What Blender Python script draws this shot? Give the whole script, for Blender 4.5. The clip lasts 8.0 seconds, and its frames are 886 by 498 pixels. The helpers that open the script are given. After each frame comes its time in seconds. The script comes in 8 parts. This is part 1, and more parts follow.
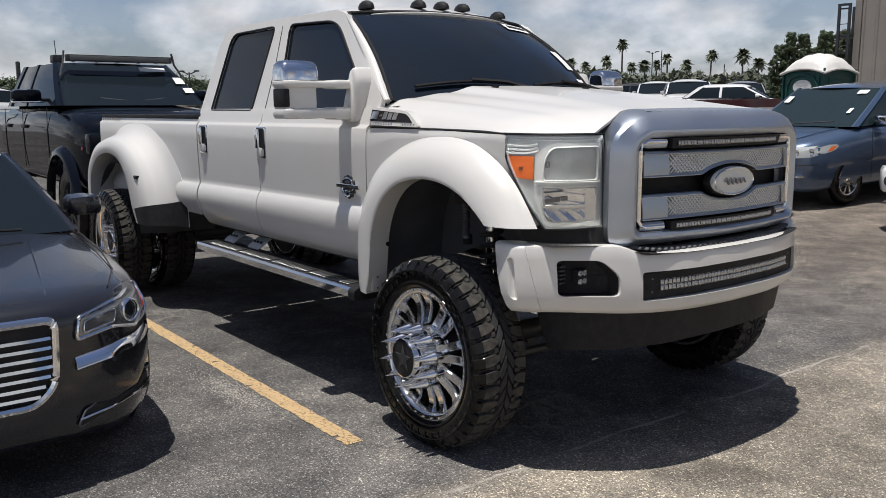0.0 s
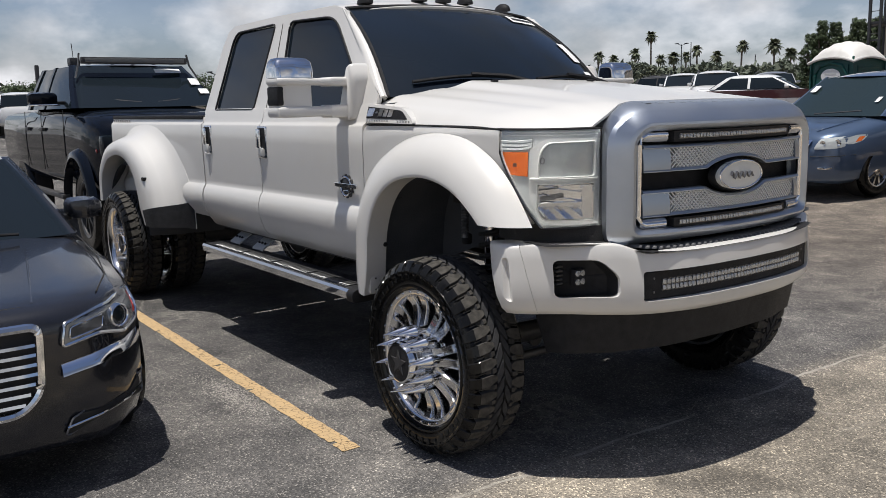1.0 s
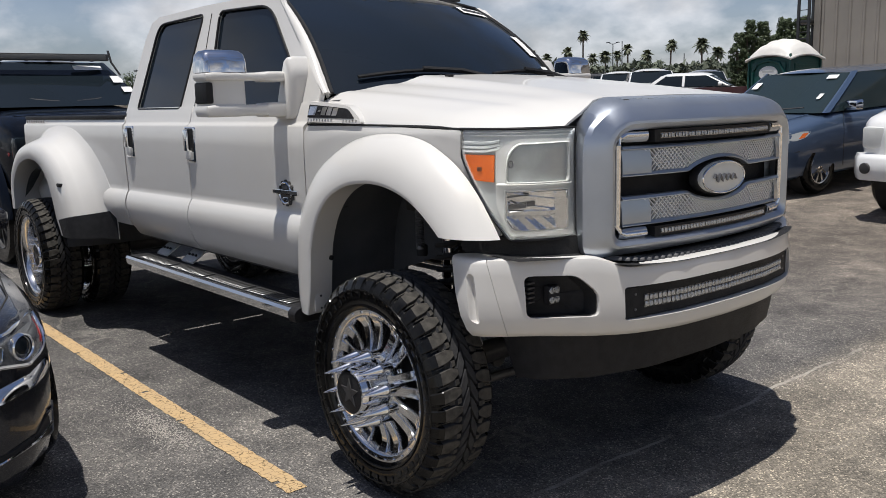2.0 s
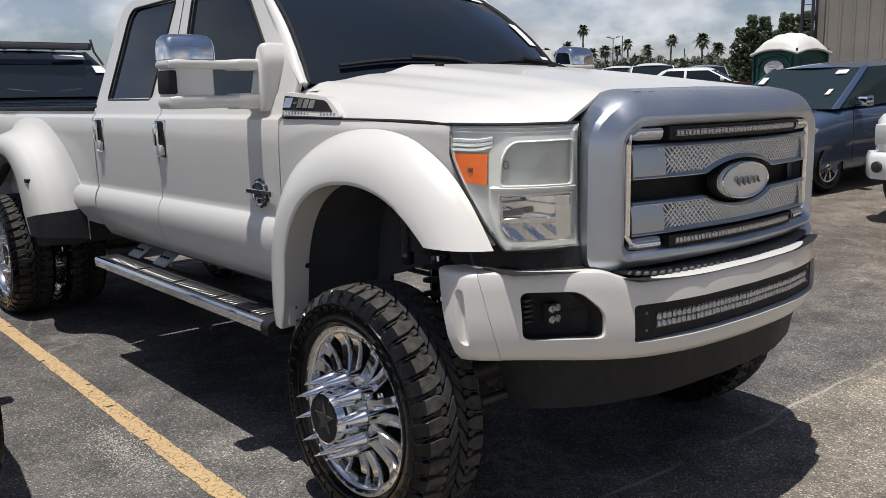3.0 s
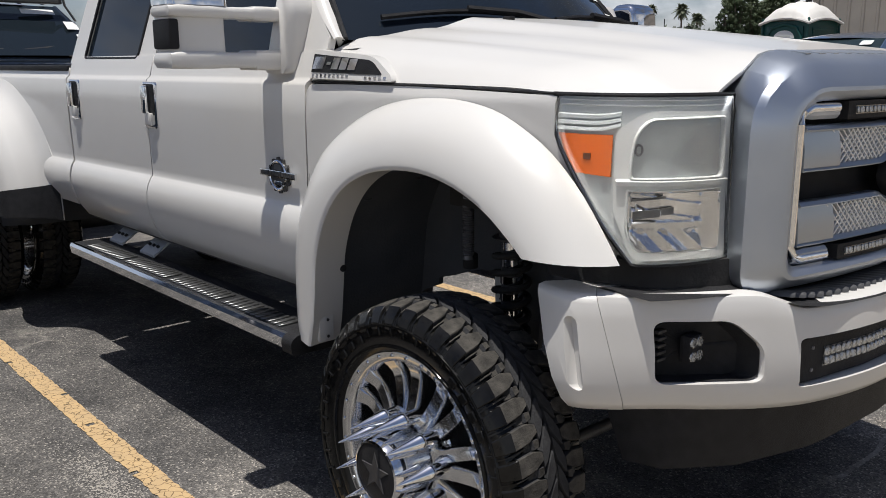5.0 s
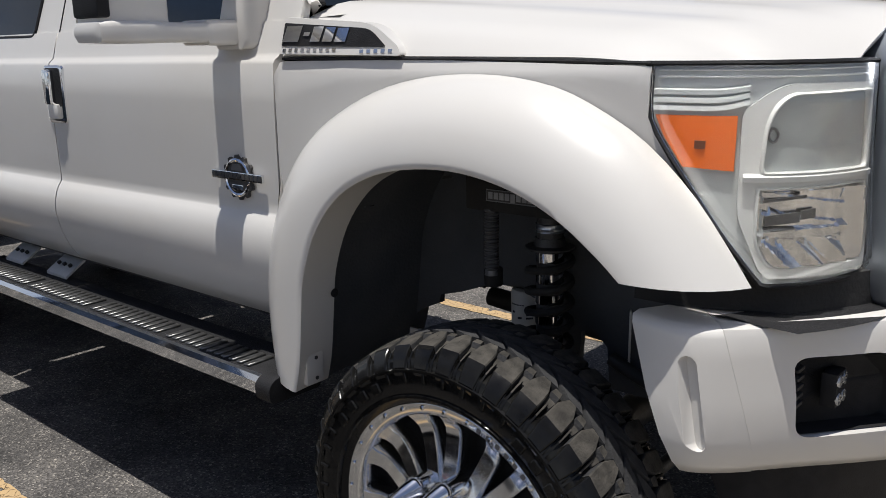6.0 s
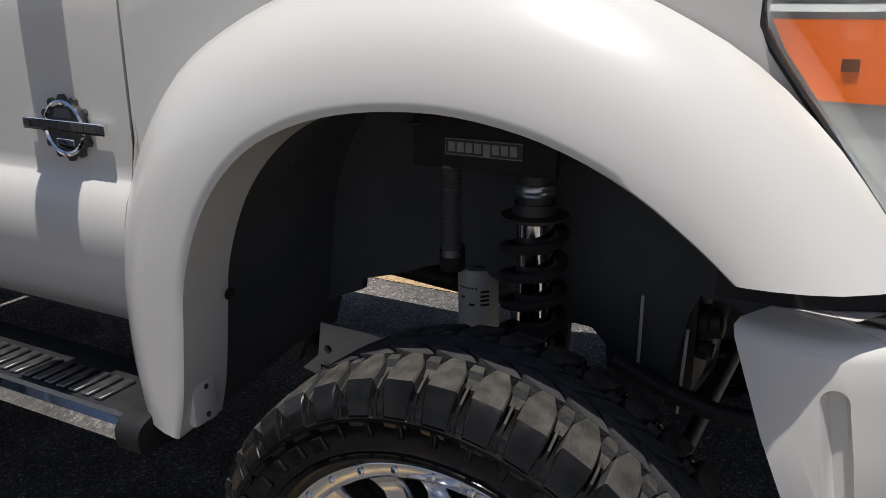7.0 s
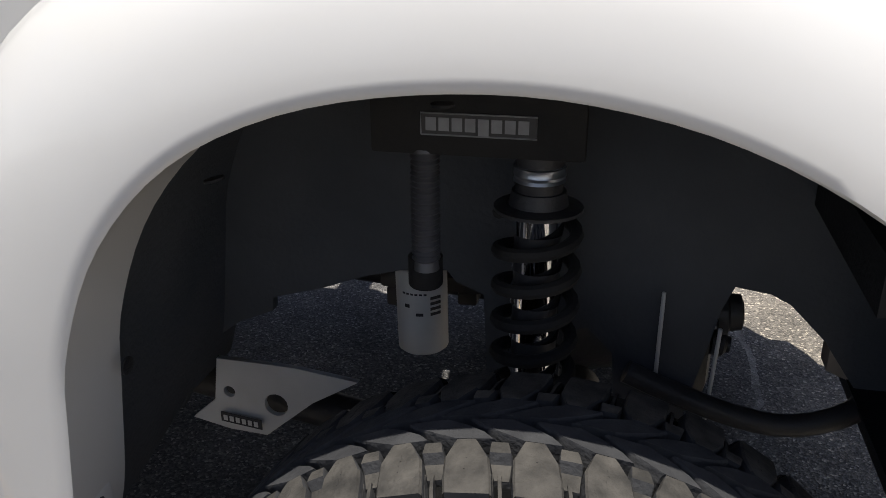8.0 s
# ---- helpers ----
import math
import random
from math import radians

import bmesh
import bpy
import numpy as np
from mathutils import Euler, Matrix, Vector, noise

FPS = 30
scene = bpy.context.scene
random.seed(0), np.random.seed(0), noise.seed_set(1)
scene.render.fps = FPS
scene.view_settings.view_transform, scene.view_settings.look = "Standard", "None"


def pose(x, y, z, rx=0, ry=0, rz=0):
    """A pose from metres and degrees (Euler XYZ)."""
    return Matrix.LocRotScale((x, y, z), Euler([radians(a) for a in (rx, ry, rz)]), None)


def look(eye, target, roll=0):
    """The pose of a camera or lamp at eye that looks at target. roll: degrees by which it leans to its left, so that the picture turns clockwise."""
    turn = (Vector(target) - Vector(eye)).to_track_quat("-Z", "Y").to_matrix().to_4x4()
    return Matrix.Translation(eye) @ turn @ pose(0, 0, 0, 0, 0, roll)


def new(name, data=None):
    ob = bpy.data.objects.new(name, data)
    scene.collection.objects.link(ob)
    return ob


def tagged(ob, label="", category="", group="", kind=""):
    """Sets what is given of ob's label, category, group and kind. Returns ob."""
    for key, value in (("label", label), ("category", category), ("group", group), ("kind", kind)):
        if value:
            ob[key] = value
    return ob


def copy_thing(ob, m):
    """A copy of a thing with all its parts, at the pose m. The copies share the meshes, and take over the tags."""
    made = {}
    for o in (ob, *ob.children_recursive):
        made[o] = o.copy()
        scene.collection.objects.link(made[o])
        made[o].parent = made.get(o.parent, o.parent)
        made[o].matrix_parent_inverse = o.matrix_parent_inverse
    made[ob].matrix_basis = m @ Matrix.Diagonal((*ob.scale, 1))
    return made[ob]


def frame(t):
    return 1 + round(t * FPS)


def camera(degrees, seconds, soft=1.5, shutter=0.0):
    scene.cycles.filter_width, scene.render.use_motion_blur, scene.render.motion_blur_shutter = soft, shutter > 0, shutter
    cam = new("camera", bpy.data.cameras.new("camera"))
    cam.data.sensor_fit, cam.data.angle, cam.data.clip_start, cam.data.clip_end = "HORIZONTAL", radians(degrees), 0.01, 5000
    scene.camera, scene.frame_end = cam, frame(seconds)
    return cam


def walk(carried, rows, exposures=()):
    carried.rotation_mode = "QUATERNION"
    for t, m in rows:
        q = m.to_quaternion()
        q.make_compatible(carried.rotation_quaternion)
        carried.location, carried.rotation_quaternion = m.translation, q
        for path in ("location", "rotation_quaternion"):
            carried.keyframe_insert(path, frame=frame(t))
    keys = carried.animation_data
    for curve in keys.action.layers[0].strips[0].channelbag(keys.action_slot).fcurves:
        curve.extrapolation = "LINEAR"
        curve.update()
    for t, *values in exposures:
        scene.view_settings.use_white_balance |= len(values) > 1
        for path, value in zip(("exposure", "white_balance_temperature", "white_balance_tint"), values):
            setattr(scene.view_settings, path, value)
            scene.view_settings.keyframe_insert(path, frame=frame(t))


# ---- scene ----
cam = camera(54.8, 8.0, soft=0.8)
PATH = [
    (0, (3.552, -3.713, 1.731), (1.993, -2.502, 1.406), -0.3),
    (0.5, (3.567, -3.594, 1.735), (1.988, -2.409, 1.416), -0.7),
    (1, (3.546, -3.494, 1.725), (1.946, -2.34, 1.393), -1.3),
    (1.5, (3.384, -3.415, 1.716), (1.81, -2.23, 1.373), -1.4),
    (2, (3.133, -3.289, 1.719), (1.625, -2.02, 1.381), -1.5),
    (2.2, (3.073, -3.243, 1.73), (1.581, -1.956, 1.384), -1.7),
    (3.3, (2.777, -2.932, 1.705), (1.262, -1.677, 1.341), -0.7),
    (3.5, (2.73, -2.924, 1.71), (1.216, -1.678, 1.316), -0.6),
    (4, (2.509, -2.936, 1.692), (1.022, -1.669, 1.264), -0.2),
    (4.2, (2.409, -2.953, 1.696), (0.937, -1.671, 1.258), -0.1),
    (5.3, (1.876, -2.677, 1.684), (0.435, -1.355, 1.264), -0.5),
    (5.5, (1.744, -2.657, 1.678), (0.326, -1.313, 1.247), -0.9),
    (6, (1.359, -2.599, 1.648), (0.085, -1.127, 1.191), -1.0),
    (6.5, (1.043, -2.447, 1.574), (-0.059, -0.86, 1.06), -0.9),
    (7, (0.723, -2.21, 1.562), (-0.2, -0.54, 0.961), -0.4),
    (7.5, (0.419, -2.08, 1.544), (-0.218, -0.312, 0.86), 0.2),
    (8, (0.216, -1.906, 1.541), (-0.19, -0.097, 0.789), -0.3),
]
walk(cam, [(t, look(eye, target, roll)) for t, eye, target, roll in PATH],
     [(0.0, 0.07), (4.0, 0.08), (6.0, 0.05), (7.0, -0.03), (7.5, 0.20), (8.0, 0.48)])

# ---- light ----
world = bpy.data.worlds.new("sky")
scene.world = world
world.use_nodes = True
wn, wl = world.node_tree.nodes, world.node_tree.links
wn.clear()
w_out = wn.new("ShaderNodeOutputWorld")
w_bg = wn.new("ShaderNodeBackground")
w_sky = wn.new("ShaderNodeTexSky")
w_sky.sky_type = "NISHITA"
w_sky.sun_disc = False
w_sky.sun_elevation = radians(80)
w_sky.sun_rotation = radians(180)
w_sky.air_density, w_sky.dust_density, w_sky.ozone_density = 1.0, 1.6, 1.0
w_co = wn.new("ShaderNodeTexCoord")
w_sep = wn.new("ShaderNodeSeparateXYZ")
w_div = wn.new("ShaderNodeVectorMath")
w_div.operation = "DIVIDE"
w_z = wn.new("ShaderNodeMath")
w_z.operation = "ADD"
w_z.inputs[1].default_value = 0.62
w_cmb = wn.new("ShaderNodeCombineXYZ")
w_noise = wn.new("ShaderNodeTexNoise")
w_noise.inputs["Scale"].default_value = 4.6
w_noise.inputs["Detail"].default_value = 9
w_noise.inputs["Roughness"].default_value = 0.52
w_ramp = wn.new("ShaderNodeValToRGB")
w_ramp.color_ramp.elements[0].position, w_ramp.color_ramp.elements[1].position = 0.40, 0.66
w_ramp.color_ramp.elements[0].color = (0.14, 0.14, 0.14, 1)
w_ramp.color_ramp.elements[1].color = (1, 1, 1, 1)
w_mix = wn.new("ShaderNodeMix")
w_mix.data_type = "RGBA"
CLOUD = (5.35, 5.38, 5.6, 1)
# clouds are seen from their lit flanks low down and from their grey bases overhead
w_lift = wn.new("ShaderNodeMapRange")
w_lift.inputs["From Min"].default_value, w_lift.inputs["From Max"].default_value = 0.0, 0.42
w_lift.inputs["To Min"].default_value, w_lift.inputs["To Max"].default_value = 3.9, 0.42
wl.new(w_sep.outputs["Z"], w_lift.inputs["Value"])
w_cloud = wn.new("ShaderNodeVectorMath")
w_cloud.operation = "SCALE"
w_cloud.inputs[0].default_value = CLOUD[:3]
# grey undersides drift through the bright heaps
w_shade = wn.new("ShaderNodeTexNoise")
w_shade.inputs["Scale"].default_value, w_shade.inputs["Detail"].default_value = 6.5, 5
wl.new(w_div.outputs[0], w_shade.inputs["Vector"])
w_grey = wn.new("ShaderNodeMapRange")
w_grey.inputs["From Min"].default_value, w_grey.inputs["From Max"].default_value = 0.36, 0.62
w_grey.inputs["To Min"].default_value, w_grey.inputs["To Max"].default_value = 0.66, 1.10
wl.new(w_shade.outputs["Fac"], w_grey.inputs["Value"])
w_heap = wn.new("ShaderNodeMath")
w_heap.operation = "MULTIPLY"
wl.new(w_lift.outputs[0], w_heap.inputs[0])
wl.new(w_grey.outputs[0], w_heap.inputs[1])
wl.new(w_heap.outputs[0], w_cloud.inputs["Scale"])
wl.new(w_cloud.outputs[0], w_mix.inputs["B"])
wl.new(w_co.outputs["Generated"], w_sep.inputs[0])
wl.new(w_sep.outputs["Z"], w_z.inputs[0])
for k in "XYZ":
    wl.new(w_z.outputs[0], w_cmb.inputs[k])
wl.new(w_co.outputs["Generated"], w_div.inputs[0])
wl.new(w_cmb.outputs[0], w_div.inputs[1])
wl.new(w_div.outputs[0], w_noise.inputs["Vector"])
wl.new(w_noise.outputs["Fac"], w_ramp.inputs[0])
# the cover thins out to blue overhead
w_thin = wn.new("ShaderNodeMapRange")
w_thin.inputs["From Min"].default_value, w_thin.inputs["From Max"].default_value = 0.40, 0.85
w_thin.inputs["To Min"].default_value, w_thin.inputs["To Max"].default_value = 1.0, 0.45
wl.new(w_sep.outputs["Z"], w_thin.inputs["Value"])
w_cover = wn.new("ShaderNodeMath")
w_cover.operation = "MULTIPLY"
wl.new(w_ramp.outputs[0], w_cover.inputs[0])
wl.new(w_thin.outputs[0], w_cover.inputs[1])
wl.new(w_cover.outputs[0], w_mix.inputs["Factor"])
w_tint = wn.new("ShaderNodeMix")
w_tint.data_type, w_tint.blend_type = "RGBA", "MULTIPLY"
w_tint.inputs["Factor"].default_value = 1.0
w_tint.inputs["B"].default_value = (1.30, 1.42, 1.70, 1)
wl.new(w_sky.outputs[0], w_tint.inputs["A"])
wl.new(w_tint.outputs["Result"], w_mix.inputs["A"])
wl.new(w_mix.outputs["Result"], w_bg.inputs["Color"])
w_bg.inputs["Strength"].default_value = 0.049
wl.new(w_bg.outputs[0], w_out.inputs[0])

sun = new("sun", bpy.data.lights.new("sun", "SUN"))
sun.data.energy, sun.data.angle, sun.data.color = 4.5, radians(0.55), (1.0, 0.965, 0.91)
sun.matrix_world = look((0.05, -1.5, 10.0), (0, 0, 0))


# ---- materials ----
def material(name, colour, rough=0.5, metal=0.0, second=None, scale=8.0, amount=0.5, bump=0.0, bump_scale=60.0,
             coat=0.0, trans=0.0, ior=1.45, spec=0.5, object_random=0.0, rough_var=0.0, detail=6.0):
    """A principled material whose colour wanders to a second one at one scale and whose relief lies at another."""
    m = bpy.data.materials.new(name)
    m.use_nodes = True
    n, l = m.node_tree.nodes, m.node_tree.links
    b = n["Principled BSDF"]
    b.inputs["Base Color"].default_value = (*colour, 1)
    b.inputs["Roughness"].default_value = rough
    b.inputs["Metallic"].default_value = metal
    b.inputs["Coat Weight"].default_value = coat
    b.inputs["Coat Roughness"].default_value = 0.03
    b.inputs["Transmission Weight"].default_value = trans
    b.inputs["IOR"].default_value = ior
    b.inputs["Specular IOR Level"].default_value = spec
    co = n.new("ShaderNodeTexCoord")
    if second or object_random or rough_var:
        t = n.new("ShaderNodeTexNoise")
        t.inputs["Scale"].default_value, t.inputs["Detail"].default_value = scale, detail
        l.new(co.outputs["Object"], t.inputs["Vector"])
        if second:
            r = n.new("ShaderNodeValToRGB")
            r.color_ramp.elements[0].position = 0.5 - 0.5 * (1 - amount) * 0.6
            r.color_ramp.elements[1].position = 0.5 + 0.5 * (1 - amount) * 0.6 + 0.05
            r.color_ramp.elements[0].color, r.color_ramp.elements[1].color = (*colour, 1), (*second, 1)
            l.new(t.outputs["Fac"], r.inputs[0])
            l.new(r.outputs[0], b.inputs["Base Color"])
        if rough_var:
            mr = n.new("ShaderNodeMapRange")
            mr.inputs["To Min"].default_value, mr.inputs["To Max"].default_value = rough - rough_var, rough + rough_var
            mr.inputs["From Min"].default_value, mr.inputs["From Max"].default_value = 0.3, 0.7
            l.new(t.outputs["Fac"], mr.inputs["Value"])
            l.new(mr.outputs[0], b.inputs["Roughness"])
    if bump:
        t2 = n.new("ShaderNodeTexNoise")
        t2.inputs["Scale"].default_value, t2.inputs["Detail"].default_value = bump_scale, 4
        l.new(co.outputs["Object"], t2.inputs["Vector"])
        bp = n.new("ShaderNodeBump")
        bp.inputs["Strength"].default_value, bp.inputs["Distance"].default_value = bump, 0.01
        l.new(t2.outputs["Fac"], bp.inputs["Height"])
        l.new(bp.outputs[0], b.inputs["Normal"])
    return m


def asphalt_material():
    m = bpy.data.materials.new("asphalt")
    m.use_nodes = True
    n, l = m.node_tree.nodes, m.node_tree.links
    b = n["Principled BSDF"]
    b.inputs["Roughness"].default_value = 0.92
    b.inputs["Specular IOR Level"].default_value = 0.10
    co = n.new("ShaderNodeTexCoord")

    def tex(kind, scale, detail=5.0, rough=0.55):
        t = n.new(kind)
        t.inputs["Scale"].default_value = scale
        if kind == "ShaderNodeTexNoise":
            t.inputs["Detail"].default_value, t.inputs["Roughness"].default_value = detail, rough
        l.new(co.outputs["Object"], t.inputs["Vector"])
        return t

    def ramp(src, stops):
        r = n.new("ShaderNodeValToRGB")
        e = r.color_ramp.elements
        while len(e) < len(stops):
            e.new(0.5)
        for el, (p, c) in zip(e, stops):
            el.position, el.color = p, (*c, 1)
        l.new(src, r.inputs[0])
        return r

    def mix(mode, fac, a, c):
        x = n.new("ShaderNodeMix")
        x.data_type, x.blend_type = "RGBA", mode
        if isinstance(fac, float):
            x.inputs["Factor"].default_value = fac
        else:
            l.new(fac, x.inputs["Factor"])
        l.new(a, x.inputs["A"])
        l.new(c, x.inputs["B"])
        return x.outputs["Result"]

    big = ramp(tex("ShaderNodeTexNoise", 0.35, 8).outputs["Fac"], [(0.32, (0.175, 0.171, 0.165)), (0.52, (0.255, 0.247, 0.236)), (0.70, (0.36, 0.345, 0.32))])
    mid = ramp(tex("ShaderNodeTexNoise", 2.6, 10, 0.68).outputs["Fac"], [(0.38, (0.66, 0.66, 0.66)), (0.60, (1.10, 1.08, 1.05)), (0.70, (1.65, 1.6, 1.5))])
    stones = tex("ShaderNodeTexVoronoi", 135.0)
    pick = n.new("ShaderNodeSeparateColor")
    l.new(stones.outputs["Color"], pick.inputs[0])
    grain = ramp(pick.outputs[0], [(0.0, (0.42, 0.42, 0.42)), (0.60, (0.90, 0.90, 0.90)), (0.90, (1.35, 1.32, 1.27)), (1.0, (3.0, 2.9, 2.7))])
    # the bays are paved darker than the aisle; the joint between them runs along y
    sep = n.new("ShaderNodeSeparateXYZ")
    l.new(co.outputs["Object"], sep.inputs[0])
    wave = tex("ShaderNodeTexNoise", 1.7, 7)
    edge = n.new("ShaderNodeMath")
    edge.operation = "MULTIPLY_ADD"
    edge.inputs[1].default_value = 0.22
    l.new(wave.outputs["Fac"], edge.inputs[0])
    l.new(sep.outputs["X"], edge.inputs[2])
    zone = n.new("ShaderNodeMapRange")
    zone.inputs["From Min"].default_value, zone.inputs["From Max"].default_value = 0.62, 0.95
    l.new(edge.outputs[0], zone.inputs["Value"])
    tone = ramp(zone.outputs[0], [(0.0, (0.61, 0.61, 0.628)), (1.0, (1.22, 1.14, 1.02))])
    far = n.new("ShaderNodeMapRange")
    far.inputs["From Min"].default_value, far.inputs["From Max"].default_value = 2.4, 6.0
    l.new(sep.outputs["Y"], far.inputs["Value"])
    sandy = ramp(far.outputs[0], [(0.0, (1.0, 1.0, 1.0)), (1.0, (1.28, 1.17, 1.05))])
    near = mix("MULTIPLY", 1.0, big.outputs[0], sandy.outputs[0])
    base = mix("MULTIPLY", 1.0, near, tone.outputs[0])
    c1 = mix("MULTIPLY", 1.0, base, mid.outputs[0])
    c2 = mix("MULTIPLY", 0.85, c1, grain.outputs[0])
    dark = ramp(tex("ShaderNodeTexNoise", 1.1, 4).outputs["Fac"], [(0.60, (0, 0, 0)), (0.72, (1, 1, 1))])
    stain = n.new("ShaderNodeRGB")
    stain.outputs[0].default_value = (0.05, 0.047, 0.043, 1)
    half = n.new("ShaderNodeMath")
    half.operation = "MULTIPLY"
    half.inputs[1].default_value = 0.55
    l.new(dark.outputs[0], half.inputs[0])
    c3 = mix("MIX", half.outputs[0], c2, stain.outputs[0])
    # fine cracks filled with pale dust
    wob = tex("ShaderNodeTexNoise", 1.6, 6)
    shift = n.new("ShaderNodeMix")
    shift.data_type, shift.blend_type = "RGBA", "ADD"
    shift.inputs["Factor"].default_value = 0.7
    l.new(co.outputs["Object"], shift.inputs["A"])
    l.new(wob.outputs["Color"], shift.inputs["B"])
    cells = n.new("ShaderNodeTexVoronoi")
    cells.feature = "DISTANCE_TO_EDGE"
    cells.inputs["Scale"].default_value = 0.55
    l.new(shift.outputs["Result"], cells.inputs["Vector"])
    crack = ramp(cells.outputs["Distance"], [(0.0, (1, 1, 1)), (0.012, (0, 0, 0))])
    patchy = ramp(tex("ShaderNodeTexNoise", 0.9, 5).outputs["Fac"], [(0.48, (0, 0, 0)), (0.62, (0.34, 0.34, 0.34))])
    where = mix("MULTIPLY", 1.0, crack.outputs[0], patchy.outputs[0])
    inside = n.new("ShaderNodeMath")
    inside.operation = "COMPARE"
    inside.inputs[1].default_value, inside.inputs[2].default_value = 0.79, 0.012
    l.new(edge.outputs[0], inside.inputs[0])
    broken = ramp(tex("ShaderNodeTexNoise", 2.3, 6).outputs["Fac"], [(0.44, (0, 0, 0)), (0.58, (0.8, 0.8, 0.8))])
    line = mix("MULTIPLY", 1.0, inside.outputs[0], broken.outputs[0])
    where = mix("LIGHTEN", 1.0, where, line)
    dust = n.new("ShaderNodeRGB")
    dust.outputs[0].default_value = (0.42, 0.39, 0.34, 1)
    c3 = mix("MIX", where, c3, dust.outputs[0])
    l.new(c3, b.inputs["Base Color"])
    bp = n.new("ShaderNodeBump")
    bp.inputs["Strength"].default_value, bp.inputs["Distance"].default_value = 0.9, 0.006
    l.new(stones.outputs["Distance"], bp.inputs["Height"])
    l.new(bp.outputs[0], b.inputs["Normal"])
    return m


def worn_paint_material():
    """Yellow paint crazed into chips, with the asphalt showing in the cracks."""
    m = material("worn yellow road paint", (0.53, 0.365, 0.185), 0.8, 0, (0.44, 0.315, 0.175), 9, 0.3)
    n, l = m.node_tree.nodes, m.node_tree.links
    b = n["Principled BSDF"]
    co = n.new("ShaderNodeTexCoord")
    warp = n.new("ShaderNodeTexNoise")
    warp.inputs["Scale"].default_value = 18
    add = n.new("ShaderNodeMix")
    add.data_type, add.blend_type = "RGBA", "ADD"
    add.inputs["Factor"].default_value = 0.05
    chips = n.new("ShaderNodeTexVoronoi")
    chips.feature = "DISTANCE_TO_EDGE"
    chips.inputs["Scale"].default_value = 24
    wear = n.new("ShaderNodeTexNoise")
    wear.inputs["Scale"].default_value, wear.inputs["Detail"].default_value = 60, 8
    sub = n.new("ShaderNodeMath")
    sub.operation = "MULTIPLY_ADD"
    sub.inputs[1].default_value, sub.inputs[2].default_value = -0.16, 0.085
    gap = n.new("ShaderNodeMath")
    gap.operation = "ADD"
    r = n.new("ShaderNodeValToRGB")
    r.color_ramp.elements[0].position, r.color_ramp.elements[1].position = 0.015, 0.05
    r.color_ramp.elements[0].color, r.color_ramp.elements[1].color = (0.10, 0.085, 0.065, 1), (1, 1, 1, 1)
    mix = n.new("ShaderNodeMix")
    mix.data_type, mix.blend_type = "RGBA", "MULTIPLY"
    mix.inputs["Factor"].default_value = 0.8
    old = b.inputs["Base Color"].links[0].from_socket
    l.new(co.outputs["Object"], warp.inputs["Vector"])
    l.new(co.outputs["Object"], add.inputs["A"])
    l.new(warp.outputs["Color"], add.inputs["B"])
    l.new(add.outputs["Result"], chips.inputs["Vector"])
    l.new(co.outputs["Object"], wear.inputs["Vector"])
    l.new(wear.outputs["Fac"], sub.inputs[0])
    l.new(sub.outputs[0], gap.inputs[0])
    l.new(chips.outputs["Distance"], gap.inputs[1])
    l.new(gap.outputs[0], r.inputs[0])
    l.new(old, mix.inputs["A"])
    l.new(r.outputs[0], mix.inputs["B"])
    l.new(mix.outputs["Result"], b.inputs["Base Color"])
    bp = n.new("ShaderNodeBump")
    bp.inputs["Strength"].default_value, bp.inputs["Distance"].default_value = 0.6, 0.003
    l.new(r.outputs[0], bp.inputs["Height"])
    l.new(bp.outputs[0], b.inputs["Normal"])
    return m


M_ASPHALT = asphalt_material()
M_WHITE = material("white pearl paint", (0.672, 0.657, 0.628), 0.34, 0.0, (0.645, 0.624, 0.588), 2.2, 0.2, coat=0.45, rough_var=0.05)
M_BLACKPLASTIC = material("black textured plastic", (0.016, 0.016, 0.017), 0.55, 0, (0.026, 0.026, 0.028), 20, 0.4, 0.25, 260, spec=0.2)
M_LINER = material("dusty black wheel liner", (0.012, 0.012, 0.013), 0.8, 0, (0.03, 0.028, 0.026), 5, 0.5, 0.2, 90)
# dusty undercoat, its colour raised and blued to carry veiling haze
M_WELL = material("dusty undercoat lifted for haze", (0.056, 0.061, 0.069), 0.85, 0, (0.088, 0.092, 0.100), 4, 0.45, 0.25, 90)
M_CHASSIS = material("black chassis paint", (0.036, 0.036, 0.039), 0.45, 0, (0.07, 0.066, 0.062), 9, 0.5, 0.2, 70)
M_CHROME = material("chrome", (0.82, 0.83, 0.85), 0.06, 1.0, rough_var=0.03, scale=5)
M_SATIN = material("satin silver paint", (0.49, 0.53, 0.59), 0.38, 0.92, (0.41, 0.44, 0.49), 2.5, 0.5, 0.03, 400, rough_var=0.10)
M_BAR = material("grey-blue grille paint", (0.36, 0.39, 0.43), 0.28, 0.75, (0.35, 0.39, 0.44), 6, 0.4, coat=0.3)
M_MESH = material("bright mesh", (0.66, 0.68, 0.70), 0.28, 0.35)
M_DULLSTEEL = material("dull steel", (0.17, 0.17, 0.18), 0.45, 0.6)
M_RIB = material("worn grey rubber rib", (0.10, 0.10, 0.105), 0.5, 0.2, (0.05, 0.05, 0.05), 18, 0.4)
M_SLAT = material("worn bright step slat", (0.21, 0.21, 0.21), 0.36, 0.8, (0.11, 0.11, 0.11), 25, 0.5)
M_POLISHED = material("polished aluminium", (0.80, 0.805, 0.81), 0.14, 1.0, (0.66, 0.66, 0.66), 14, 0.4, rough_var=0.06)
M_TINT = material("tinted glass", (0.010, 0.015, 0.022), 0.03, 0, spec=0.42)
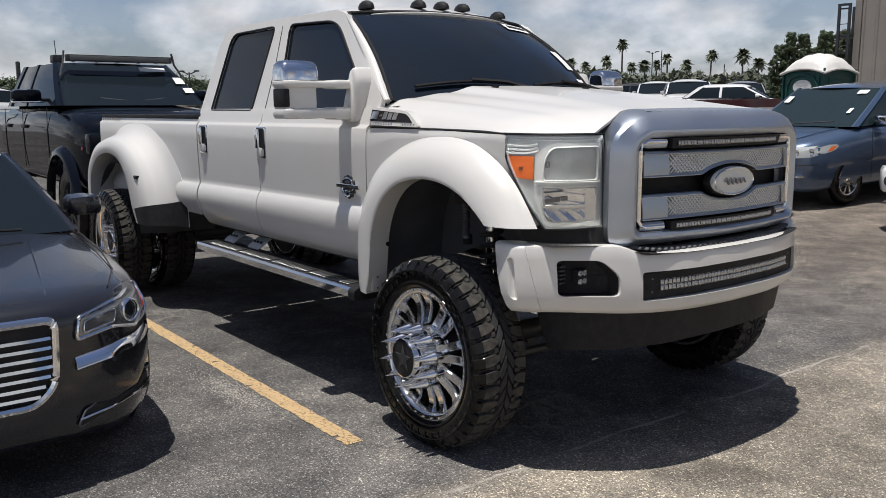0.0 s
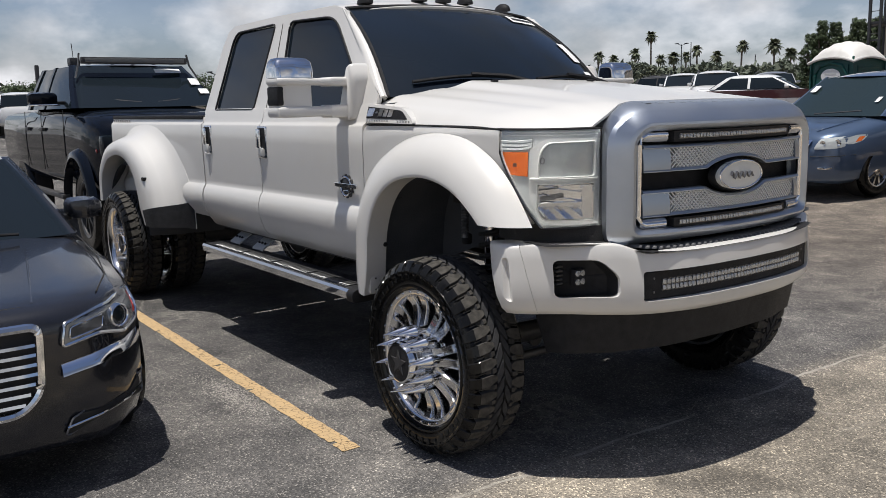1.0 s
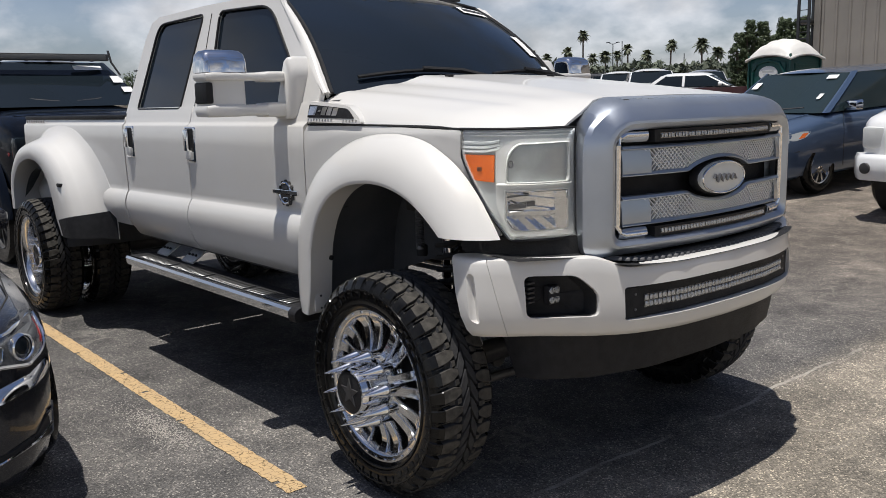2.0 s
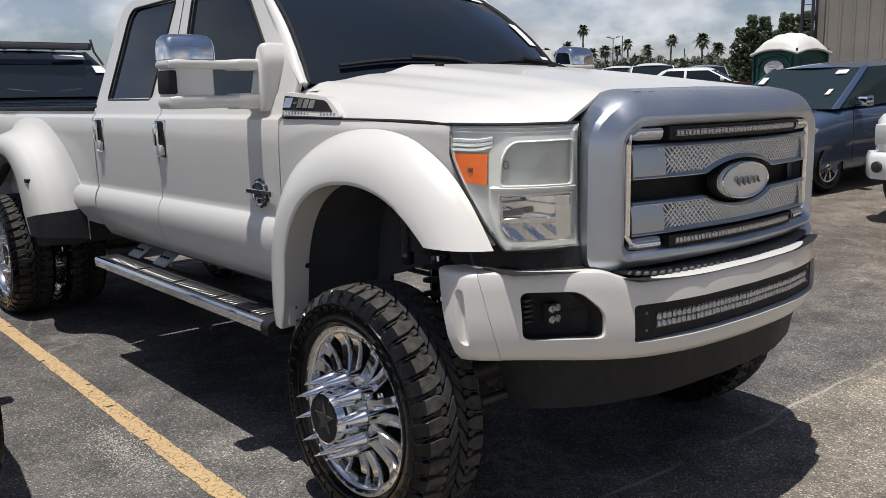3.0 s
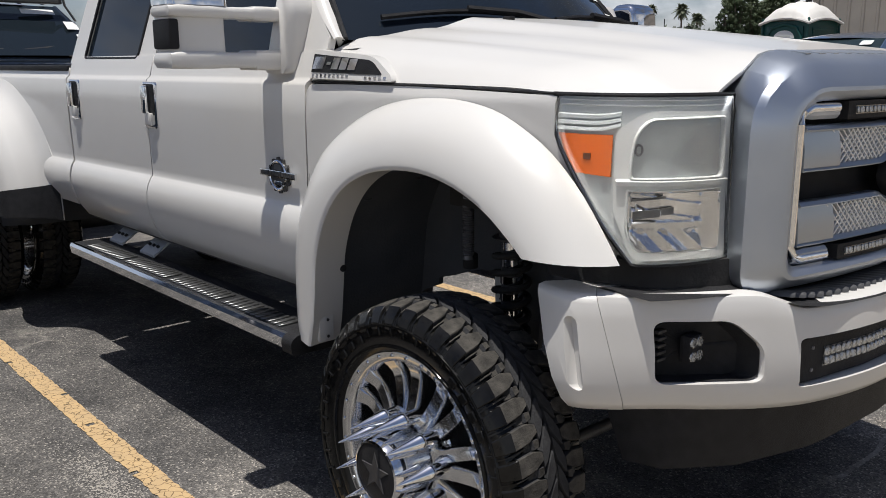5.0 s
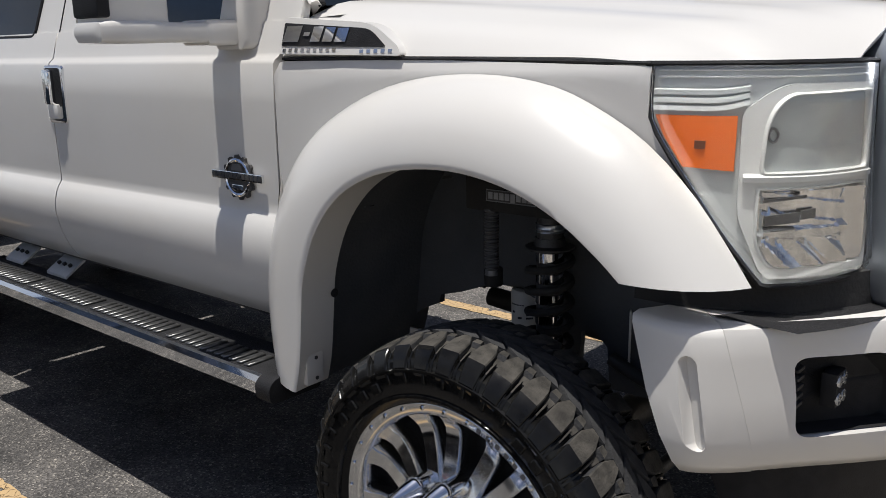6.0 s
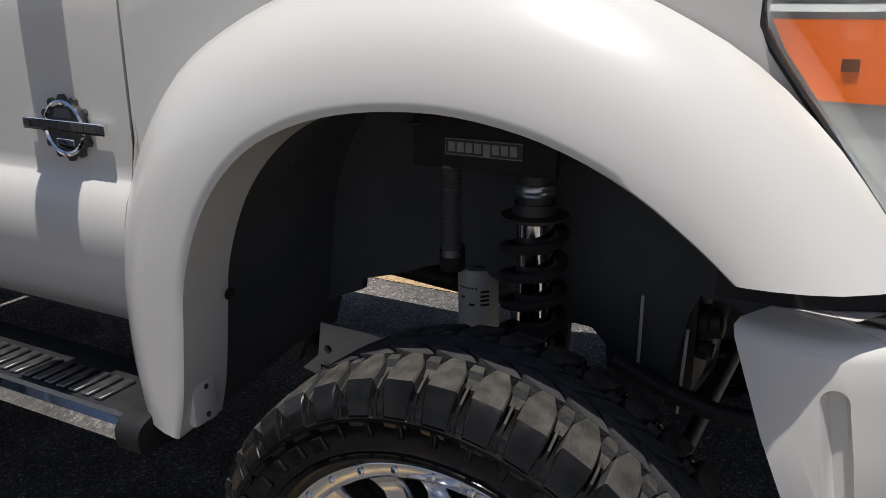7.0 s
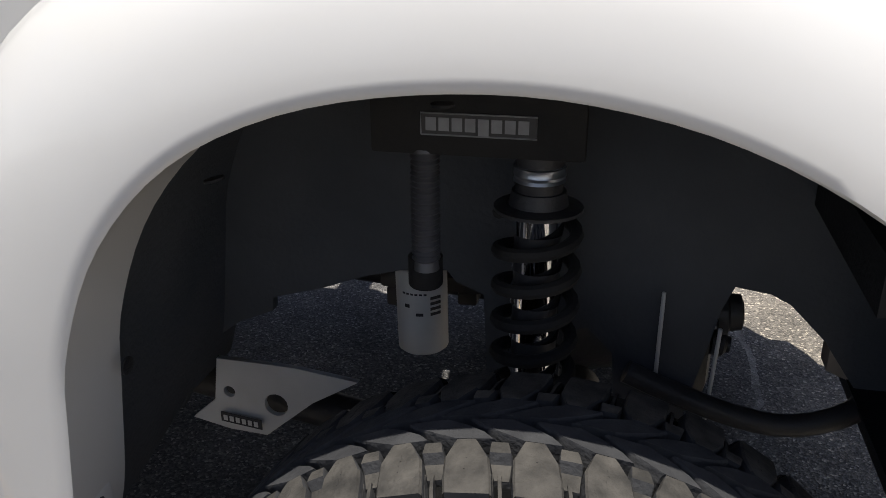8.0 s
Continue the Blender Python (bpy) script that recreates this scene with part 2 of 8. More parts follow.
M_GLASS = material("clear glass", (0.95, 0.96, 0.97), 0.02, trans=1.0)
M_RUBBER = material("dressed black tyre rubber", (0.006, 0.006, 0.006), 0.13, 0, (0.012, 0.0117, 0.011), 22, 0.5, 0.03, 60, spec=0.28, rough_var=0.08)
M_TREAD = material("worn dusty tread rubber", (0.036, 0.034, 0.031), 0.78, 0, (0.090, 0.083, 0.073), 30, 0.45, 0.35, 160, spec=0.2)
M_VANGLASS = material("tinted windscreen glass", (0.020, 0.032, 0.036), 0.05, 0, spec=0.45)
M_INNER = material("clean and shaded tread rubber", (0.034, 0.034, 0.036), 0.9, 0, (0.055, 0.055, 0.056), 26, 0.45, 0.3, 150, spec=0.15)
M_AMBER = material("amber plastic", (0.85, 0.16, 0.015), 0.22, coat=0.6, bump=0.06, bump_scale=400)
M_LAMPGREY = material("lamp housing plastic", (0.50, 0.525, 0.515), 0.4, 0.0, (0.56, 0.58, 0.57), 4, 0.4, coat=0.3)
M_LAMPWHITE = material("pale lamp bezel", (0.68, 0.685, 0.66), 0.35, 0.0, (0.62, 0.63, 0.61), 9, 0.4, coat=0.4)
M_REFLECTOR = material("reflector", (0.86, 0.87, 0.88), 0.10, 1.0, bump=0.35, bump_scale=35)
M_BOWL = material("faceted lamp reflector", (0.74, 0.75, 0.77), 0.09, 1.0)
M_LED = material("led lens strip", (0.62, 0.63, 0.62), 0.18, 0.7, (0.3, 0.3, 0.3), 90, 0.5, 0.4, 220)
M_LEDBACK = material("led reflector strip", (0.30, 0.31, 0.32), 0.22, 0.8, (0.12, 0.12, 0.12), 60, 0.5)
M_YELLOW = worn_paint_material()
M_GRIT = material("pale stone grit", (0.42, 0.39, 0.35), 0.9)
M_PAPER = material("white paper", (0.80, 0.80, 0.78), 0.7)
M_INK = material("dark ink", (0.03, 0.03, 0.035), 0.5)
M_GREYPART = material("silver bracket paint", (0.62, 0.62, 0.60), 0.5, 0.0, (0.53, 0.53, 0.51), 9, 0.4)
M_PRINT = material("faded grey print", (0.34, 0.345, 0.35), 0.6, 0, (0.26, 0.26, 0.27), 40, 0.5)
M_TAN = material("dusty tan casting", (0.34, 0.29, 0.24), 0.8, 0, (0.24, 0.21, 0.18), 16, 0.4, 0.2, 80)
M_FILTER = material("white filter paint", (0.70, 0.70, 0.67), 0.4, 0, (0.60, 0.59, 0.56), 12, 0.5)
M_SEDAN = material("dark grey metallic paint", (0.018, 0.019, 0.024), 0.26, 0.2, spec=0.35, coat=0.8)
M_CARGLASS = material("dark car glass", (0.011, 0.016, 0.021), 0.03, spec=0.22)
M_BLACKPAINT = material("black metallic paint", (0.005, 0.007, 0.012), 0.05, 0.0, spec=0.16, bump=0.05, bump_scale=3.0)
M_VAN = material("slate blue metallic paint", (0.075, 0.115, 0.19), 0.3, 0.35, coat=1.0)
M_SMOKED = material("dark chrome lamp housing", (0.26, 0.27, 0.28), 0.22, 0.7, (0.16, 0.17, 0.18), 12, 0.5, coat=0.6)
M_CARWHITE = material("white car paint", (0.78, 0.78, 0.77), 0.3, coat=0.8)
M_MAROON = material("maroon car paint", (0.06, 0.012, 0.016), 0.3, 0.2, coat=0.9)
M_SILVERCAR = material("silver car paint", (0.42, 0.43, 0.44), 0.3, 0.6, coat=0.8)
M_RED = material("red lens", (0.30, 0.03, 0.03), 0.2, coat=0.6)
M_LEAF = material("dark foliage", (0.048, 0.074, 0.034), 0.65, 0, (0.085, 0.112, 0.052), 0.6, 0.4)
# distance haze is put into the pale colours of palms and far woods
M_PALMLEAF = material("palm frond paled by haze", (0.12, 0.14, 0.085), 0.6, 0, (0.15, 0.16, 0.10), 0.8, 0.4)
M_FARLEAF = material("far foliage paled by haze", (0.098, 0.120, 0.086), 0.75, 0, (0.145, 0.160, 0.115), 0.25, 0.4)
M_BARK = material("grey bark", (0.16, 0.13, 0.10), 0.85, 0, (0.10, 0.085, 0.07), 3, 0.5, 0.5, 20)
M_TOILETGREEN = material("green moulded plastic", (0.006, 0.062, 0.052), 0.4, 0, (0.008, 0.075, 0.062), 2, 0.4)
M_TOILETWHITE = material("white moulded plastic", (0.72, 0.70, 0.66), 0.5, 0, (0.62, 0.60, 0.56), 3, 0.5)
M_WALLMETAL = material("weathered metal siding", (0.36, 0.33, 0.29), 0.6, 0.1, (0.28, 0.26, 0.23), 0.7, 0.4)
M_STEEL = material("dark painted steel", (0.03, 0.032, 0.035), 0.5)


# ---- mesh helpers ----
def finish(bm, smooth=38):
    bmesh.ops.remove_doubles(bm, verts=bm.verts, dist=1e-5)
    bmesh.ops.recalc_face_normals(bm, faces=bm.faces)
    for f in bm.faces:
        f.smooth = smooth > 0
    if smooth > 0:
        lim = radians(smooth)
        for e in bm.edges:
            e.smooth = e.is_manifold and len(e.link_faces) == 2 and e.calc_face_angle(3.2) < lim
    return bm


def part(name, bm, mat, parent=None, label="", smooth=38, m=None):
    """Links bm as one mesh object under parent."""
    finish(bm, smooth)
    me = bpy.data.meshes.new(name)
    bm.to_mesh(me)
    bm.free()
    me.materials.append(mat)
    ob = new(name, me)
    ob.parent = parent
    if m is not None:
        ob.matrix_basis = m
    return tagged(ob, label)


def thing(name, label, category, m=None, group="", kind=""):
    ob = new(name)
    ob.empty_display_size = 0.2
    if m is not None:
        ob.matrix_basis = m
    return tagged(ob, label, category, group, kind)


def solid(ob, thickness, offset=-1.0):
    md = ob.modifiers.new("thickness", "SOLIDIFY")
    md.thickness, md.offset, md.use_even_offset = thickness, offset, True
    return ob


def boolean_cut(ob, cutters):
    """Cuts the shapes in cutters out of ob and leaves one plain mesh."""
    for c in cutters:
        md = ob.modifiers.new("cut", "BOOLEAN")
        md.operation, md.object, md.solver = "DIFFERENCE", c, "EXACT"
    bpy.context.view_layer.update()
    me = bpy.data.meshes.new_from_object(ob.evaluated_get(bpy.context.evaluated_depsgraph_get()))
    ob.modifiers.clear()
    old = ob.data
    mats = [s for s in old.materials]
    ob.data = me
    me.materials.clear()
    me.materials.append(mats[0])
    bpy.data.meshes.remove(old)
    for c in cutters:
        bpy.data.objects.remove(c)
    return ob


def loft(rings, closed=True, cap=True, bm=None):
    """A skin over rings of points of the same number."""
    bm = bm or bmesh.new()
    vs = [[bm.verts.new(p) for p in r] for r in rings]
    n = len(rings[0])
    for a, b in zip(vs, vs[1:]):
        for i in range(n if closed else n - 1):
            j = (i + 1) % n
            bm.faces.new((a[i], a[j], b[j], b[i]))
    if cap and closed:
        bm.faces.new(vs[0][::-1])
        bm.faces.new(vs[-1])
    return bm


def grid(f, nu, nv, bm=None):
    """A sheet of points f(u, v), u and v from 0 to 1."""
    bm = bm or bmesh.new()
    vs = [[bm.verts.new(f(i / nu, j / nv)) for j in range(nv + 1)] for i in range(nu + 1)]
    for i in range(nu):
        for j in range(nv):
            bm.faces.new((vs[i][j], vs[i + 1][j], vs[i + 1][j + 1], vs[i][j + 1]))
    return bm


def box(x0, x1, y0, y1, z0, z1, bevel=0.0, bm=None, seg=2):
    own = bmesh.new()
    bmesh.ops.create_cube(own, size=1.0, matrix=Matrix.LocRotScale(((x0 + x1) / 2, (y0 + y1) / 2, (z0 + z1) / 2), None, (abs(x1 - x0), abs(y1 - y0), abs(z1 - z0))))
    if bevel:
        bmesh.ops.bevel(own, geom=own.edges[:], offset=bevel, segments=seg, affect="EDGES", profile=0.6)
    return merge(bm, own)


def merge(bm, own):
    if bm is None:
        return own
    me = bpy.data.meshes.new("scratch")
    own.to_mesh(me)
    own.free()
    bm.from_mesh(me)
    bpy.data.meshes.remove(me)
    return bm


def circle(c, axis, r, n, phase=0.0):
    a = Vector(axis).normalized()
    u = a.cross((0, 0, 1)) if abs(a.z) < 0.9 else a.cross((1, 0, 0))
    u.normalize()
    w = a.cross(u)
    return [Vector(c) + (u * math.cos(t) + w * math.sin(t)) * r for t in (2 * math.pi * (i + phase) / n for i in range(n))]


def rod(p0, p1, r0, r1=None, n=12, bm=None):
    axis = Vector(p1) - Vector(p0)
    r1 = r0 if r1 is None else r1
    return loft([circle(p0, axis, r0, n), circle(p1, axis, max(r1, 1e-4), n)], bm=bm)


def turned(c, axis, profile, n=32, bm=None, cap=True):
    """A body of revolution: profile is pairs (distance along axis, radius)."""
    a = Vector(axis).normalized()
    return loft([circle(Vector(c) + a * d, a, max(r, 1e-4), n) for d, r in profile], bm=bm, cap=cap)


def pipe(points, r, n=10, bm=None, closed=False):
    pts = [Vector(p) for p in points]
    rings = []
    for i, p in enumerate(pts):
        d = (pts[min(i + 1, len(pts) - 1)] - pts[max(i - 1, 0)]).normalized()
        u = d.cross((0, 0, 1)) if abs(d.z) < 0.95 else d.cross((1, 0, 0))
        u.normalize()
        w = d.cross(u)
        rings.append([p + (u * math.cos(t) + w * math.sin(t)) * r for t in (2 * math.pi * k / n for k in range(n))])
    return loft(rings, bm=bm)


def smooth_line(points, n):
    """n + 1 points on a smooth curve through the given ones, evenly by length."""
    p = [Vector(q) for q in points]
    p = [2 * p[0] - p[1], *p, 2 * p[-1] - p[-2]]
    fine = []
    for i in range(1, len(p) - 2):
        for k in range(16):
            t = k / 16
            a, b, c, d = p[i - 1], p[i], p[i + 1], p[i + 2]
            fine.append(0.5 * (2 * b + (c - a) * t + (2 * a - 5 * b + 4 * c - d) * t * t + (3 * b - a - 3 * c + d) * t ** 3))
    fine.append(p[-2])
    lens = [0.0]
    for a, b in zip(fine, fine[1:]):
        lens.append(lens[-1] + (b - a).length)
    out, k = [], 0
    for i in range(n + 1):
        s = lens[-1] * i / n
        while k < len(lens) - 2 and lens[k + 1] < s:
            k += 1
        f = (s - lens[k]) / max(lens[k + 1] - lens[k], 1e-9)
        out.append(fine[k].lerp(fine[k + 1], min(max(f, 0), 1)))
    return out


def table(x, rows):
    """Straight interpolation in rows of (x, value)."""
    if x <= rows[0][0]:
        return rows[0][1]
    for (a, va), (b, vb) in zip(rows, rows[1:]):
        if x <= b:
            return va + (vb - va) * (x - a) / (b - a)
    return rows[-1][1]


def soft_table(x, rows):
    """As table(), eased between the rows."""
    if x <= rows[0][0]:
        return rows[0][1]
    for (a, va), (b, vb) in zip(rows, rows[1:]):
        if x <= b:
            t = (x - a) / (b - a)
            return va + (vb - va) * t * t * (3 - 2 * t)
    return rows[-1][1]


def rounded(points, r, n=4):
    """A polygon of 2D points with its corners rounded by about r (one number, or one for each corner)."""
    out, k = [], len(points)
    for i, p in enumerate(points):
        ri = r[i] if isinstance(r, (list, tuple)) else r
        p, a, b = Vector(p), Vector(points[i - 1]), Vector(points[(i + 1) % k])
        da, db = a - p, b - p
        ra = min(ri, da.length * 0.49, db.length * 0.49)
        s, e = p + da.normalized() * ra, p + db.normalized() * ra
        for j in range(n + 1):
            t = j / n
            out.append((1 - t) ** 2 * s + 2 * t * (1 - t) * p + t * t * e)
    return out


def dense(points, step):
    """A closed 2D outline with further points along its long edges."""
    out = []
    for i, p in enumerate(points):
        p, q = Vector(p), Vector(points[(i + 1) % len(points)])
        k = max(1, int((q - p).length / step))
        out += [p.lerp(q, j / k) for j in range(k)]
    return out


def prism(points, f0, f1, bm=None):
    """The solid between f0 and f1 of a 2D outline; each maps a 2D point into space."""
    return loft([[f0(*p) for p in points], [f1(*p) for p in points]], bm=bm)


def holed(outer, holes, f):
    """A sheet with holes, from 2D outlines, laid into space by f."""
    bm = bmesh.new()
    edges = []
    for poly in (outer, *holes):
        vs = [bm.verts.new((p[0], p[1], 0)) for p in poly]
        edges += [bm.edges.new((vs[i - 1], vs[i])) for i in range(len(vs))]
    bmesh.ops.triangle_fill(bm, edges=edges, use_beauty=True)
    for v in bm.verts:
        v.co = Vector(f(v.co.x, v.co.y))
    return bm


def disc_patch(points, f, rings=5, bm=None):
    """A sheet over a convex 2D outline, in rings towards its middle, laid into space by f."""
    bm = bm or bmesh.new()
    c = sum((Vector(p) for p in points), Vector((0, 0))) / len(points)
    loops = [[bm.verts.new(f(*(c + (Vector(p) - c) * k / rings))) for p in points] for k in range(rings, 0, -1)]
    mid = bm.verts.new(f(*c))
    n = len(points)
    for a, b in zip(loops, loops[1:]):
        for i in range(n):
            bm.faces.new((a[i], a[(i + 1) % n], b[(i + 1) % n], b[i]))
    for i in range(n):
        bm.faces.new((loops[-1][i], loops[-1][(i + 1) % n], mid))
    return bm


def bars(rows, f, thick, bm=None):
    """Plain bars (x0, x1, z0, z1) in a plane, stood out by thick; f(a, b, out) lays them into space."""
    bm = bm or bmesh.new()
    for a0, a1, b0, b1 in rows:
        loft([[f(a, b, o) for a, b in ((a0, b0), (a1, b0), (a1, b1), (a0, b1))] for o in (0, thick)], bm=bm)
    return bm


# ---- ground ----
def ground_height(x, y):
    s = -0.46 * x + 0.89 * y
    t = max(0.0, s - 3.6)
    return min(0.056 * (t - 1.2 * (1 - math.exp(-t / 1.2))), 1.45 * (1 - math.exp(-t / 17)))


def ground():
    steps = [-600, -400, -250, -160, -110, -80, -60, -45, -34] + [-26 + 0.8 * i for i in range(66)] + [28, 34, 45, 60, 80, 110, 160, 250, 400, 600]
    bm = bmesh.new()
    vs = [[bm.verts.new((x, y, ground_height(x, y))) for y in steps] for x in steps]
    for i in range(len(steps) - 1):
        for j in range(len(steps) - 1):
            bm.faces.new((vs[i][j], vs[i + 1][j], vs[i + 1][j + 1], vs[i][j + 1]))
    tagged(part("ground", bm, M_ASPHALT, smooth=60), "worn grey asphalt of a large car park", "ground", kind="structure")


ground()


# ---- the white pickup: wheels ----
WHEEL_X, REAR_X, HUB_Z = 0.14, -4.84, 0.487


def repeat(name, bm, mat, parent, places, label="", smooth=38):
    """Objects of their own on one mesh, one at each pose."""
    first = part(name, bm, mat, parent, label, smooth, places[0])
    for m in places[1:]:
        o = new(name, first.data)
        o.parent, o.matrix_basis = parent, m
        tagged(o, label)
    return first


def facing(c, d):
    """The pose at c that turns z towards d."""
    return Matrix.Translation(c) @ Vector(d).to_track_quat("Z", "Y").to_matrix().to_4x4()


def tyre_lug(bm, stations, a, skew=0.0, base=0.474, off=0.0):
    """One tread block about the wheel's axis: stations (y, radius of the top, half angle), slanted by skew radians a metre."""
    rings = []
    y0 = stations[0][0]
    for y, r, ha in stations:
        c = a + skew * (y - y0)
        b = min(base, r - 0.012)
        rings.append([(q * math.sin(c + t), y + off, q * math.cos(c + t)) for q, t in ((b, -ha * 1.12), (r - 0.003, -ha), (r, -ha * 0.9), (r, ha * 0.9), (r - 0.003, ha), (b, ha * 1.12))])
    loft(rings, bm=bm)


def tyre_parts(wheel):
    """Carcass and lugs; the wheel's axis is y, its outer side is -y."""
    w, off, n = 0.160, -0.020, 40
    prof = [(0.335, 0.80 * w), (0.345, 0.86 * w), (0.375, 0.97 * w), (0.415, 1.0 * w), (0.442, 0.985 * w), (0.458, 0.93 * w), (0.466, 0.80 * w), (0.473, 0.4 * w)]
    pts = [(-y + off, r) for r, y in prof] + [(y + off, r) for r, y in prof[::-1]]
    bm = turned((0, 0, 0), (0, 1, 0), pts, 88, cap=False)
    # raised ribs and bars on the sidewalls
    for s in (-1, 1):
        turned((0, off, 0), (0, s, 0), [(0.985 * w, 0.438), (1.030 * w, 0.435), (1.030 * w, 0.429), (0.99 * w, 0.425)], 88, bm, cap=False)
        turned((0, off, 0), (0, s, 0), [(0.95 * w, 0.372), (0.985 * w, 0.369), (0.985 * w, 0.362), (0.93 * w, 0.360)], 72, bm, cap=False)
        for k in range(44):
            a = 2 * math.pi * (k + 0.3) / 44
            if k % 11 in (4, 5, 6, 7):
                own = box(-0.016, 0.016, off + s * 0.97 * w, off + s * 1.022 * w, 0.385, 0.414, 0.003, seg=1)
            else:
                own = box(-0.005, 0.005, off + s * 0.97 * w, off + s * 1.03 * w, 0.400, 0.428, 0.002, seg=1)
            bmesh.ops.transform(own, matrix=Matrix.Rotation(a, 4, "Y"), verts=own.verts)
            merge(bm, own)
    tyre = part("tyre", bm, M_RUBBER, wheel, "black mud-terrain tyre")
    bm = bmesh.new()
    p = 2 * math.pi / n
    for s in (-1, 1):
        for k in range(n):
            a = p * k + (0.5 * p if s > 0 else 0)
            # shoulder lug, pointed towards the middle, running down the sidewall
            tyre_lug(bm, [(s * y, r, h * p) for y, r, h in ((0.044, 0.4970, 0.15), (0.050, 0.4968, 0.19), (0.074, 0.4948, 0.330), (0.100, 0.4912, 0.350), (0.127, 0.4865, 0.35), (0.142, 0.4755, 0.335), (0.155, 0.457, 0.31), (0.163, 0.440, 0.29), (0.160, 0.432, 0.28))], a, s * 0.35, 0.462, off)
            # short sipe cuts along the lug's top
            for y0, y1, r0, r1 in ((0.066, 0.076, 0.4956, 0.4946), (0.082, 0.093, 0.4936, 0.4920), (0.100, 0.112, 0.4910, 0.4886)):
                tyre_lug(bm, [(s * y0, r0, 0.012 * p), (s * y1, r1, 0.012 * p)], a + 0.05 * p, s * 0.35, 0.47, off)
            # sunk block and double rib in the groove beside it
            tyre_lug(bm, [(s * y, r, h * p) for y, r, h in ((0.047, 0.4955, 0.13), (0.052, 0.4960, 0.145), (0.066, 0.4950, 0.17), (0.072, 0.4830, 0.17), (0.094, 0.478, 0.12))], a + 0.50 * p, s * 0.35, 0.462, off)
            for e in (-0.07, 0.07):
                tyre_lug(bm, [(s * y, r, (0.030 + 0.9 * max(0.0, y - 0.145)) * p) for y, r in ((0.088, 0.482), (0.112, 0.479), (0.134, 0.472), (0.148, 0.460), (0.157, 0.446), (0.163, 0.434))], a + (0.50 + 0.9 * e) * p, s * 0.35, 0.452, off)
            # slanting blocks of the middle rows
            tyre_lug(bm, [(s * y, r, h * p) for y, r, h in ((0.004, 0.4985, 0.34), (0.016, 0.498, 0.42), (0.030, 0.4975, 0.41), (0.042, 0.4965, 0.30))], a + 0.30 * p, s * 3.4, 0.466, off)
    tread = tagged(part("tread", bm, M_TREAD, tyre, "dusty chunky tread blocks", smooth=22), kind="stuff")
    # the flanks of the lugs are dressed with gloss, the tops are dusty
    tread.data.materials.append(M_RUBBER)
    # undusted lug sides; middle rows are coloured darker for the flare's shade
    tread.data.materials.append(M_INNER)
    for f in tread.data.polygons:
        r = math.hypot(f.center.x, f.center.z)
        up = (f.normal.x * f.center.x + f.normal.z * f.center.z) / r
        side = abs(f.center.y + 0.02)
        if (r < 0.4865 and side > 0.127) or f.area < 0.000012:
            f.material_index = 1
        elif side < 0.043 or up < 0.55:
            f.material_index = 2


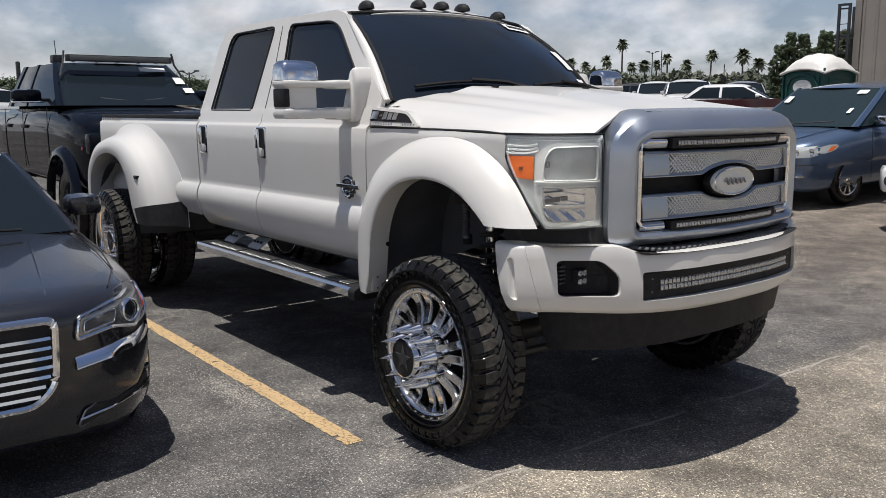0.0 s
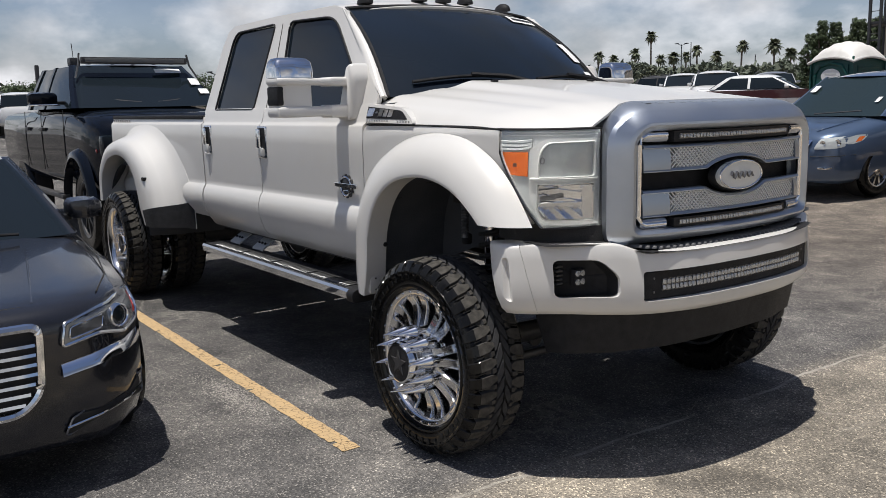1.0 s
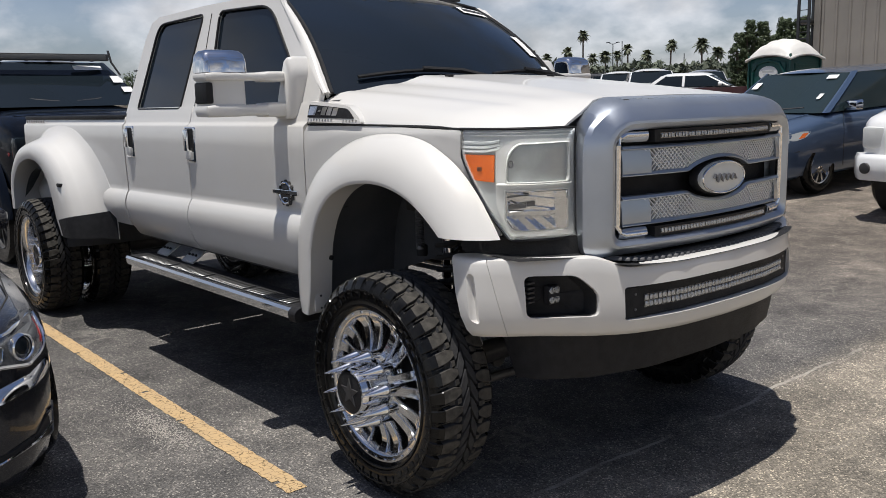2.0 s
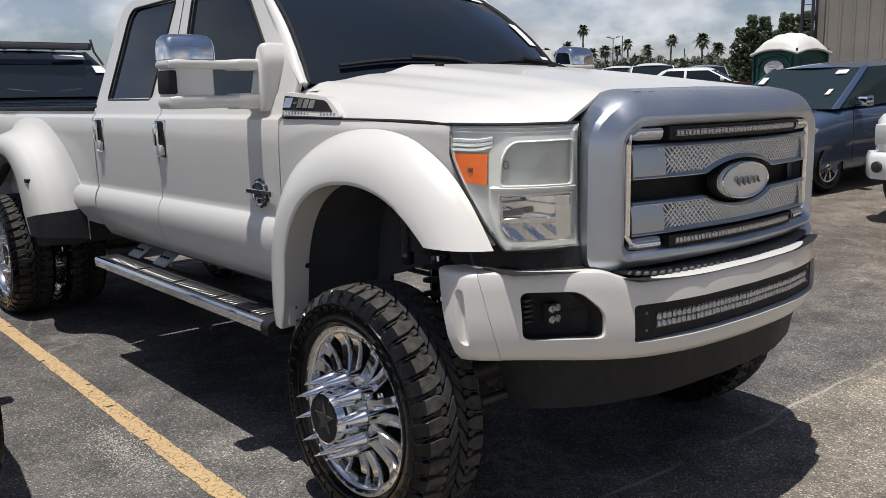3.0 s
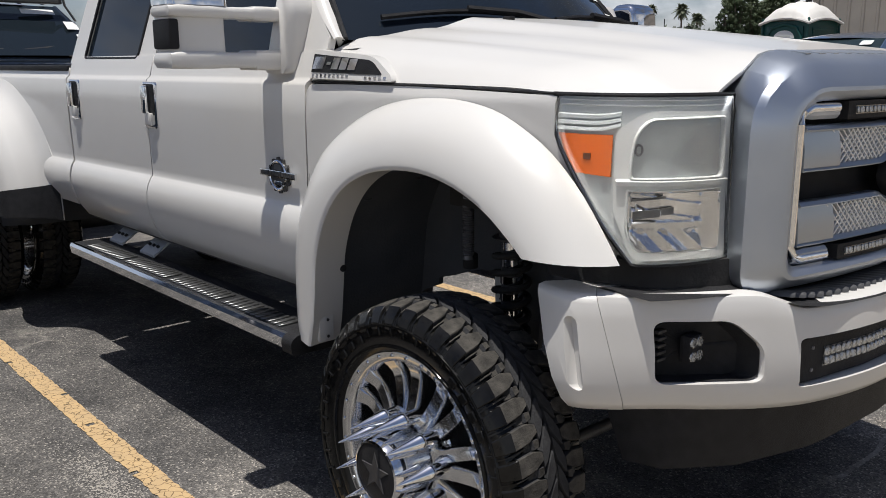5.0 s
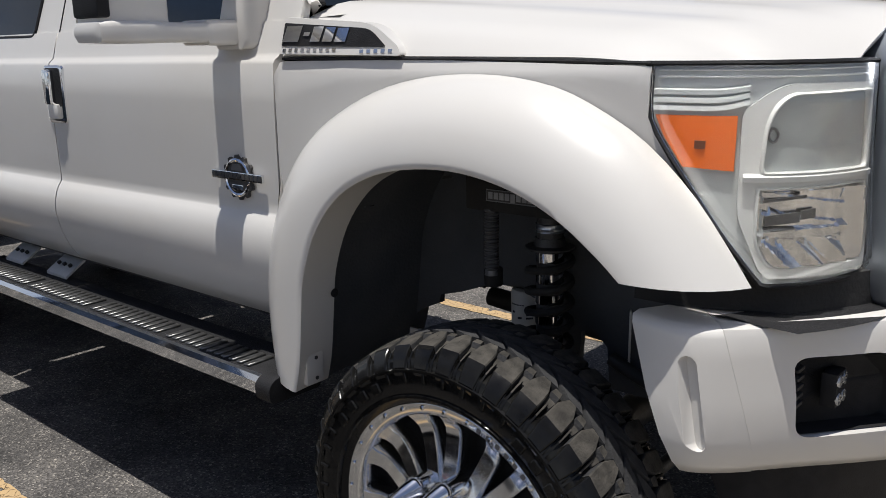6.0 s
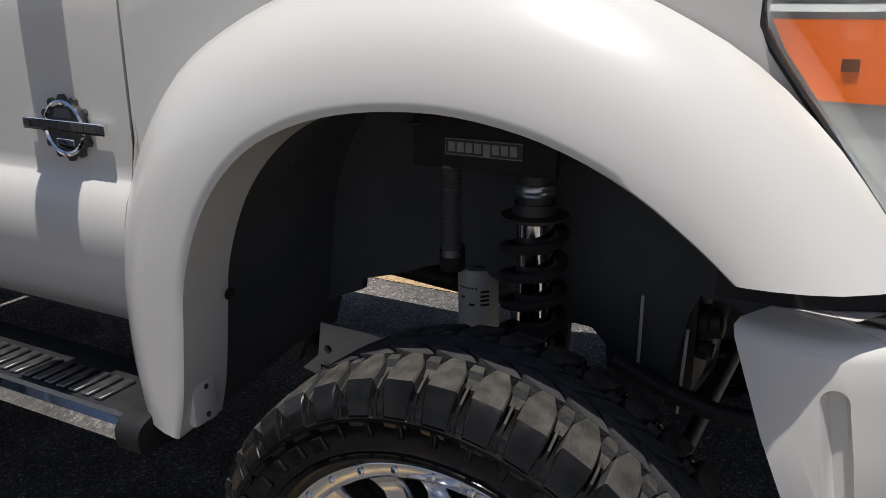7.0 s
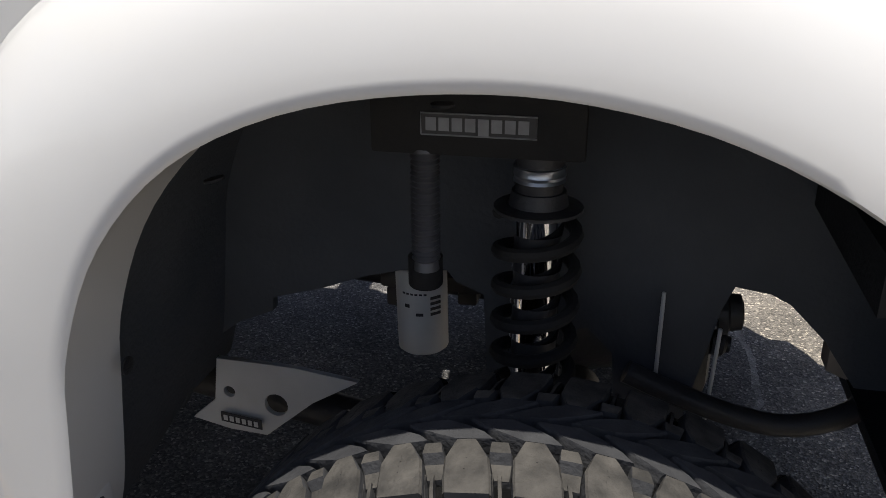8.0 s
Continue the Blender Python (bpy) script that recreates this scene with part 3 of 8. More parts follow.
def rim_parts(wheel, deep=False):
    """A polished wheel with paired spokes, a bolted lip, a long hub and spiked nut covers."""
    o = -0.150
    lip = [(o + 0.02, 0.352), (o - 0.004, 0.350), (o - 0.008, 0.343), (o - 0.004, 0.322), (o + 0.006, 0.312), (o + 0.05, 0.304), (o + 0.27, 0.300), (o + 0.27, 0.318), (o + 0.05, 0.322)]
    bm = turned((0, 0, 0), (0, 1, 0), lip + lip[:1], 72, cap=False)
    rim = part("rim", bm, M_POLISHED, wheel, "polished forged aluminium rim")
    repeat("rim_bolt", turned((0, 0, 0), (0, 0, 1), [(0, 0.0062), (0.003, 0.0062), (0.005, 0.004)], 8), M_CHROME, rim,
           [facing((0.332 * math.sin(a), o - 0.006, 0.332 * math.cos(a)), (0, -1, 0)) for a in (2 * math.pi * k / 30 for k in range(30))])
    sink = 0.16 if deep else 0.0
    # eight pairs of spokes, each pair parted by a slot
    rings = []
    for i in range(10):
        f = i / 9
        r = 0.316 - 0.196 * f
        y = o + 0.012 + sink + 0.030 * min(1.0, f / 0.25) - 0.045 * f * f
        hw = 0.0262 - 0.0035 * f + 0.012 * max(0.0, 1 - f / 0.16) ** 2 + 0.007 * max(0.0, (f - 0.8) / 0.2) ** 2
        rings.append([(-hw, y + 0.010, r), (-hw * 0.80, y, r), (hw * 0.80, y, r), (hw, y + 0.010, r), (hw, y + 0.042, r), (-hw, y + 0.042, r)])
    repeat("spoke", loft(rings), M_POLISHED, rim,
           [Matrix.Rotation(radians(-12 + 45 * k + d), 4, "Y") for k in range(8) for d in (-9.4, 9.4)], "polished bowed spoke")
    # worn engraved marks along the lip
    repeat("lip_mark", box(-0.006, 0.006, -0.0008, 0.0008, -0.009, 0.009), M_DULLSTEEL, rim,
           [Matrix.Rotation(radians(18 + 5.0 * k), 4, "Y") @ Matrix.Translation((0, o - 0.0062, 0.333)) for k in range(12) if k != 8])
    hub = turned((0, sink, 0), (0, -1, 0), [(-0.02, 0.138), (0.080, 0.138), (0.086, 0.132), (0.090, 0.120), (0.097, 0.116), (0.235, 0.110), (0.268, 0.106), (0.282, 0.100), (0.284, 0.093), (0.272, 0.090)], 48)
    hub_ob = part("hub", hub, M_CHROME, wheel, "long chrome hub")
    part("hub_cap", turned((0, -0.272 + sink, 0), (0, -1, 0), [(0, 0.091), (0.008, 0.091), (0.010, 0.085)], 40), M_BLACKPLASTIC, hub_ob, "black centre cap with a star")
    star = []
    for k in range(10):
        a, r = math.pi * k / 5, 0.068 if k % 2 == 0 else 0.027
        star.append((r * math.sin(a), r * math.cos(a)))
    part("star", prism(star, lambda a, b: (a, -0.282 + sink, b), lambda a, b: (a * 0.94, -0.285 + sink, b * 0.94)), M_CHASSIS, hub_ob)
    spike = [(0, 0.024), (0.006, 0.024), (0.110, 0.0225), (0.116, 0.0275), (0.124, 0.0275), (0.130, 0.0235), (0.252, 0.0015)]
    repeat("spike_nut", turned((0, 0, 0), (0, 0, 1), spike, 16), M_CHROME, hub_ob,
           [facing((0.148 * math.sin(a), -0.070 + sink, 0.148 * math.cos(a)), (0, -1, 0)) for a in (2 * math.pi * (k + 0.22) / 10 for k in range(10))], "chrome spiked nut cover")
    part("brake_disc", turned((0, 0.02, 0), (0, 1, 0), [(0, 0.20), (0, 0.27), (0.03, 0.27), (0.03, 0.20)], 40), M_CHASSIS, wheel)
    part("wheel_back", turned((0, -0.045 + sink, 0), (0, 1, 0), [(0, 0.05), (0, 0.305), (0.01, 0.305), (0.012, 0.05)], 40), M_LINER, wheel)


# ---- the white pickup: body ----
truck = thing("pickup_truck", "lifted white dual-wheel crew-cab pickup truck standing on asphalt", "pickup truck")

SIDE = [(1.735, 0.0, 0.948), (1.675, 0.0, 0.968), (1.645, 0.002, 0.976), (1.634, 0.002, 0.981), (1.624, 0.002, 0.995), (1.612, 0.002, 1.0005), (1.50, 0.0, 1.005),
        (1.36, 0.004, 1.004), (1.20, 0.009, 1.001), (1.170, 0.010, 1.0005), (1.163, 0.010, 1.004), (1.150, 0.010, 1.014), (1.125, 0.010, 1.026),
        (1.085, 0.008, 1.036), (1.03, 0.006, 1.039), (0.95, 0.0, 1.024), (0.88, 0.0, 0.997), (0.82, 0.0, 0.957), (0.795, 0.0, 0.90)]


def side_point(x, v, s):
    """The body's side at x, v from 0 at the sill of the glass to 1 at the rocker; s: -1 right, 1 left."""
    t = v * (len(SIDE) - 1)
    i = min(int(t), len(SIDE) - 2)
    f = t - i
    a, b = SIDE[i], SIDE[i + 1]
    z = a[0] + (b[0] - a[0]) * f + (a[1] + (b[1] - a[1]) * f) * (x + 0.67)
    return (x, s * (a[2] + (b[2] - a[2]) * f), z)


def side_panel(name, rear, front, v0, v1, s, label="", nu=14):
    """A stretch of the side between two seams, each (x at the top, x at the bottom)."""
    n = len(SIDE) - 1
    i0, i1 = round(v0 * n), round(v1 * n)

    def f(u, v):
        k = (i0 + (i1 - i0) * v) / n
        return side_point((rear[0] + (rear[1] - rear[0]) * k) * (1 - u) + (front[0] + (front[1] - front[0]) * k) * u, k, s)
    ob = part(name, grid(f, nu, i1 - i0), M_WHITE, truck, label, smooth=50)
    return solid(ob, 0.022, -1.0 if s < 0 else -1.0)


def green_y(z):
    return 0.952 - (z - 1.70) * 0.285


def cab():
    for s in (-1, 1):
        fd = side_panel("front_door", (-2.056, -2.066), (-0.652, -0.690), 0, 1, s, "white front door", 22)
        rd = side_panel("rear_door", (-3.176, -3.120), (-2.064, -2.074), 0, 1, s, "white rear door", 18)
        for door, x0, tag in ((fd, -2.015, "f"), (rd, -3.035, "r")):
            bm = loft([[(a, s * o, b) for a, b in rounded([(x0 - hw, 1.388 + d), (x0 + hw, 1.388 + d), (x0 + hw, 1.610 - d), (x0 - hw, 1.610 - d)], 0.022)]
                       for o, hw, d in ((1.000, 0.076, 0), (1.010, 0.075, 0.001), (1.013, 0.068, 0.006))])
            bezel = part("handle_bezel", bm, M_CHROME, door, "chrome handle surround")
            bm = loft([[(a, s * o, b) for a, b in rounded([(x0 - 0.062, 1.452), (x0 + 0.062, 1.452), (x0 + 0.062, 1.600), (x0 - 0.062, 1.600)], 0.018)] for o in (1.009, 1.0145)])
            part("handle_recess", bm, M_BLACKPLASTIC, bezel)
            part("handle", box(x0 - 0.042, x0 + 0.012, s * 1.012, s * 1.040, 1.458, 1.594, 0.012), M_CHROME, bezel, "chrome pull handle")
            part("handle_base", box(x0 - 0.040, x0 + 0.040, s * 1.008, s * 1.028, 1.402, 1.462, 0.010), M_WHITE, bezel)
        # glass frames and pillars
        g = lambda x, z: (x, s * green_y(z), z)
        outer = [(-0.56, 1.735), (-0.60, 1.79), (-1.19, 2.32), (-1.34, 2.360), (-2.2, 2.372), (-2.93, 2.366), (-3.045, 2.330), (-3.105, 2.22), (-3.215, 1.74), (-3.2, 1.735)]
        win_f = rounded([(-1.86, 1.722), (-0.86, 1.72), (-0.81, 1.82), (-1.300, 2.288), (-1.945, 2.312)], [0.03, 0.03, 0.03, 0.13, 0.06], 5)
        win_r = rounded([(-2.995, 1.726), (-2.265, 1.722), (-2.175, 2.316), (-2.895, 2.308)], [0.03, 0.03, 0.05, 0.10], 5)
        ob = part("cab_side_frame", holed(outer[1:-2] + [(-3.215, 1.70), (-0.60, 1.70)], [win_f, win_r], g), M_WHITE, truck, "white cab pillars and window frames", smooth=20)
        solid(ob, 0.03, -1.0)
        for poly, nm in ((win_f, "front_side_window"), (win_r, "rear_side_window")):
            gl = part(nm, disc_patch(poly, lambda x, z: (x, s * (green_y(z) - 0.012), z), 3), M_TINT, truck, "dark tinted side window")
            seal = pipe([(p[0], s * (green_y(p[1]) + 0.001), p[1]) for p in poly + poly[:1]], 0.008, 6)
            part("window_seal", seal, M_BLACKPLASTIC, gl)
        # drip seam between the doors' frames
        part("pillar_seam", pipe([(-2.058, s * (green_y(1.70) + 0.001), 1.70), (-2.04, s * (green_y(2.0) + 0.001), 2.0), (-2.06, s * (green_y(2.31) + 0.001), 2.31)], 0.003, 5), M_BLACKPLASTIC, truck)
    # roof
    def roof(u, v):
        y = (v * 2 - 1)
        edge = 0.777
        yy = y * edge
        front = -1.12 - 0.13 * y * y
        back = -3.06 + 0.02 * y * y
        x = back + (front - back) * u
        lift = min(1.0, max(0.0, (0.97 - u) / 0.35))
        crown = (0.062 + 0.042 * lift * lift * (3 - 2 * lift)) * (1 - abs(y) ** 2.6)
        ends = 0.055 * max(0, (u - 0.86) / 0.14) ** 2 + 0.06 * max(0, (0.08 - u) / 0.08) ** 2
        wrap = 0.038 * max(0.0, (abs(y) - 0.90) / 0.10) ** 2
        return (x, yy, 2.352 + crown - ends - wrap)
    solid(part("roof", grid(roof, 26, 40), M_WHITE, truck, "white roof panel", smooth=60), 0.03)
    for y in (-0.57, -0.19, 0.0, 0.19, 0.57):
        x = -1.235 - 0.12 * (y / 0.79) ** 2
        z = 2.352 + 0.062 * (1 - abs(y / 0.79) ** 2.6) - 0.014
        bm = loft([[(x + a * 0.075 * k, y + b * 0.042 * k, z + h) for a, b in [(math.cos(t), math.sin(t)) for t in (2 * math.pi * i / 20 for i in range(20))]]
                   for k, h in ((1, 0), (0.97, 0.016), (0.80, 0.036), (0.45, 0.050), (0.1, 0.054))])
        part("roof_marker_lamp", bm, M_BLACKPLASTIC, truck, "smoked cab marker lamp")
    # windscreen
    def screen(u, v, out=0.0):
        y = v * 2 - 1
        top = Vector((-1.155 - 0.10 * y * y, 0.735 * y, 2.360 - 0.030 * y * y))
        low = Vector((-0.36 - 0.225 * y * y, 0.872 * y, 1.775 + 0.012 * (1 - y * y)))
        p = low.lerp(top, u) + Vector((0.045 * math.sin(u * math.pi), 0, 0.03 * math.sin(u * math.pi)))
        return p + Vector((0.6, 0, 0.8)) * out
    ws = part("windscreen", grid(screen, 12, 24), M_TINT, truck, "dark tinted windscreen", smooth=80)
    edge = [screen(u / 14, 0.0, 0.004) for u in range(15)] + [screen(1, v / 20, 0.004) for v in range(1, 21)] + [screen(1 - u / 14, 1.0, 0.004) for u in range(1, 15)]
    part("windscreen_seal", pipe(edge, 0.013, 6), M_BLACKPLASTIC, ws)
    for (v0, v1, u0, u1, nm) in ((0.80, 0.975, 0.84, 0.935, "sale_sticker"), (0.935, 0.990, 0.33, 0.56, "sale_sheet"), (0.935, 0.990, 0.09, 0.22, "sale_sheet")):
        st = part(nm, grid(lambda a, b: screen(u0 + (u1 - u0) * a, v0 + (v1 - v0) * b, 0.007), 3, 6), M_PAPER, ws, "white paper sale sticker")
        if nm == "sale_sticker":
            rows = [(v0 + (v1 - v0) * (0.12 + 0.09 * k), v0 + (v1 - v0) * (0.18 + 0.09 * k), u0 + (u1 - u0) * 0.3, u0 + (u1 - u0) * 0.7) for k in range(9)]
            part("sticker_print", bars(rows, lambda a, b, o: screen(b, a, 0.009 + o), 0.002), M_INK, st)
    # A pillars close the gap between the screen and the doors
    for s in (-1, 1):
        v = 0 if s < 0 else 1
        rings = []
        for k in range(9):
            u = k / 8
            a = screen(u, v, 0.002)
            z = a.z
            b = Vector((-0.60 - (z - 1.79) * 1.176, s * green_y(z), z)) if z > 1.79 else Vector((-0.57, s * green_y(z), z))
            rings.append([a, a.lerp(b, 0.35) + Vector((0.012, s * 0.012, 0.01)), a.lerp(b, 0.7) + Vector((0.006, s * 0.012, 0.006)), b, b - Vector((0.03, s * 0.03, 0)), a - Vector((0.04, 0, 0.03))])
        part("windscreen_pillar", loft(rings), M_WHITE, truck, smooth=60)
    # rear of the cab
    bm = holed([(-0.95, 1.2), (0.95, 1.2), (0.945, 1.72), (0.762, 2.295), (-0.762, 2.295), (-0.945, 1.72)], [rounded([(-0.7, 1.75), (0.7, 1.75), (0.62, 2.2), (-0.62, 2.2)], 0.06)], lambda y, z: (-3.19 + max(0, z - 1.72) * 0.29, y, z))
    solid(part("cab_back", bm, M_WHITE, truck), 0.03)
    part("rear_window", grid(lambda u, v: (-3.17 + 0.1 * u, -0.72 + 1.44 * v, 1.73 + 0.49 * u), 1, 1), M_TINT, truck, "dark tinted rear window")
    # cowl and wipers
    part("cowl", grid(lambda u, v: (-0.66 + 0.34 * u - 0.16 * (2 * v - 1) ** 2, 0.90 * (2 * v - 1), 1.762 + 0.012 * u - 0.03 * (2 * v - 1) ** 4), 4, 20), M_BLACKPLASTIC, truck, "black plastic cowl", smooth=60)
    for y0, y1 in ((-0.72, -0.02), (0.10, 0.74)):
        pts = []
        for k in range(9):
            f = k / 8
            y = y0 + (y1 - y0) * f
            p = Vector(screen(0.10 + 0.035 * math.sin(f * 3), (y / 0.86 + 1) / 2, 0.02))
            pts.append(p)
        w = part("wiper", pipe(pts, 0.011, 6), M_BLACKPLASTIC, truck, "black wiper")
        part("wiper_arm", pipe([pts[4] + Vector((0.01, 0, 0.01)), pts[6] + Vector((0.06, 0.03, 0.0)), pts[7] + Vector((0.13, 0.06, -0.03))], 0.014, 6), M_BLACKPLASTIC, w)
    # floor and inner dark box of the cab
    part("cab_floor", box(-3.15, -0.62, -0.93, 0.93, 0.84, 0.90), M_CHASSIS, truck)
    part("dashboard", box(-0.85, -0.6, -0.88, 0.88, 1.2, 1.74, 0.05), M_BLACKPLASTIC, truck)
    for s in (-1, 1):
        for x in (-1.55, -2.6):
            part("cab_seat", box(x - 0.28, x - 0.08, s * 0.18, s * 0.72, 1.0, 2.05, 0.07), M_BLACKPLASTIC, truck)


FLARE_OUT = [(-0.665, 0.700), (-0.700, 0.80), (-0.710, 0.98), (-0.678, 1.14), (-0.602, 1.292), (-0.500, 1.410), (-0.352, 1.497), (-0.205, 1.552), (-0.062, 1.580),
             (0.075, 1.588), (0.200, 1.582), (0.325, 1.558), (0.432, 1.513), (0.535, 1.452), (0.636, 1.360), (0.713, 1.264), (0.768, 1.186)]
FLARE_IN = [(-0.472, 0.692), (-0.449, 0.78), (-0.430, 0.93), (-0.416, 1.03), (-0.372, 1.145), (-0.315, 1.228), (-0.245, 1.291), (-0.165, 1.333), (-0.075, 1.361),
            (0.035, 1.376), (0.145, 1.376), (0.255, 1.358), (0.345, 1.328), (0.42, 1.290), (0.47, 1.256), (0.515, 1.222), (0.552, 1.190)]


def arch_fender(s):
    """Front wing over the wheel, the arch edge tucked under the flare."""
    out = smooth_line([(a, b, 0) for a, b in FLARE_OUT], 48)

    def edge(u):
        q = out[min(int(u * 48), 47)].lerp(out[min(int(u * 48) + 1, 48)], u * 48 - min(int(u * 48), 47))
        end = max(0.0, (u - 0.85) / 0.15)
        return (q.x * 0.93 + 0.003, q.y - 0.05 + 0.055 * end)

    def f(u, v):
        ex, ez = edge(u)
        if u < 0.10:
            ax, az = -0.660, 0.72 + u * 9.0 * 0.95
        else:
            k = (u - 0.10) / 0.90
            line = [Vector((-0.660, 1.575)), Vector((-0.64, 1.620)), Vector((-0.1, 1.622)), Vector((0.530, 1.606)), Vector((0.528, 1.495)), Vector((0.712, 1.245))]
            seg = table(k, [(0, 0), (0.06, 1), (0.42, 2), (0.74, 3), (0.84, 4), (1, 5)])
            i = min(int(seg), 4)
            q = line[i].lerp(line[i + 1], seg - i)
            ax, az = q.x, q.y
        x, z = ax + (ex - ax) * v, az + (ez - az) * v
        y = 1.002 if z > 1.165 else (1.002 + 0.030 * min(1, (1.165 - z) / 0.06))
        y -= 0.012 * max(0, (z - 1.59) / 0.03) + 0.05 * max(0.0, (x - 0.35) / 0.4) ** 2
        return (x, s * y, z)
    ob = solid(part("front_fender", grid(f, 60, 10), M_WHITE, truck, "white front wing", smooth=50), 0.015)
    ob.modifiers["thickness"].use_even_offset = False
    return ob


FLARE_SECTION = ((0.0, -0.006), (0.0, 0.012), (0.10, 0.30), (0.24, 0.56), (0.42, 0.78), (0.60, 0.905), (0.78, 0.974), (0.92, 1.0), (0.98, 1.0))
REAR_SECTION = ((0.0, -0.006), (0.0, 0.012), (0.14, 0.10), (0.28, 0.26), (0.40, 0.58), (0.48, 0.80), (0.56, 0.92), (0.70, 0.985), (0.86, 1.0), (0.97, 0.98))


def flare(name, outer, inner, s, bulge, n=44, base=1.006, label="", section=None):
    o = smooth_line([(a, b, 0) for a, b in outer], n)
    i = smooth_line([(a, b, 0) for a, b in inner], n)
    rings = []
    shape = section or FLARE_SECTION
    for k in range(n + 1):
        a, b = o[k], i[k]
        e = 1.0
        ring = []
        for f, d in shape:
            p = a.lerp(b, f)
            ring.append((p.x, s * (base + bulge * d * e), p.y))
        d = (a - b).normalized()
        p = b + d * 0.004
        ring.append((b.x, s * (base + bulge * 0.97), b.y))
        deep = base + 0.004 if bulge < 0.2 else base - 0.02
        ring.append((p.x + d.x * 0.002, s * (base + bulge * 0.66), p.y + d.y * 0.002))
        ring.append((p.x + d.x * 0.004, s * deep, p.y + d.y * 0.004))
        ring.append((p.x + d.x * 0.022, s * deep, p.y + d.y * 0.022))
        ring.append((p.x + d.x * 0.050, s * (base - 0.01), p.y + d.y * 0.050))
        rings.append(ring)
    return part(name, loft(rings), M_WHITE, truck, label or "bulging white wheel-arch flare", smooth=48)


def front_flares():
    for s in (-1, 1):
        fl = flare("front_flare", FLARE_OUT, FLARE_IN, s, 0.138)
        for x, z, dz in ((-0.410, 0.976, -0.1), (-0.254, 1.244, -0.8), (0.02, 1.344, -1.0)):
            part("flare_clip", turned((x, s * 1.032, z), (1.0 + dz, 0, dz), [(0, 0.013), (0.003, 0.013), (0.004, 0.008)], 14), M_BLACKPLASTIC, fl)
        # small screwed end plate at the foot of the flare
        pl = part("flare_end_plate", box(-0.472, -0.452, s * 1.048, s * 1.112, 0.705, 0.800, 0.006), M_WHITE, fl)
        for z in (0.722, 0.784):
            part("screw", turned((-0.453, s * 1.076, z), (1, 0, 0), [(0, 0.006), (0.003, 0.006), (0.004, 0.003)], 8), M_CHASSIS, pl)


REAR_OUT = [(-5.60, 0.86), (-5.60, 1.10), (-5.46, 1.36), (-5.14, 1.545), (-4.70, 1.605), (-4.26, 1.570), (-3.86, 1.42), (-3.60, 1.20), (-3.47, 0.98), (-3.44, 0.745)]
REAR_IN = [(-5.36, 0.86), (-5.33, 1.07), (-5.20, 1.21), (-5.02, 1.295), (-4.73, 1.335), (-4.47, 1.295), (-4.29, 1.18), (-4.19, 1.03), (-4.13, 0.88), (-4.03, 0.745)]


def bed():
    for s in (-1, 1):
        sp = side_panel("bed_side", (-5.775, -5.74), (-3.196, -3.150), 1 / 18, 16 / 18, s, "white cargo bed side", 24)
        fl = flare("rear_flare", REAR_OUT, REAR_IN, s, 0.262, 40, 1.0, "wide white dual-wheel rear flare", REAR_SECTION)
        part("flare_marker_lamp", box(-4.03, -3.955, s * 1.20, s * 1.258, 1.135, 1.165, 0.008), M_BLACKPLASTIC, fl, "small smoked marker lamp")
        o, i = smooth_line([(a, b, 0) for a, b in REAR_OUT], 40), smooth_line([(a, b, 0) for a, b in REAR_IN], 40)
        rings = []
        for k in range(40):
            if o[k].y < 0.98 and o[k].x > -4.2:
                z0 = table(k / 40, [(0.9, 0.93), (1.0, 0.745)])
                rings.append([(q.x, s * (1.0 + 0.262 * d + 0.006), q.y) for q, d in [(o[k].lerp(i[k], f), d) for f, d in REAR_SECTION[1:9]]])
        k = 40
        rings.append([(q.x, s * (1.0 + 0.262 * d + 0.006), q.y) for q, d in [(o[k].lerp(i[k], f), d) for f, d in REAR_SECTION[1:9]]])
        solid(part("stone_guard", loft(rings, closed=False), M_BLACKPLASTIC, truck, "black stone guard film"), 0.003)
        rows = [(-5.70 + 0.075 * k, -5.655 + 0.075 * k, 1.628, 1.652) for k in range(8)]
        for row in rows:
            part("trim_badge_mark", bars([row], lambda a, b, o: (a, s * (0.985 + o), b), 0.006), M_CHROME, truck, "small chrome trim badge mark")
        part("bed_rail", box(-5.78, -3.20, s * 0.90, s * 0.982, 1.655, 1.690, 0.012), M_BLACKPLASTIC, truck, "black bed rail cap")
        part("bed_inner_wall", box(-5.74, -3.22, s * 0.86, s * 0.90, 1.05, 1.66), M_BLACKPLASTIC, truck)
        part("tail_lamp", box(-5.79, -5.70, s * 0.83, s * 0.985, 1.20, 1.56, 0.02), M_RED, truck, "red tail lamp")
    part("bed_floor", box(-5.74, -3.22, -0.90, 0.90, 1.02, 1.06), M_BLACKPLASTIC, truck)
    part("tailgate", box(-5.79, -5.73, -0.83, 0.83, 1.06, 1.66, 0.015), M_WHITE, truck)
    part("rear_bumper", box(-6.02, -5.80, -0.98, 0.98, 0.80, 1.0, 0.04), M_CHROME, truck)


HOOD_FRONT = [(0.0, 0.90), (0.60, 0.885), (0.74, 0.862), (0.80, 0.80), (0.90, 0.66), (0.985, 0.535)]


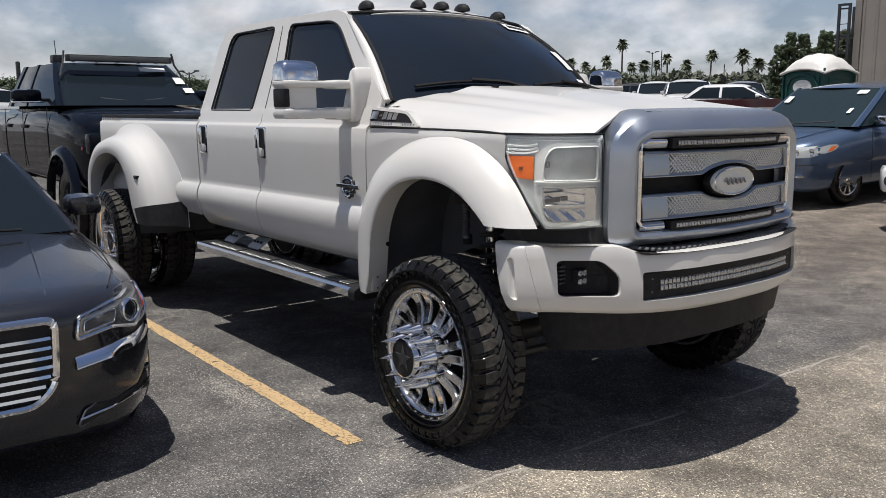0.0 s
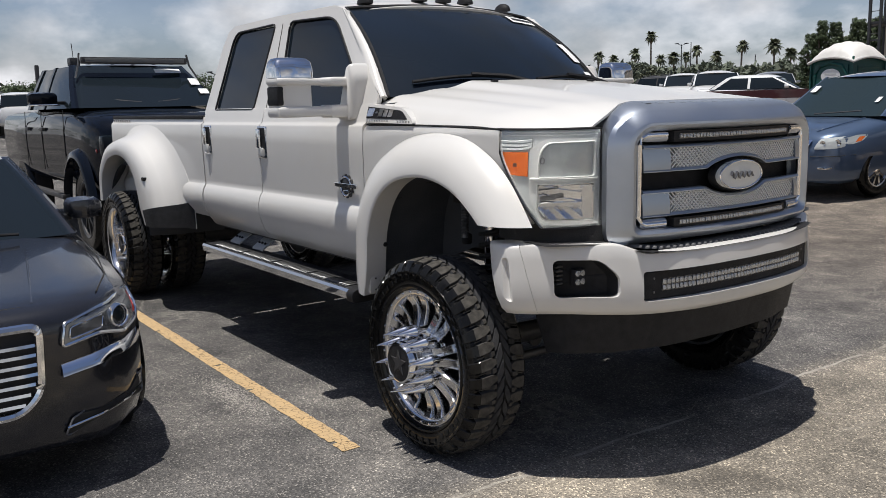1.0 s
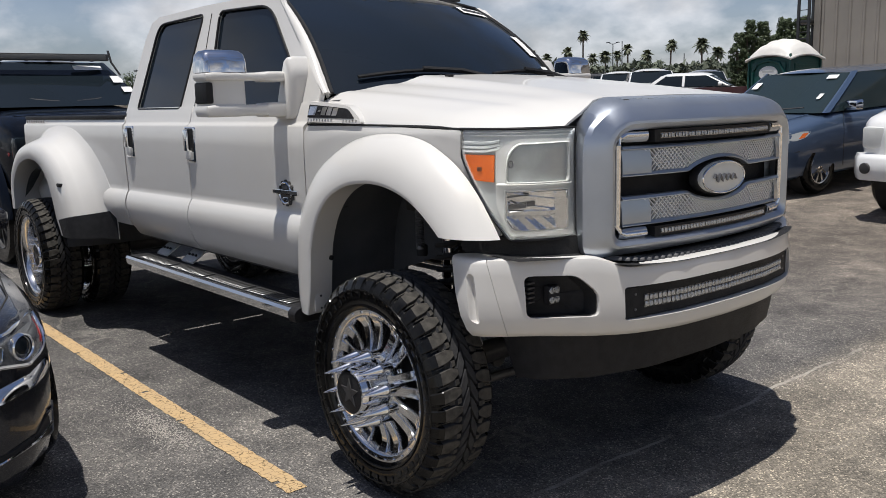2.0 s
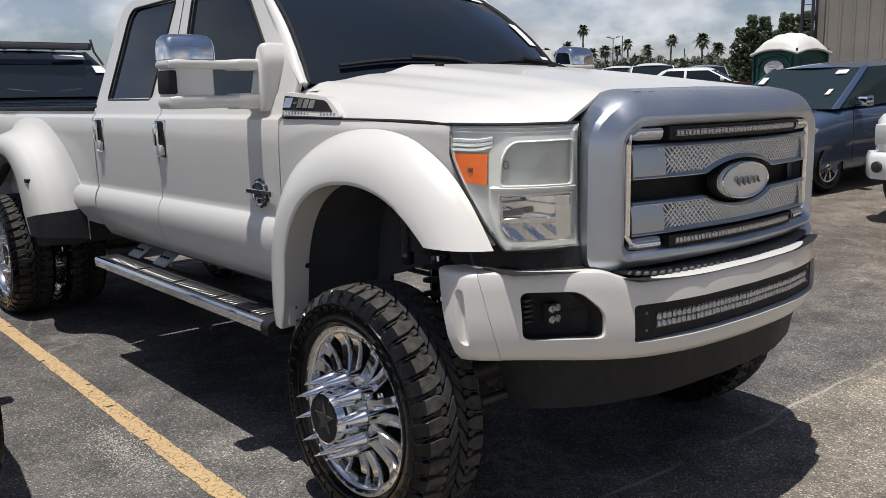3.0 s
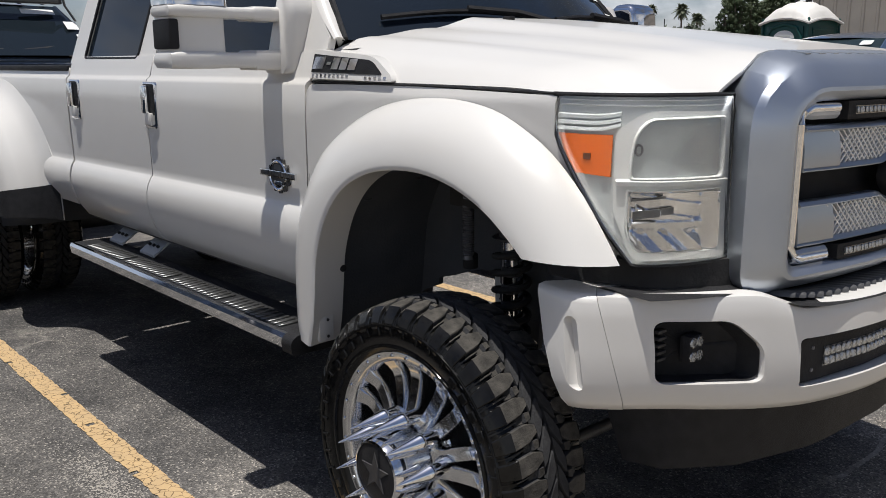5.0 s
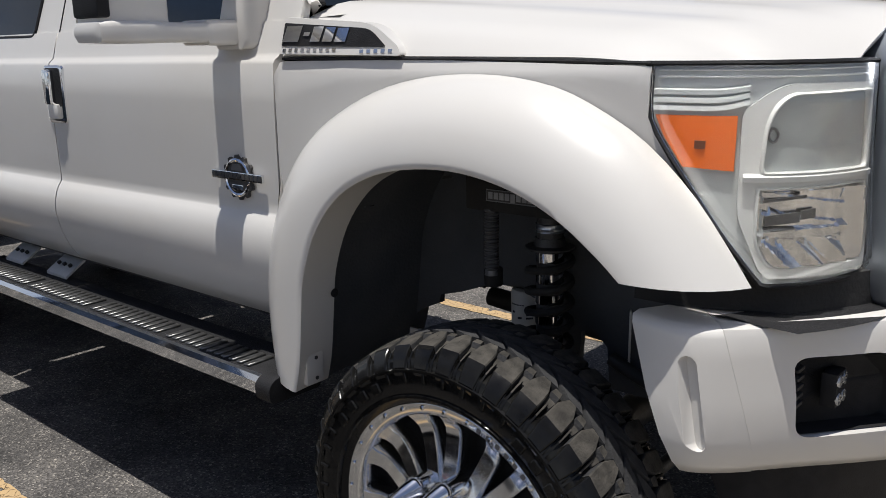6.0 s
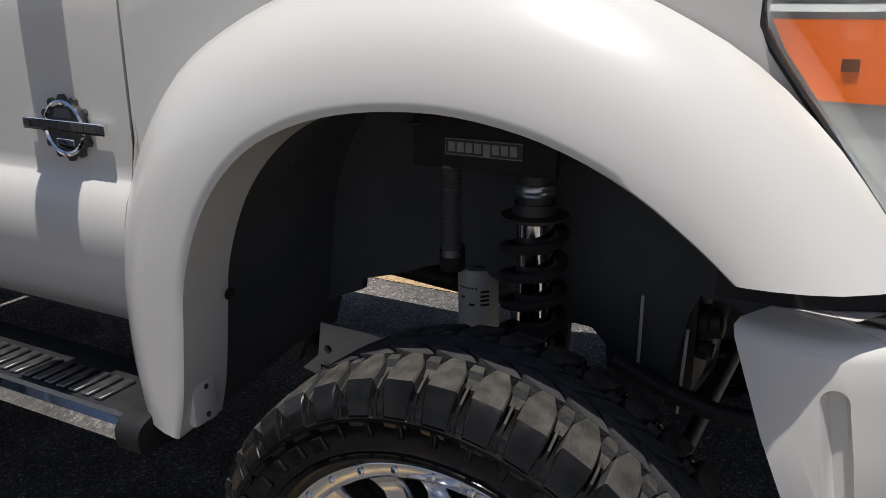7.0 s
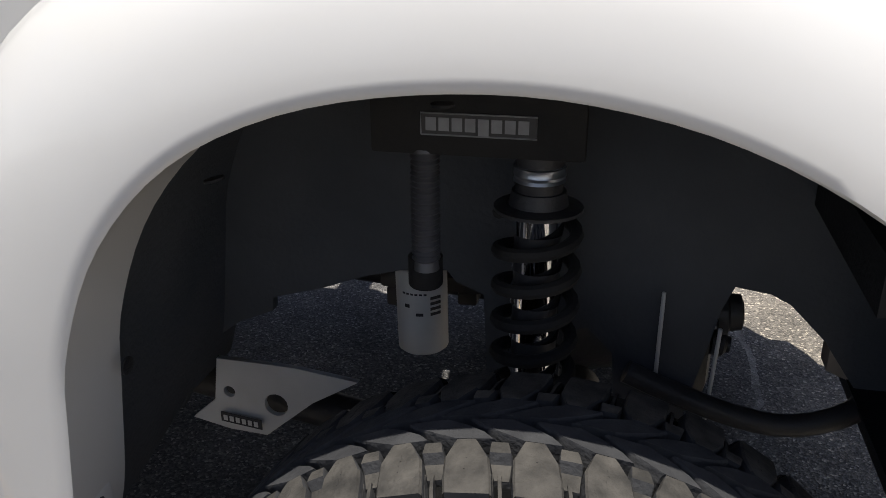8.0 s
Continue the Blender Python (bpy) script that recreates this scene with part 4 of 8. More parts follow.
def hood_point(u, v):
    y = (v * 2 - 1) * 0.985
    a = abs(y)
    xf = soft_table(a, HOOD_FRONT) - 0.01
    xr = table(a, [(0, -0.30), (0.5, -0.345), (0.80, -0.54), (0.86, -0.60), (0.985, -0.635)])
    x = xr + (xf - xr) * u
    rear = soft_table(a, [(0.0, 1.884), (0.46, 1.876), (0.60, 1.828), (0.80, 1.790), (0.90, 1.745), (0.955, 1.692), (0.978, 1.655), (0.985, 1.634)])
    front = soft_table(a, [(0.0, 1.727), (0.50, 1.721), (0.66, 1.700), (0.78, 1.668), (0.88, 1.645), (0.95, 1.630), (0.985, 1.618)])
    k = (x + 0.6) / 1.5
    z = rear + (front - rear) * max(0.0, min(1, k)) ** 1.25
    drop = max(0.0, (u - 0.80) / 0.20)
    if a > 0.57:
        edge = max(1.612, 1.708 - (a - 0.59) * 0.66)
        z += min(0.0, edge - z) * drop ** 2.4 * min(1.0, (a - 0.57) / 0.05)
    return (x, y, z)


def hood_badge(s):
    """Vent-shaped badge at the rear of the wing, with plain shapes for the lettering."""
    def f(x, z, o):
        a = table(z, [(1.634, 0.985), (1.655, 0.980), (1.69, 0.958), (1.735, 0.902)])
        return (x, s * (0.992 - (z - 1.632) * 0.28 + o), z)
    shape = rounded([(-0.630, 1.640), (-0.150, 1.632), (-0.165, 1.655), (-0.27, 1.716), (-0.630, 1.742)], [0.006, 0.01, 0.02, 0.05, 0.006])
    b = part("wing_badge", loft([[f(p.x, p.y, o) for p in shape] for o in (-0.03, 0.012)]), M_WHITE, truck, "white vent-shaped wing badge")
    dark = rounded([(-0.622, 1.662), (-0.205, 1.654), (-0.275, 1.702), (-0.622, 1.726)], [0.004, 0.012, 0.03, 0.004])
    part("badge_field", loft([[f(p.x, p.y, o) for p in dark] for o in (0.010, 0.0145)]), M_BLACKPLASTIC, b)
    rows = [(-0.612, -0.545, 1.673, 1.716), (-0.530, -0.505, 1.688, 1.698), (-0.495, -0.455, 1.672, 1.712), (-0.445, -0.405, 1.671, 1.709), (-0.395, -0.352, 1.670, 1.706)]
    for row in rows:
        part("badge_mark", bars([row], lambda a, c, o: f(a + (c - 1.69) * 0.25, c, 0.014 + o), 0.004), M_CHROME, b)
    rows = [(-0.615 + 0.026 * k, -0.601 + 0.026 * k, 1.645, 1.655) for k in range(9)] + [(-0.30 + 0.026 * k, -0.286 + 0.026 * k, 1.640, 1.649) for k in range(5)]
    for row in rows:
        part("badge_bar", bars([row], lambda a, c, o: f(a, c, 0.011 + o), 0.003), M_CHROME, b)


def hood():
    h = part("hood", grid(hood_point, 30, 64), M_WHITE, truck, "white hood with a raised centre", smooth=70)
    solid(h, 0.014)
    for y in (-0.42, 0.32):
        p = hood_point(0.12, (y / 0.985 + 1) / 2)
        part("washer_jet", box(p[0] - 0.02, p[0] + 0.02, y - 0.014, y + 0.014, p[2] - 0.002, p[2] + 0.012, 0.005), M_BLACKPLASTIC, h)
    for s in (-1, 1):
        hood_badge(s)
        part("hood_gap", pipe([(-0.63, s * 0.990, 1.627), (0.0, s * 0.990, 1.624), (0.528, s * 0.985, 1.612)], 0.004, 5), M_BLACKPLASTIC, truck)


def cut_outline(hw, z0, z1, cy, cz, rb, r):
    """Eight points a corner: round below, slanting cuts above."""
    low = rounded([(-hw, z0), (hw, z0), (hw, z1), (-hw, z1)], [rb, rb, 0.01, 0.01], 7)[:16]
    top = rounded([(-hw, z0), (hw, z0), (hw, z1 - cz), (hw - cy, z1), (cy - hw, z1), (-hw, z1 - cz)], [0.005, 0.005, r, r, r, r], 3)[8:]
    return low + top


def filled(points, per):
    """The same outline with its four long edges cut into eight."""
    out = []
    for i, p in enumerate(points):
        q = points[(i + 1) % len(points)]
        k = 8 if i % per == per - 1 else 1
        out += [p.lerp(q, j / k) for j in range(k)]
    return out


def grille():
    bow = lambda y: -0.085 * (abs(y) / 0.7) ** 2
    rings = []
    for hw, z0, z1, cy, cz, rb, x in ((0.695, 1.115, 1.712, 0.100, 0.10, 0.05, 0.76), (0.708, 1.108, 1.738, 0.112, 0.11, 0.06, 0.865), (0.745, 1.105, 1.726, 0.142, 0.105, 0.07, 0.945), (0.756, 1.106, 1.710, 0.14, 0.095, 0.07, 0.990),
                                 (0.745, 1.110, 1.694, 0.12, 0.085, 0.07, 1.016), (0.690, 1.138, 1.650, 0.085, 0.060, 0.06, 1.058), (0.682, 1.144, 1.642, 0.08, 0.058, 0.055, 1.063), (0.668, 1.152, 1.632, 0.075, 0.055, 0.05, 1.064), (0.640, 1.168, 1.612, 0.06, 0.045, 0.045, 1.046), (0.634, 1.173, 1.606, 0.06, 0.045, 0.045, 1.036), (0.630, 1.177, 1.603, 0.06, 0.045, 0.045, 0.97)):
        rings.append([(x + bow(p.x) * (0.2 + 0.8 * min(1, max(0, (x - 0.8) / 0.25))), p.x, p.y) for p in filled(cut_outline(hw, z0, z1, cy, cz, rb, 0.95 * math.hypot(cy, cz)), 8)])
    surround = part("grille_surround", loft(rings, cap=False), M_SATIN, truck, "satin silver grille surround", smooth=24)
    part("grille_back", grid(lambda u, v: (0.955 + bow(-0.64 + 1.28 * u), -0.64 + 1.28 * u, 1.16 + 0.46 * v), 12, 2), M_BLACKPLASTIC, surround)
    front = lambda y, z, o=0.0: (1.035 + bow(y) + o, y, z)
    # worn lettering strip on the top of the surround
    rows = [(-0.50 + 0.075 * k, -0.47 + 0.075 * k, 0.0, 1.0) for k in range(11)]
    repeat("faded_mark", box(-0.022, 0.022, -0.016, 0.016, 0, 0.002), M_BAR, surround, [pose(0.915 + bow(a0) * 0.4, a0, 1.7285, 0, 7, 0) for a0, a1, _, _ in rows])
    for s in (-1, 1):
        # chrome side liner with its short stubs
        pts = [(s * 0.470, 1.588), (s * 0.580, 1.588), (s * 0.606, 1.578), (s * 0.618, 1.548), (s * 0.618, 1.232), (s * 0.606, 1.202), (s * 0.580, 1.192), (s * 0.470, 1.192)]
        part("grille_liner", pipe([front(a, b, 0.0) for a, b in pts], 0.0135, 10), M_CHROME, surround, "chrome liner")
        for zc in (1.580, 1.196):
            part("liner_end", loft([[front(s * y, zc - h, -0.03), front(s * y, zc - h, 0.0), front(s * y, zc - h * 0.5, 0.007), front(s * y, zc + h * 0.5, 0.007), front(s * y, zc + h, 0.0), front(s * y, zc + h, -0.03)] for y, h in ((0.468, 0.019), (0.472, 0.021), (0.57, 0.021), (0.612, 0.016))]), M_SATIN, surround, smooth=20)
    for z0, z1, flip in ((1.424, 1.545, 1), (1.225, 1.346, -1)):
        zc = 1.385

        def low(y):
            k = max(0.0, 1 - (y / 0.225) ** 2)
            return k ** 0.8 * 0.047
        a_in = lambda y: (z0 + low(y), z1) if flip > 0 else (z0, z1 - low(y))
        bm = bmesh.new()
        ys = [-0.60 + 1.2 * i / 60 for i in range(61)]
        for edge in (0, 1):
            rings = []
            for y in ys:
                lo, hi = a_in(y)
                c = lo if edge == 0 else hi
                d = 0.016
                c0, c1 = (c, c + d) if edge == 0 else (c - d, c)
                rings.append([front(y, c0, -0.02), front(y, c0, 0.008), front(y, c0 + 0.004, 0.011), front(y, c1 - 0.003, 0.004), front(y, c1, 0.0), front(y, c1, -0.02)])
            loft(rings, bm=bm)
        for y0, y1 in ((-0.60, -0.45), (0.55, 0.60)):
            rings = [[front(y, a_in(y)[0] + 0.01, -0.02), front(y, a_in(y)[0] + 0.01, 0.009), front(y, (a_in(y)[0] + a_in(y)[1]) / 2, 0.007), front(y, a_in(y)[1] - 0.01, -0.004), front(y, a_in(y)[1] - 0.01, -0.02)] for y in (y0, (y0 + y1) / 2, y1)]
            loft(rings, bm=bm)
        bar = part("grille_bar", bm, M_BAR, surround, "silver grille bar with diamond mesh")
        bm = bmesh.new()
        for k in range(50):
            for d in (-1, 1):
                y = -0.52 + 1.10 * k / 49
                seg = []
                for f in (0, 1):
                    yy = y + d * 0.052 * (f - 0.5) * 2
                    lo, hi = a_in(max(-0.6, min(0.6, yy)))
                    seg.append((yy, lo + 0.012 + (hi - lo - 0.024) * f))
                if min(seg[0][0], seg[1][0]) < -0.50 or max(seg[0][0], seg[1][0]) > 0.60:
                    continue
                t = 0.0046
                loft([[front(yy - t, zz, -0.010), front(yy + t, zz, -0.010), front(yy + t * 0.7, zz, -0.001), front(yy - t * 0.7, zz, -0.001)] for yy, zz in seg], bm=bm)
        tagged(part("grille_mesh", bm, M_MESH, bar, smooth=0), kind="stuff")
    # oval badge as a plain shape
    oval = lambda a, b, x: [(x + bow(0) - 0.05 * (a * math.cos(t)) ** 2, a * math.cos(t), 1.385 + b * math.sin(t)) for t in (2 * math.pi * i / 48 for i in range(48))]
    part("badge_plinth", loft([oval(0.176, 0.078, 1.00), oval(0.176, 0.078, 1.030), oval(0.172, 0.074, 1.036)]), M_BLACKPLASTIC, surround)
    od = part("oval_badge", loft([oval(0.166, 0.070, 1.034), oval(0.166, 0.070, 1.052), oval(0.161, 0.066, 1.058), oval(0.153, 0.059, 1.056), oval(0.10, 0.03, 1.060), oval(0.01, 0.004, 1.061)]), M_LAMPWHITE, surround, "plain white oval badge")
    wave = [(1.065, -0.085 + 0.17 * i / 24, 1.385 + 0.018 * math.sin(i * 1.25) * (1 - 0.4 * i / 24)) for i in range(25)]
    part("badge_scroll", pipe(wave, 0.0050, 6), M_DULLSTEEL, od)
    part("badge_rim", pipe([(p[0] + 0.003, p[1], p[2]) for p in oval(0.161, 0.0665, 1.056) + oval(0.161, 0.0665, 1.056)[:2]], 0.004, 6), M_CHROME, od)
    # two slim light bars
    for z0, z1, hw in ((1.556, 1.604, 0.44), (1.172, 1.214, 0.43)):
        rings = [[front(y, z0, -0.03), front(y, z0, 0.012), front(y, z1, 0.012), front(y, z1, -0.03)] for y in [-hw + 2 * hw * i / 16 for i in range(17)]]
        lb = part("grille_light_bar", loft(rings), M_BLACKPLASTIC, surround, "slim black led light bar")
        zm = (z0 + z1) / 2
        part("led_strip", loft([[front(y, zm - 0.011, 0.010), front(y, zm - 0.011, 0.0145), front(y, zm + 0.011, 0.0145), front(y, zm + 0.011, 0.010)] for y in [(hw - 0.03) * (i / 8 - 1) for i in range(17)]]), M_LEDBACK, lb)
        repeat("led_lens", box(-0.0085, 0.0085, -0.0088, 0.0088, 0, 0.006, 0.003, seg=1), M_LED, lb,
               [facing(front(-hw + 0.04 + (2 * hw - 0.08) * k / 39, zm, 0.0125), (1, 0.12 * (-1) ** k, 0.1)) for k in range(40)])
    surround.location = (0.042, 0.02, -0.014)


def lamp_curve(u):
    a, b, c = Vector((0.500, 0.985)), Vector((0.830, 1.060)), Vector((0.885, 0.700))
    return (1 - u) ** 2 * a + 2 * u * (1 - u) * b + u * u * c


def bezel(outline, f, wide, high):
    """A raised frame round a 2D outline, laid on a surface by f(u, z, out)."""
    c = sum((Vector(p) for p in outline), Vector((0, 0))) / len(outline)
    rings = []
    for grow, o in ((wide, 0.0), (wide, high * 0.45), (wide * 0.72, high * 0.85), (wide * 0.4, high), (wide * 0.12, high * 0.92), (0.0, high * 0.6), (0.0, 0.0)):
        ring = []
        for p in outline:
            d = Vector(p) - c
            k = Vector((math.copysign(min(1, abs(d.x) / 0.16), d.x) * grow * 1.8, math.copysign(min(1, abs(d.y) / 0.05), d.y) * grow * 0.62))
            ring.append(f(p.x + k.x, p.y + k.y, o))
        rings.append(ring)
    return loft(rings, cap=False)


def headlamps():
    for s in (-1, 1):
        def f(u, z, o=0.0):
            p = lamp_curve(u)
            d = (lamp_curve(min(1, u + 0.01)) - lamp_curve(max(0, u - 0.01))).normalized()
            nx, ny = -d.y, d.x
            if nx < 0 and ny < 0:
                nx, ny = -nx, -ny
            if ny < 0 and nx < 0.2:
                nx, ny = -nx, -ny
            tilt = -0.03 * (z - 1.18)
            return (p.x + nx * (o + tilt), s * (p.y + ny * (o + tilt)), z)

        def left(z):
            return table(z, [(1.18, 0.512), (1.22, 0.446), (1.264, 0.374), (1.30, 0.320), (1.36, 0.237), (1.415, 0.160), (1.47, 0.088), (1.50, 0.057), (1.53, 0.048), (1.61, 0.048)])
        base = part("headlamp", grid(lambda a, b: f(left(1.18 + 0.427 * b) * (1 - a) + a, 1.18 + 0.427 * b, -0.002), 24, 20), M_LAMPGREY, truck, "large headlamp in a pale grey housing", smooth=60)
        solid(base, 0.02)
        edge = [f(left(1.18 + 0.427 * k / 16) - 0.012, 1.18 + 0.427 * k / 16, 0.003) for k in range(16, -1, -1)] + [f(0.53 + 0.475 * k / 16, 1.176, 0.003) for k in range(17)] + [f(1.005, 1.176 + 0.435 * k / 10, 0.003) for k in range(1, 11)] + [f(1.005 - 0.985 * k / 24, 1.611, 0.003) for k in range(1, 25)]
        part("lamp_seal", pipe(edge, 0.0065, 6), M_BLACKPLASTIC, base)
        # amber side reflector
        am = [(left(1.511) + 0.014, 1.511), (left(1.47) + 0.016, 1.47), (left(1.44) + 0.016, 1.44), (left(1.410) + 0.016, 1.410), (0.375, 1.405), (0.378, 1.512)]
        amo = part("side_marker", disc_patch(dense(am, 0.03), lambda a, b: f(a, b, 0.006), 4), M_AMBER, base, "amber side marker")
        solid(amo, 0.006)
        part("marker_lamp", bars([(0.222, 0.262, 1.447, 1.463)], lambda a, b, o: f(a, b, 0.006 + o), 0.003), material("brown lens", (0.16, 0.05, 0.02), 0.4), amo)
        # stepped fins over the marker, sweeping up into the bezel
        for k in range(3):
            z = 1.520 + 0.0155 * k

            def sweep_up(u, z=z, k=k):
                e = max(0.0, (u - 0.25) / (0.42 - 0.25))
                return z + (0.014 - 0.003 * k) * e * e
            part("lamp_fin", loft([[f(u, sweep_up(u), 0), f(u, sweep_up(u), 0.008 - 0.001 * k), f(u, sweep_up(u) + 0.009, 0.006), f(u, sweep_up(u) + 0.012, 0)] for u in [0.060 + (0.42 - 0.060) * i / 12 for i in range(13)]]), M_LAMPGREY, base)
        for z in (1.585, 1.598):
            part("lamp_top_line", pipe([f(u, z, 0.002) for u in [0.07 + 0.91 * i / 16 for i in range(17)]], 0.0022, 5), M_LAMPWHITE, base)
        up = dense(rounded([(0.485, 1.405), (0.940, 1.405), (0.945, 1.553), (0.575, 1.549), (0.500, 1.505)], [0.02, 0.02, 0.02, 0.05, 0.05], 6), 0.03)
        lo = dense(rounded([(0.475, 1.268), (0.530, 1.219), (0.930, 1.214), (0.935, 1.372), (0.475, 1.370)], [0.02, 0.03, 0.02, 0.012, 0.012], 5), 0.03)
        # one pale bezel with an opening for each lamp
        rim = dense(rounded([(0.395, 1.318), (0.505, 1.194), (0.975, 1.192), (0.980, 1.570), (0.540, 1.572), (0.395, 1.520)], [0.03, 0.04, 0.02, 0.02, 0.08, 0.02], 5), 0.03)
        plate = part("lamp_bezel", holed(rim, [up, lo], lambda a, b: f(a, b, 0.009)), M_LAMPWHITE, base, "pale moulded bezel round both lamps", smooth=40)
        solid(plate, 0.010)
        part("bezel_shelf", loft([[f(u, 1.384, 0.008), f(u, 1.386, 0.017), f(u, 1.396, 0.019), f(u, 1.402, 0.008)] for u in [0.41 + 0.55 * i / 16 for i in range(17)]]), M_LAMPWHITE, base)
        lens = part("upper_lens", disc_patch(up, lambda a, b: f(a, b, 0.003), 8), material("hazed lens", (0.36, 0.385, 0.385), 0.22, 0.0, (0.47, 0.50, 0.49), 9, 0.6, bump=0.12, bump_scale=18, coat=0.5), base, "hazed grey upper lamp lens")
        part("upper_rim", bezel(up, f, 0.010, 0.016), M_LAMPWHITE, base)

        # lower lamp: steps above a shelf, slanting flutes below it
        def bowl(a, b):
            p, q = (a - 0.475) / 0.46, (b - 1.214) / 0.156
            edge = min(p, 1 - p, q, 1 - q)
            if q > 0.52:
                k = (q - 0.52) / 0.24 + 1.1 * p
                o = -0.018 + 0.010 * (k - math.floor(k)) - 0.012 * (q - 0.52)
            elif q > 0.40:
                o = -0.002
            else:
                k = 3.6 * p + 2.4 * q
                o = -0.020 + 0.016 * abs(2 * (k - math.floor(k)) - 1) + 0.020 * (0.40 - q)
            if p > 0.80:
                o = -0.020 + 0.10 * (p - 0.80)
            return f(a, b, o + 0.024 if edge > 0.02 else 0.004)
        part("lower_lens", disc_patch(dense(lo, 0.010), bowl, 26), M_BOWL, base, "chrome lower lamp with stepped and fluted facets", smooth=14)
        # thin dark bars across the chrome facets
        for row in ((0.50, 0.635, 1.300, 1.320), (0.64, 0.70, 1.304, 1.322), (0.49, 0.66, 1.346, 1.352)):
            part("lamp_dark_bar", bars([row], lambda a, b, o: f(a, b + 0.05 * (a - 0.5), 0.012 + o), 0.004), M_RIB, base)
        part("lower_rim", bezel(lo, f, 0.009, 0.015), M_LAMPWHITE, base)
        # faint bowl and a dark ring behind the hazed lens
        part("inner_ring", pipe([f(0.520 + 0.018 * math.cos(t), 1.475 + 0.013 * math.sin(t), 0.006) for t in (2 * math.pi * i / 20 for i in range(21))], 0.0028, 5), M_DULLSTEEL, lens)
        # clear outer cover
        cov = part("lamp_cover", grid(lambda a, b: f(left(1.18 + 0.427 * b) * (1 - a) + a, 1.18 + 0.427 * b, 0.008 + 0.034 * min(1.0, 9 * min(a, 1 - a, b, 1 - b))), 24, 24), M_GLASS, base, "clear plastic cover", smooth=60)
        solid(cov, 0.003)
        cov.visible_shadow = False


BUMPER = [(0.538, 1.072), (0.60, 1.094), (0.67, 1.102), (0.725, 1.082), (0.785, 1.030), (0.86, 0.948), (0.94, 0.856), (1.035, 0.725), (1.108, 0.57), (1.158, 0.33), (1.174, 0.0)]


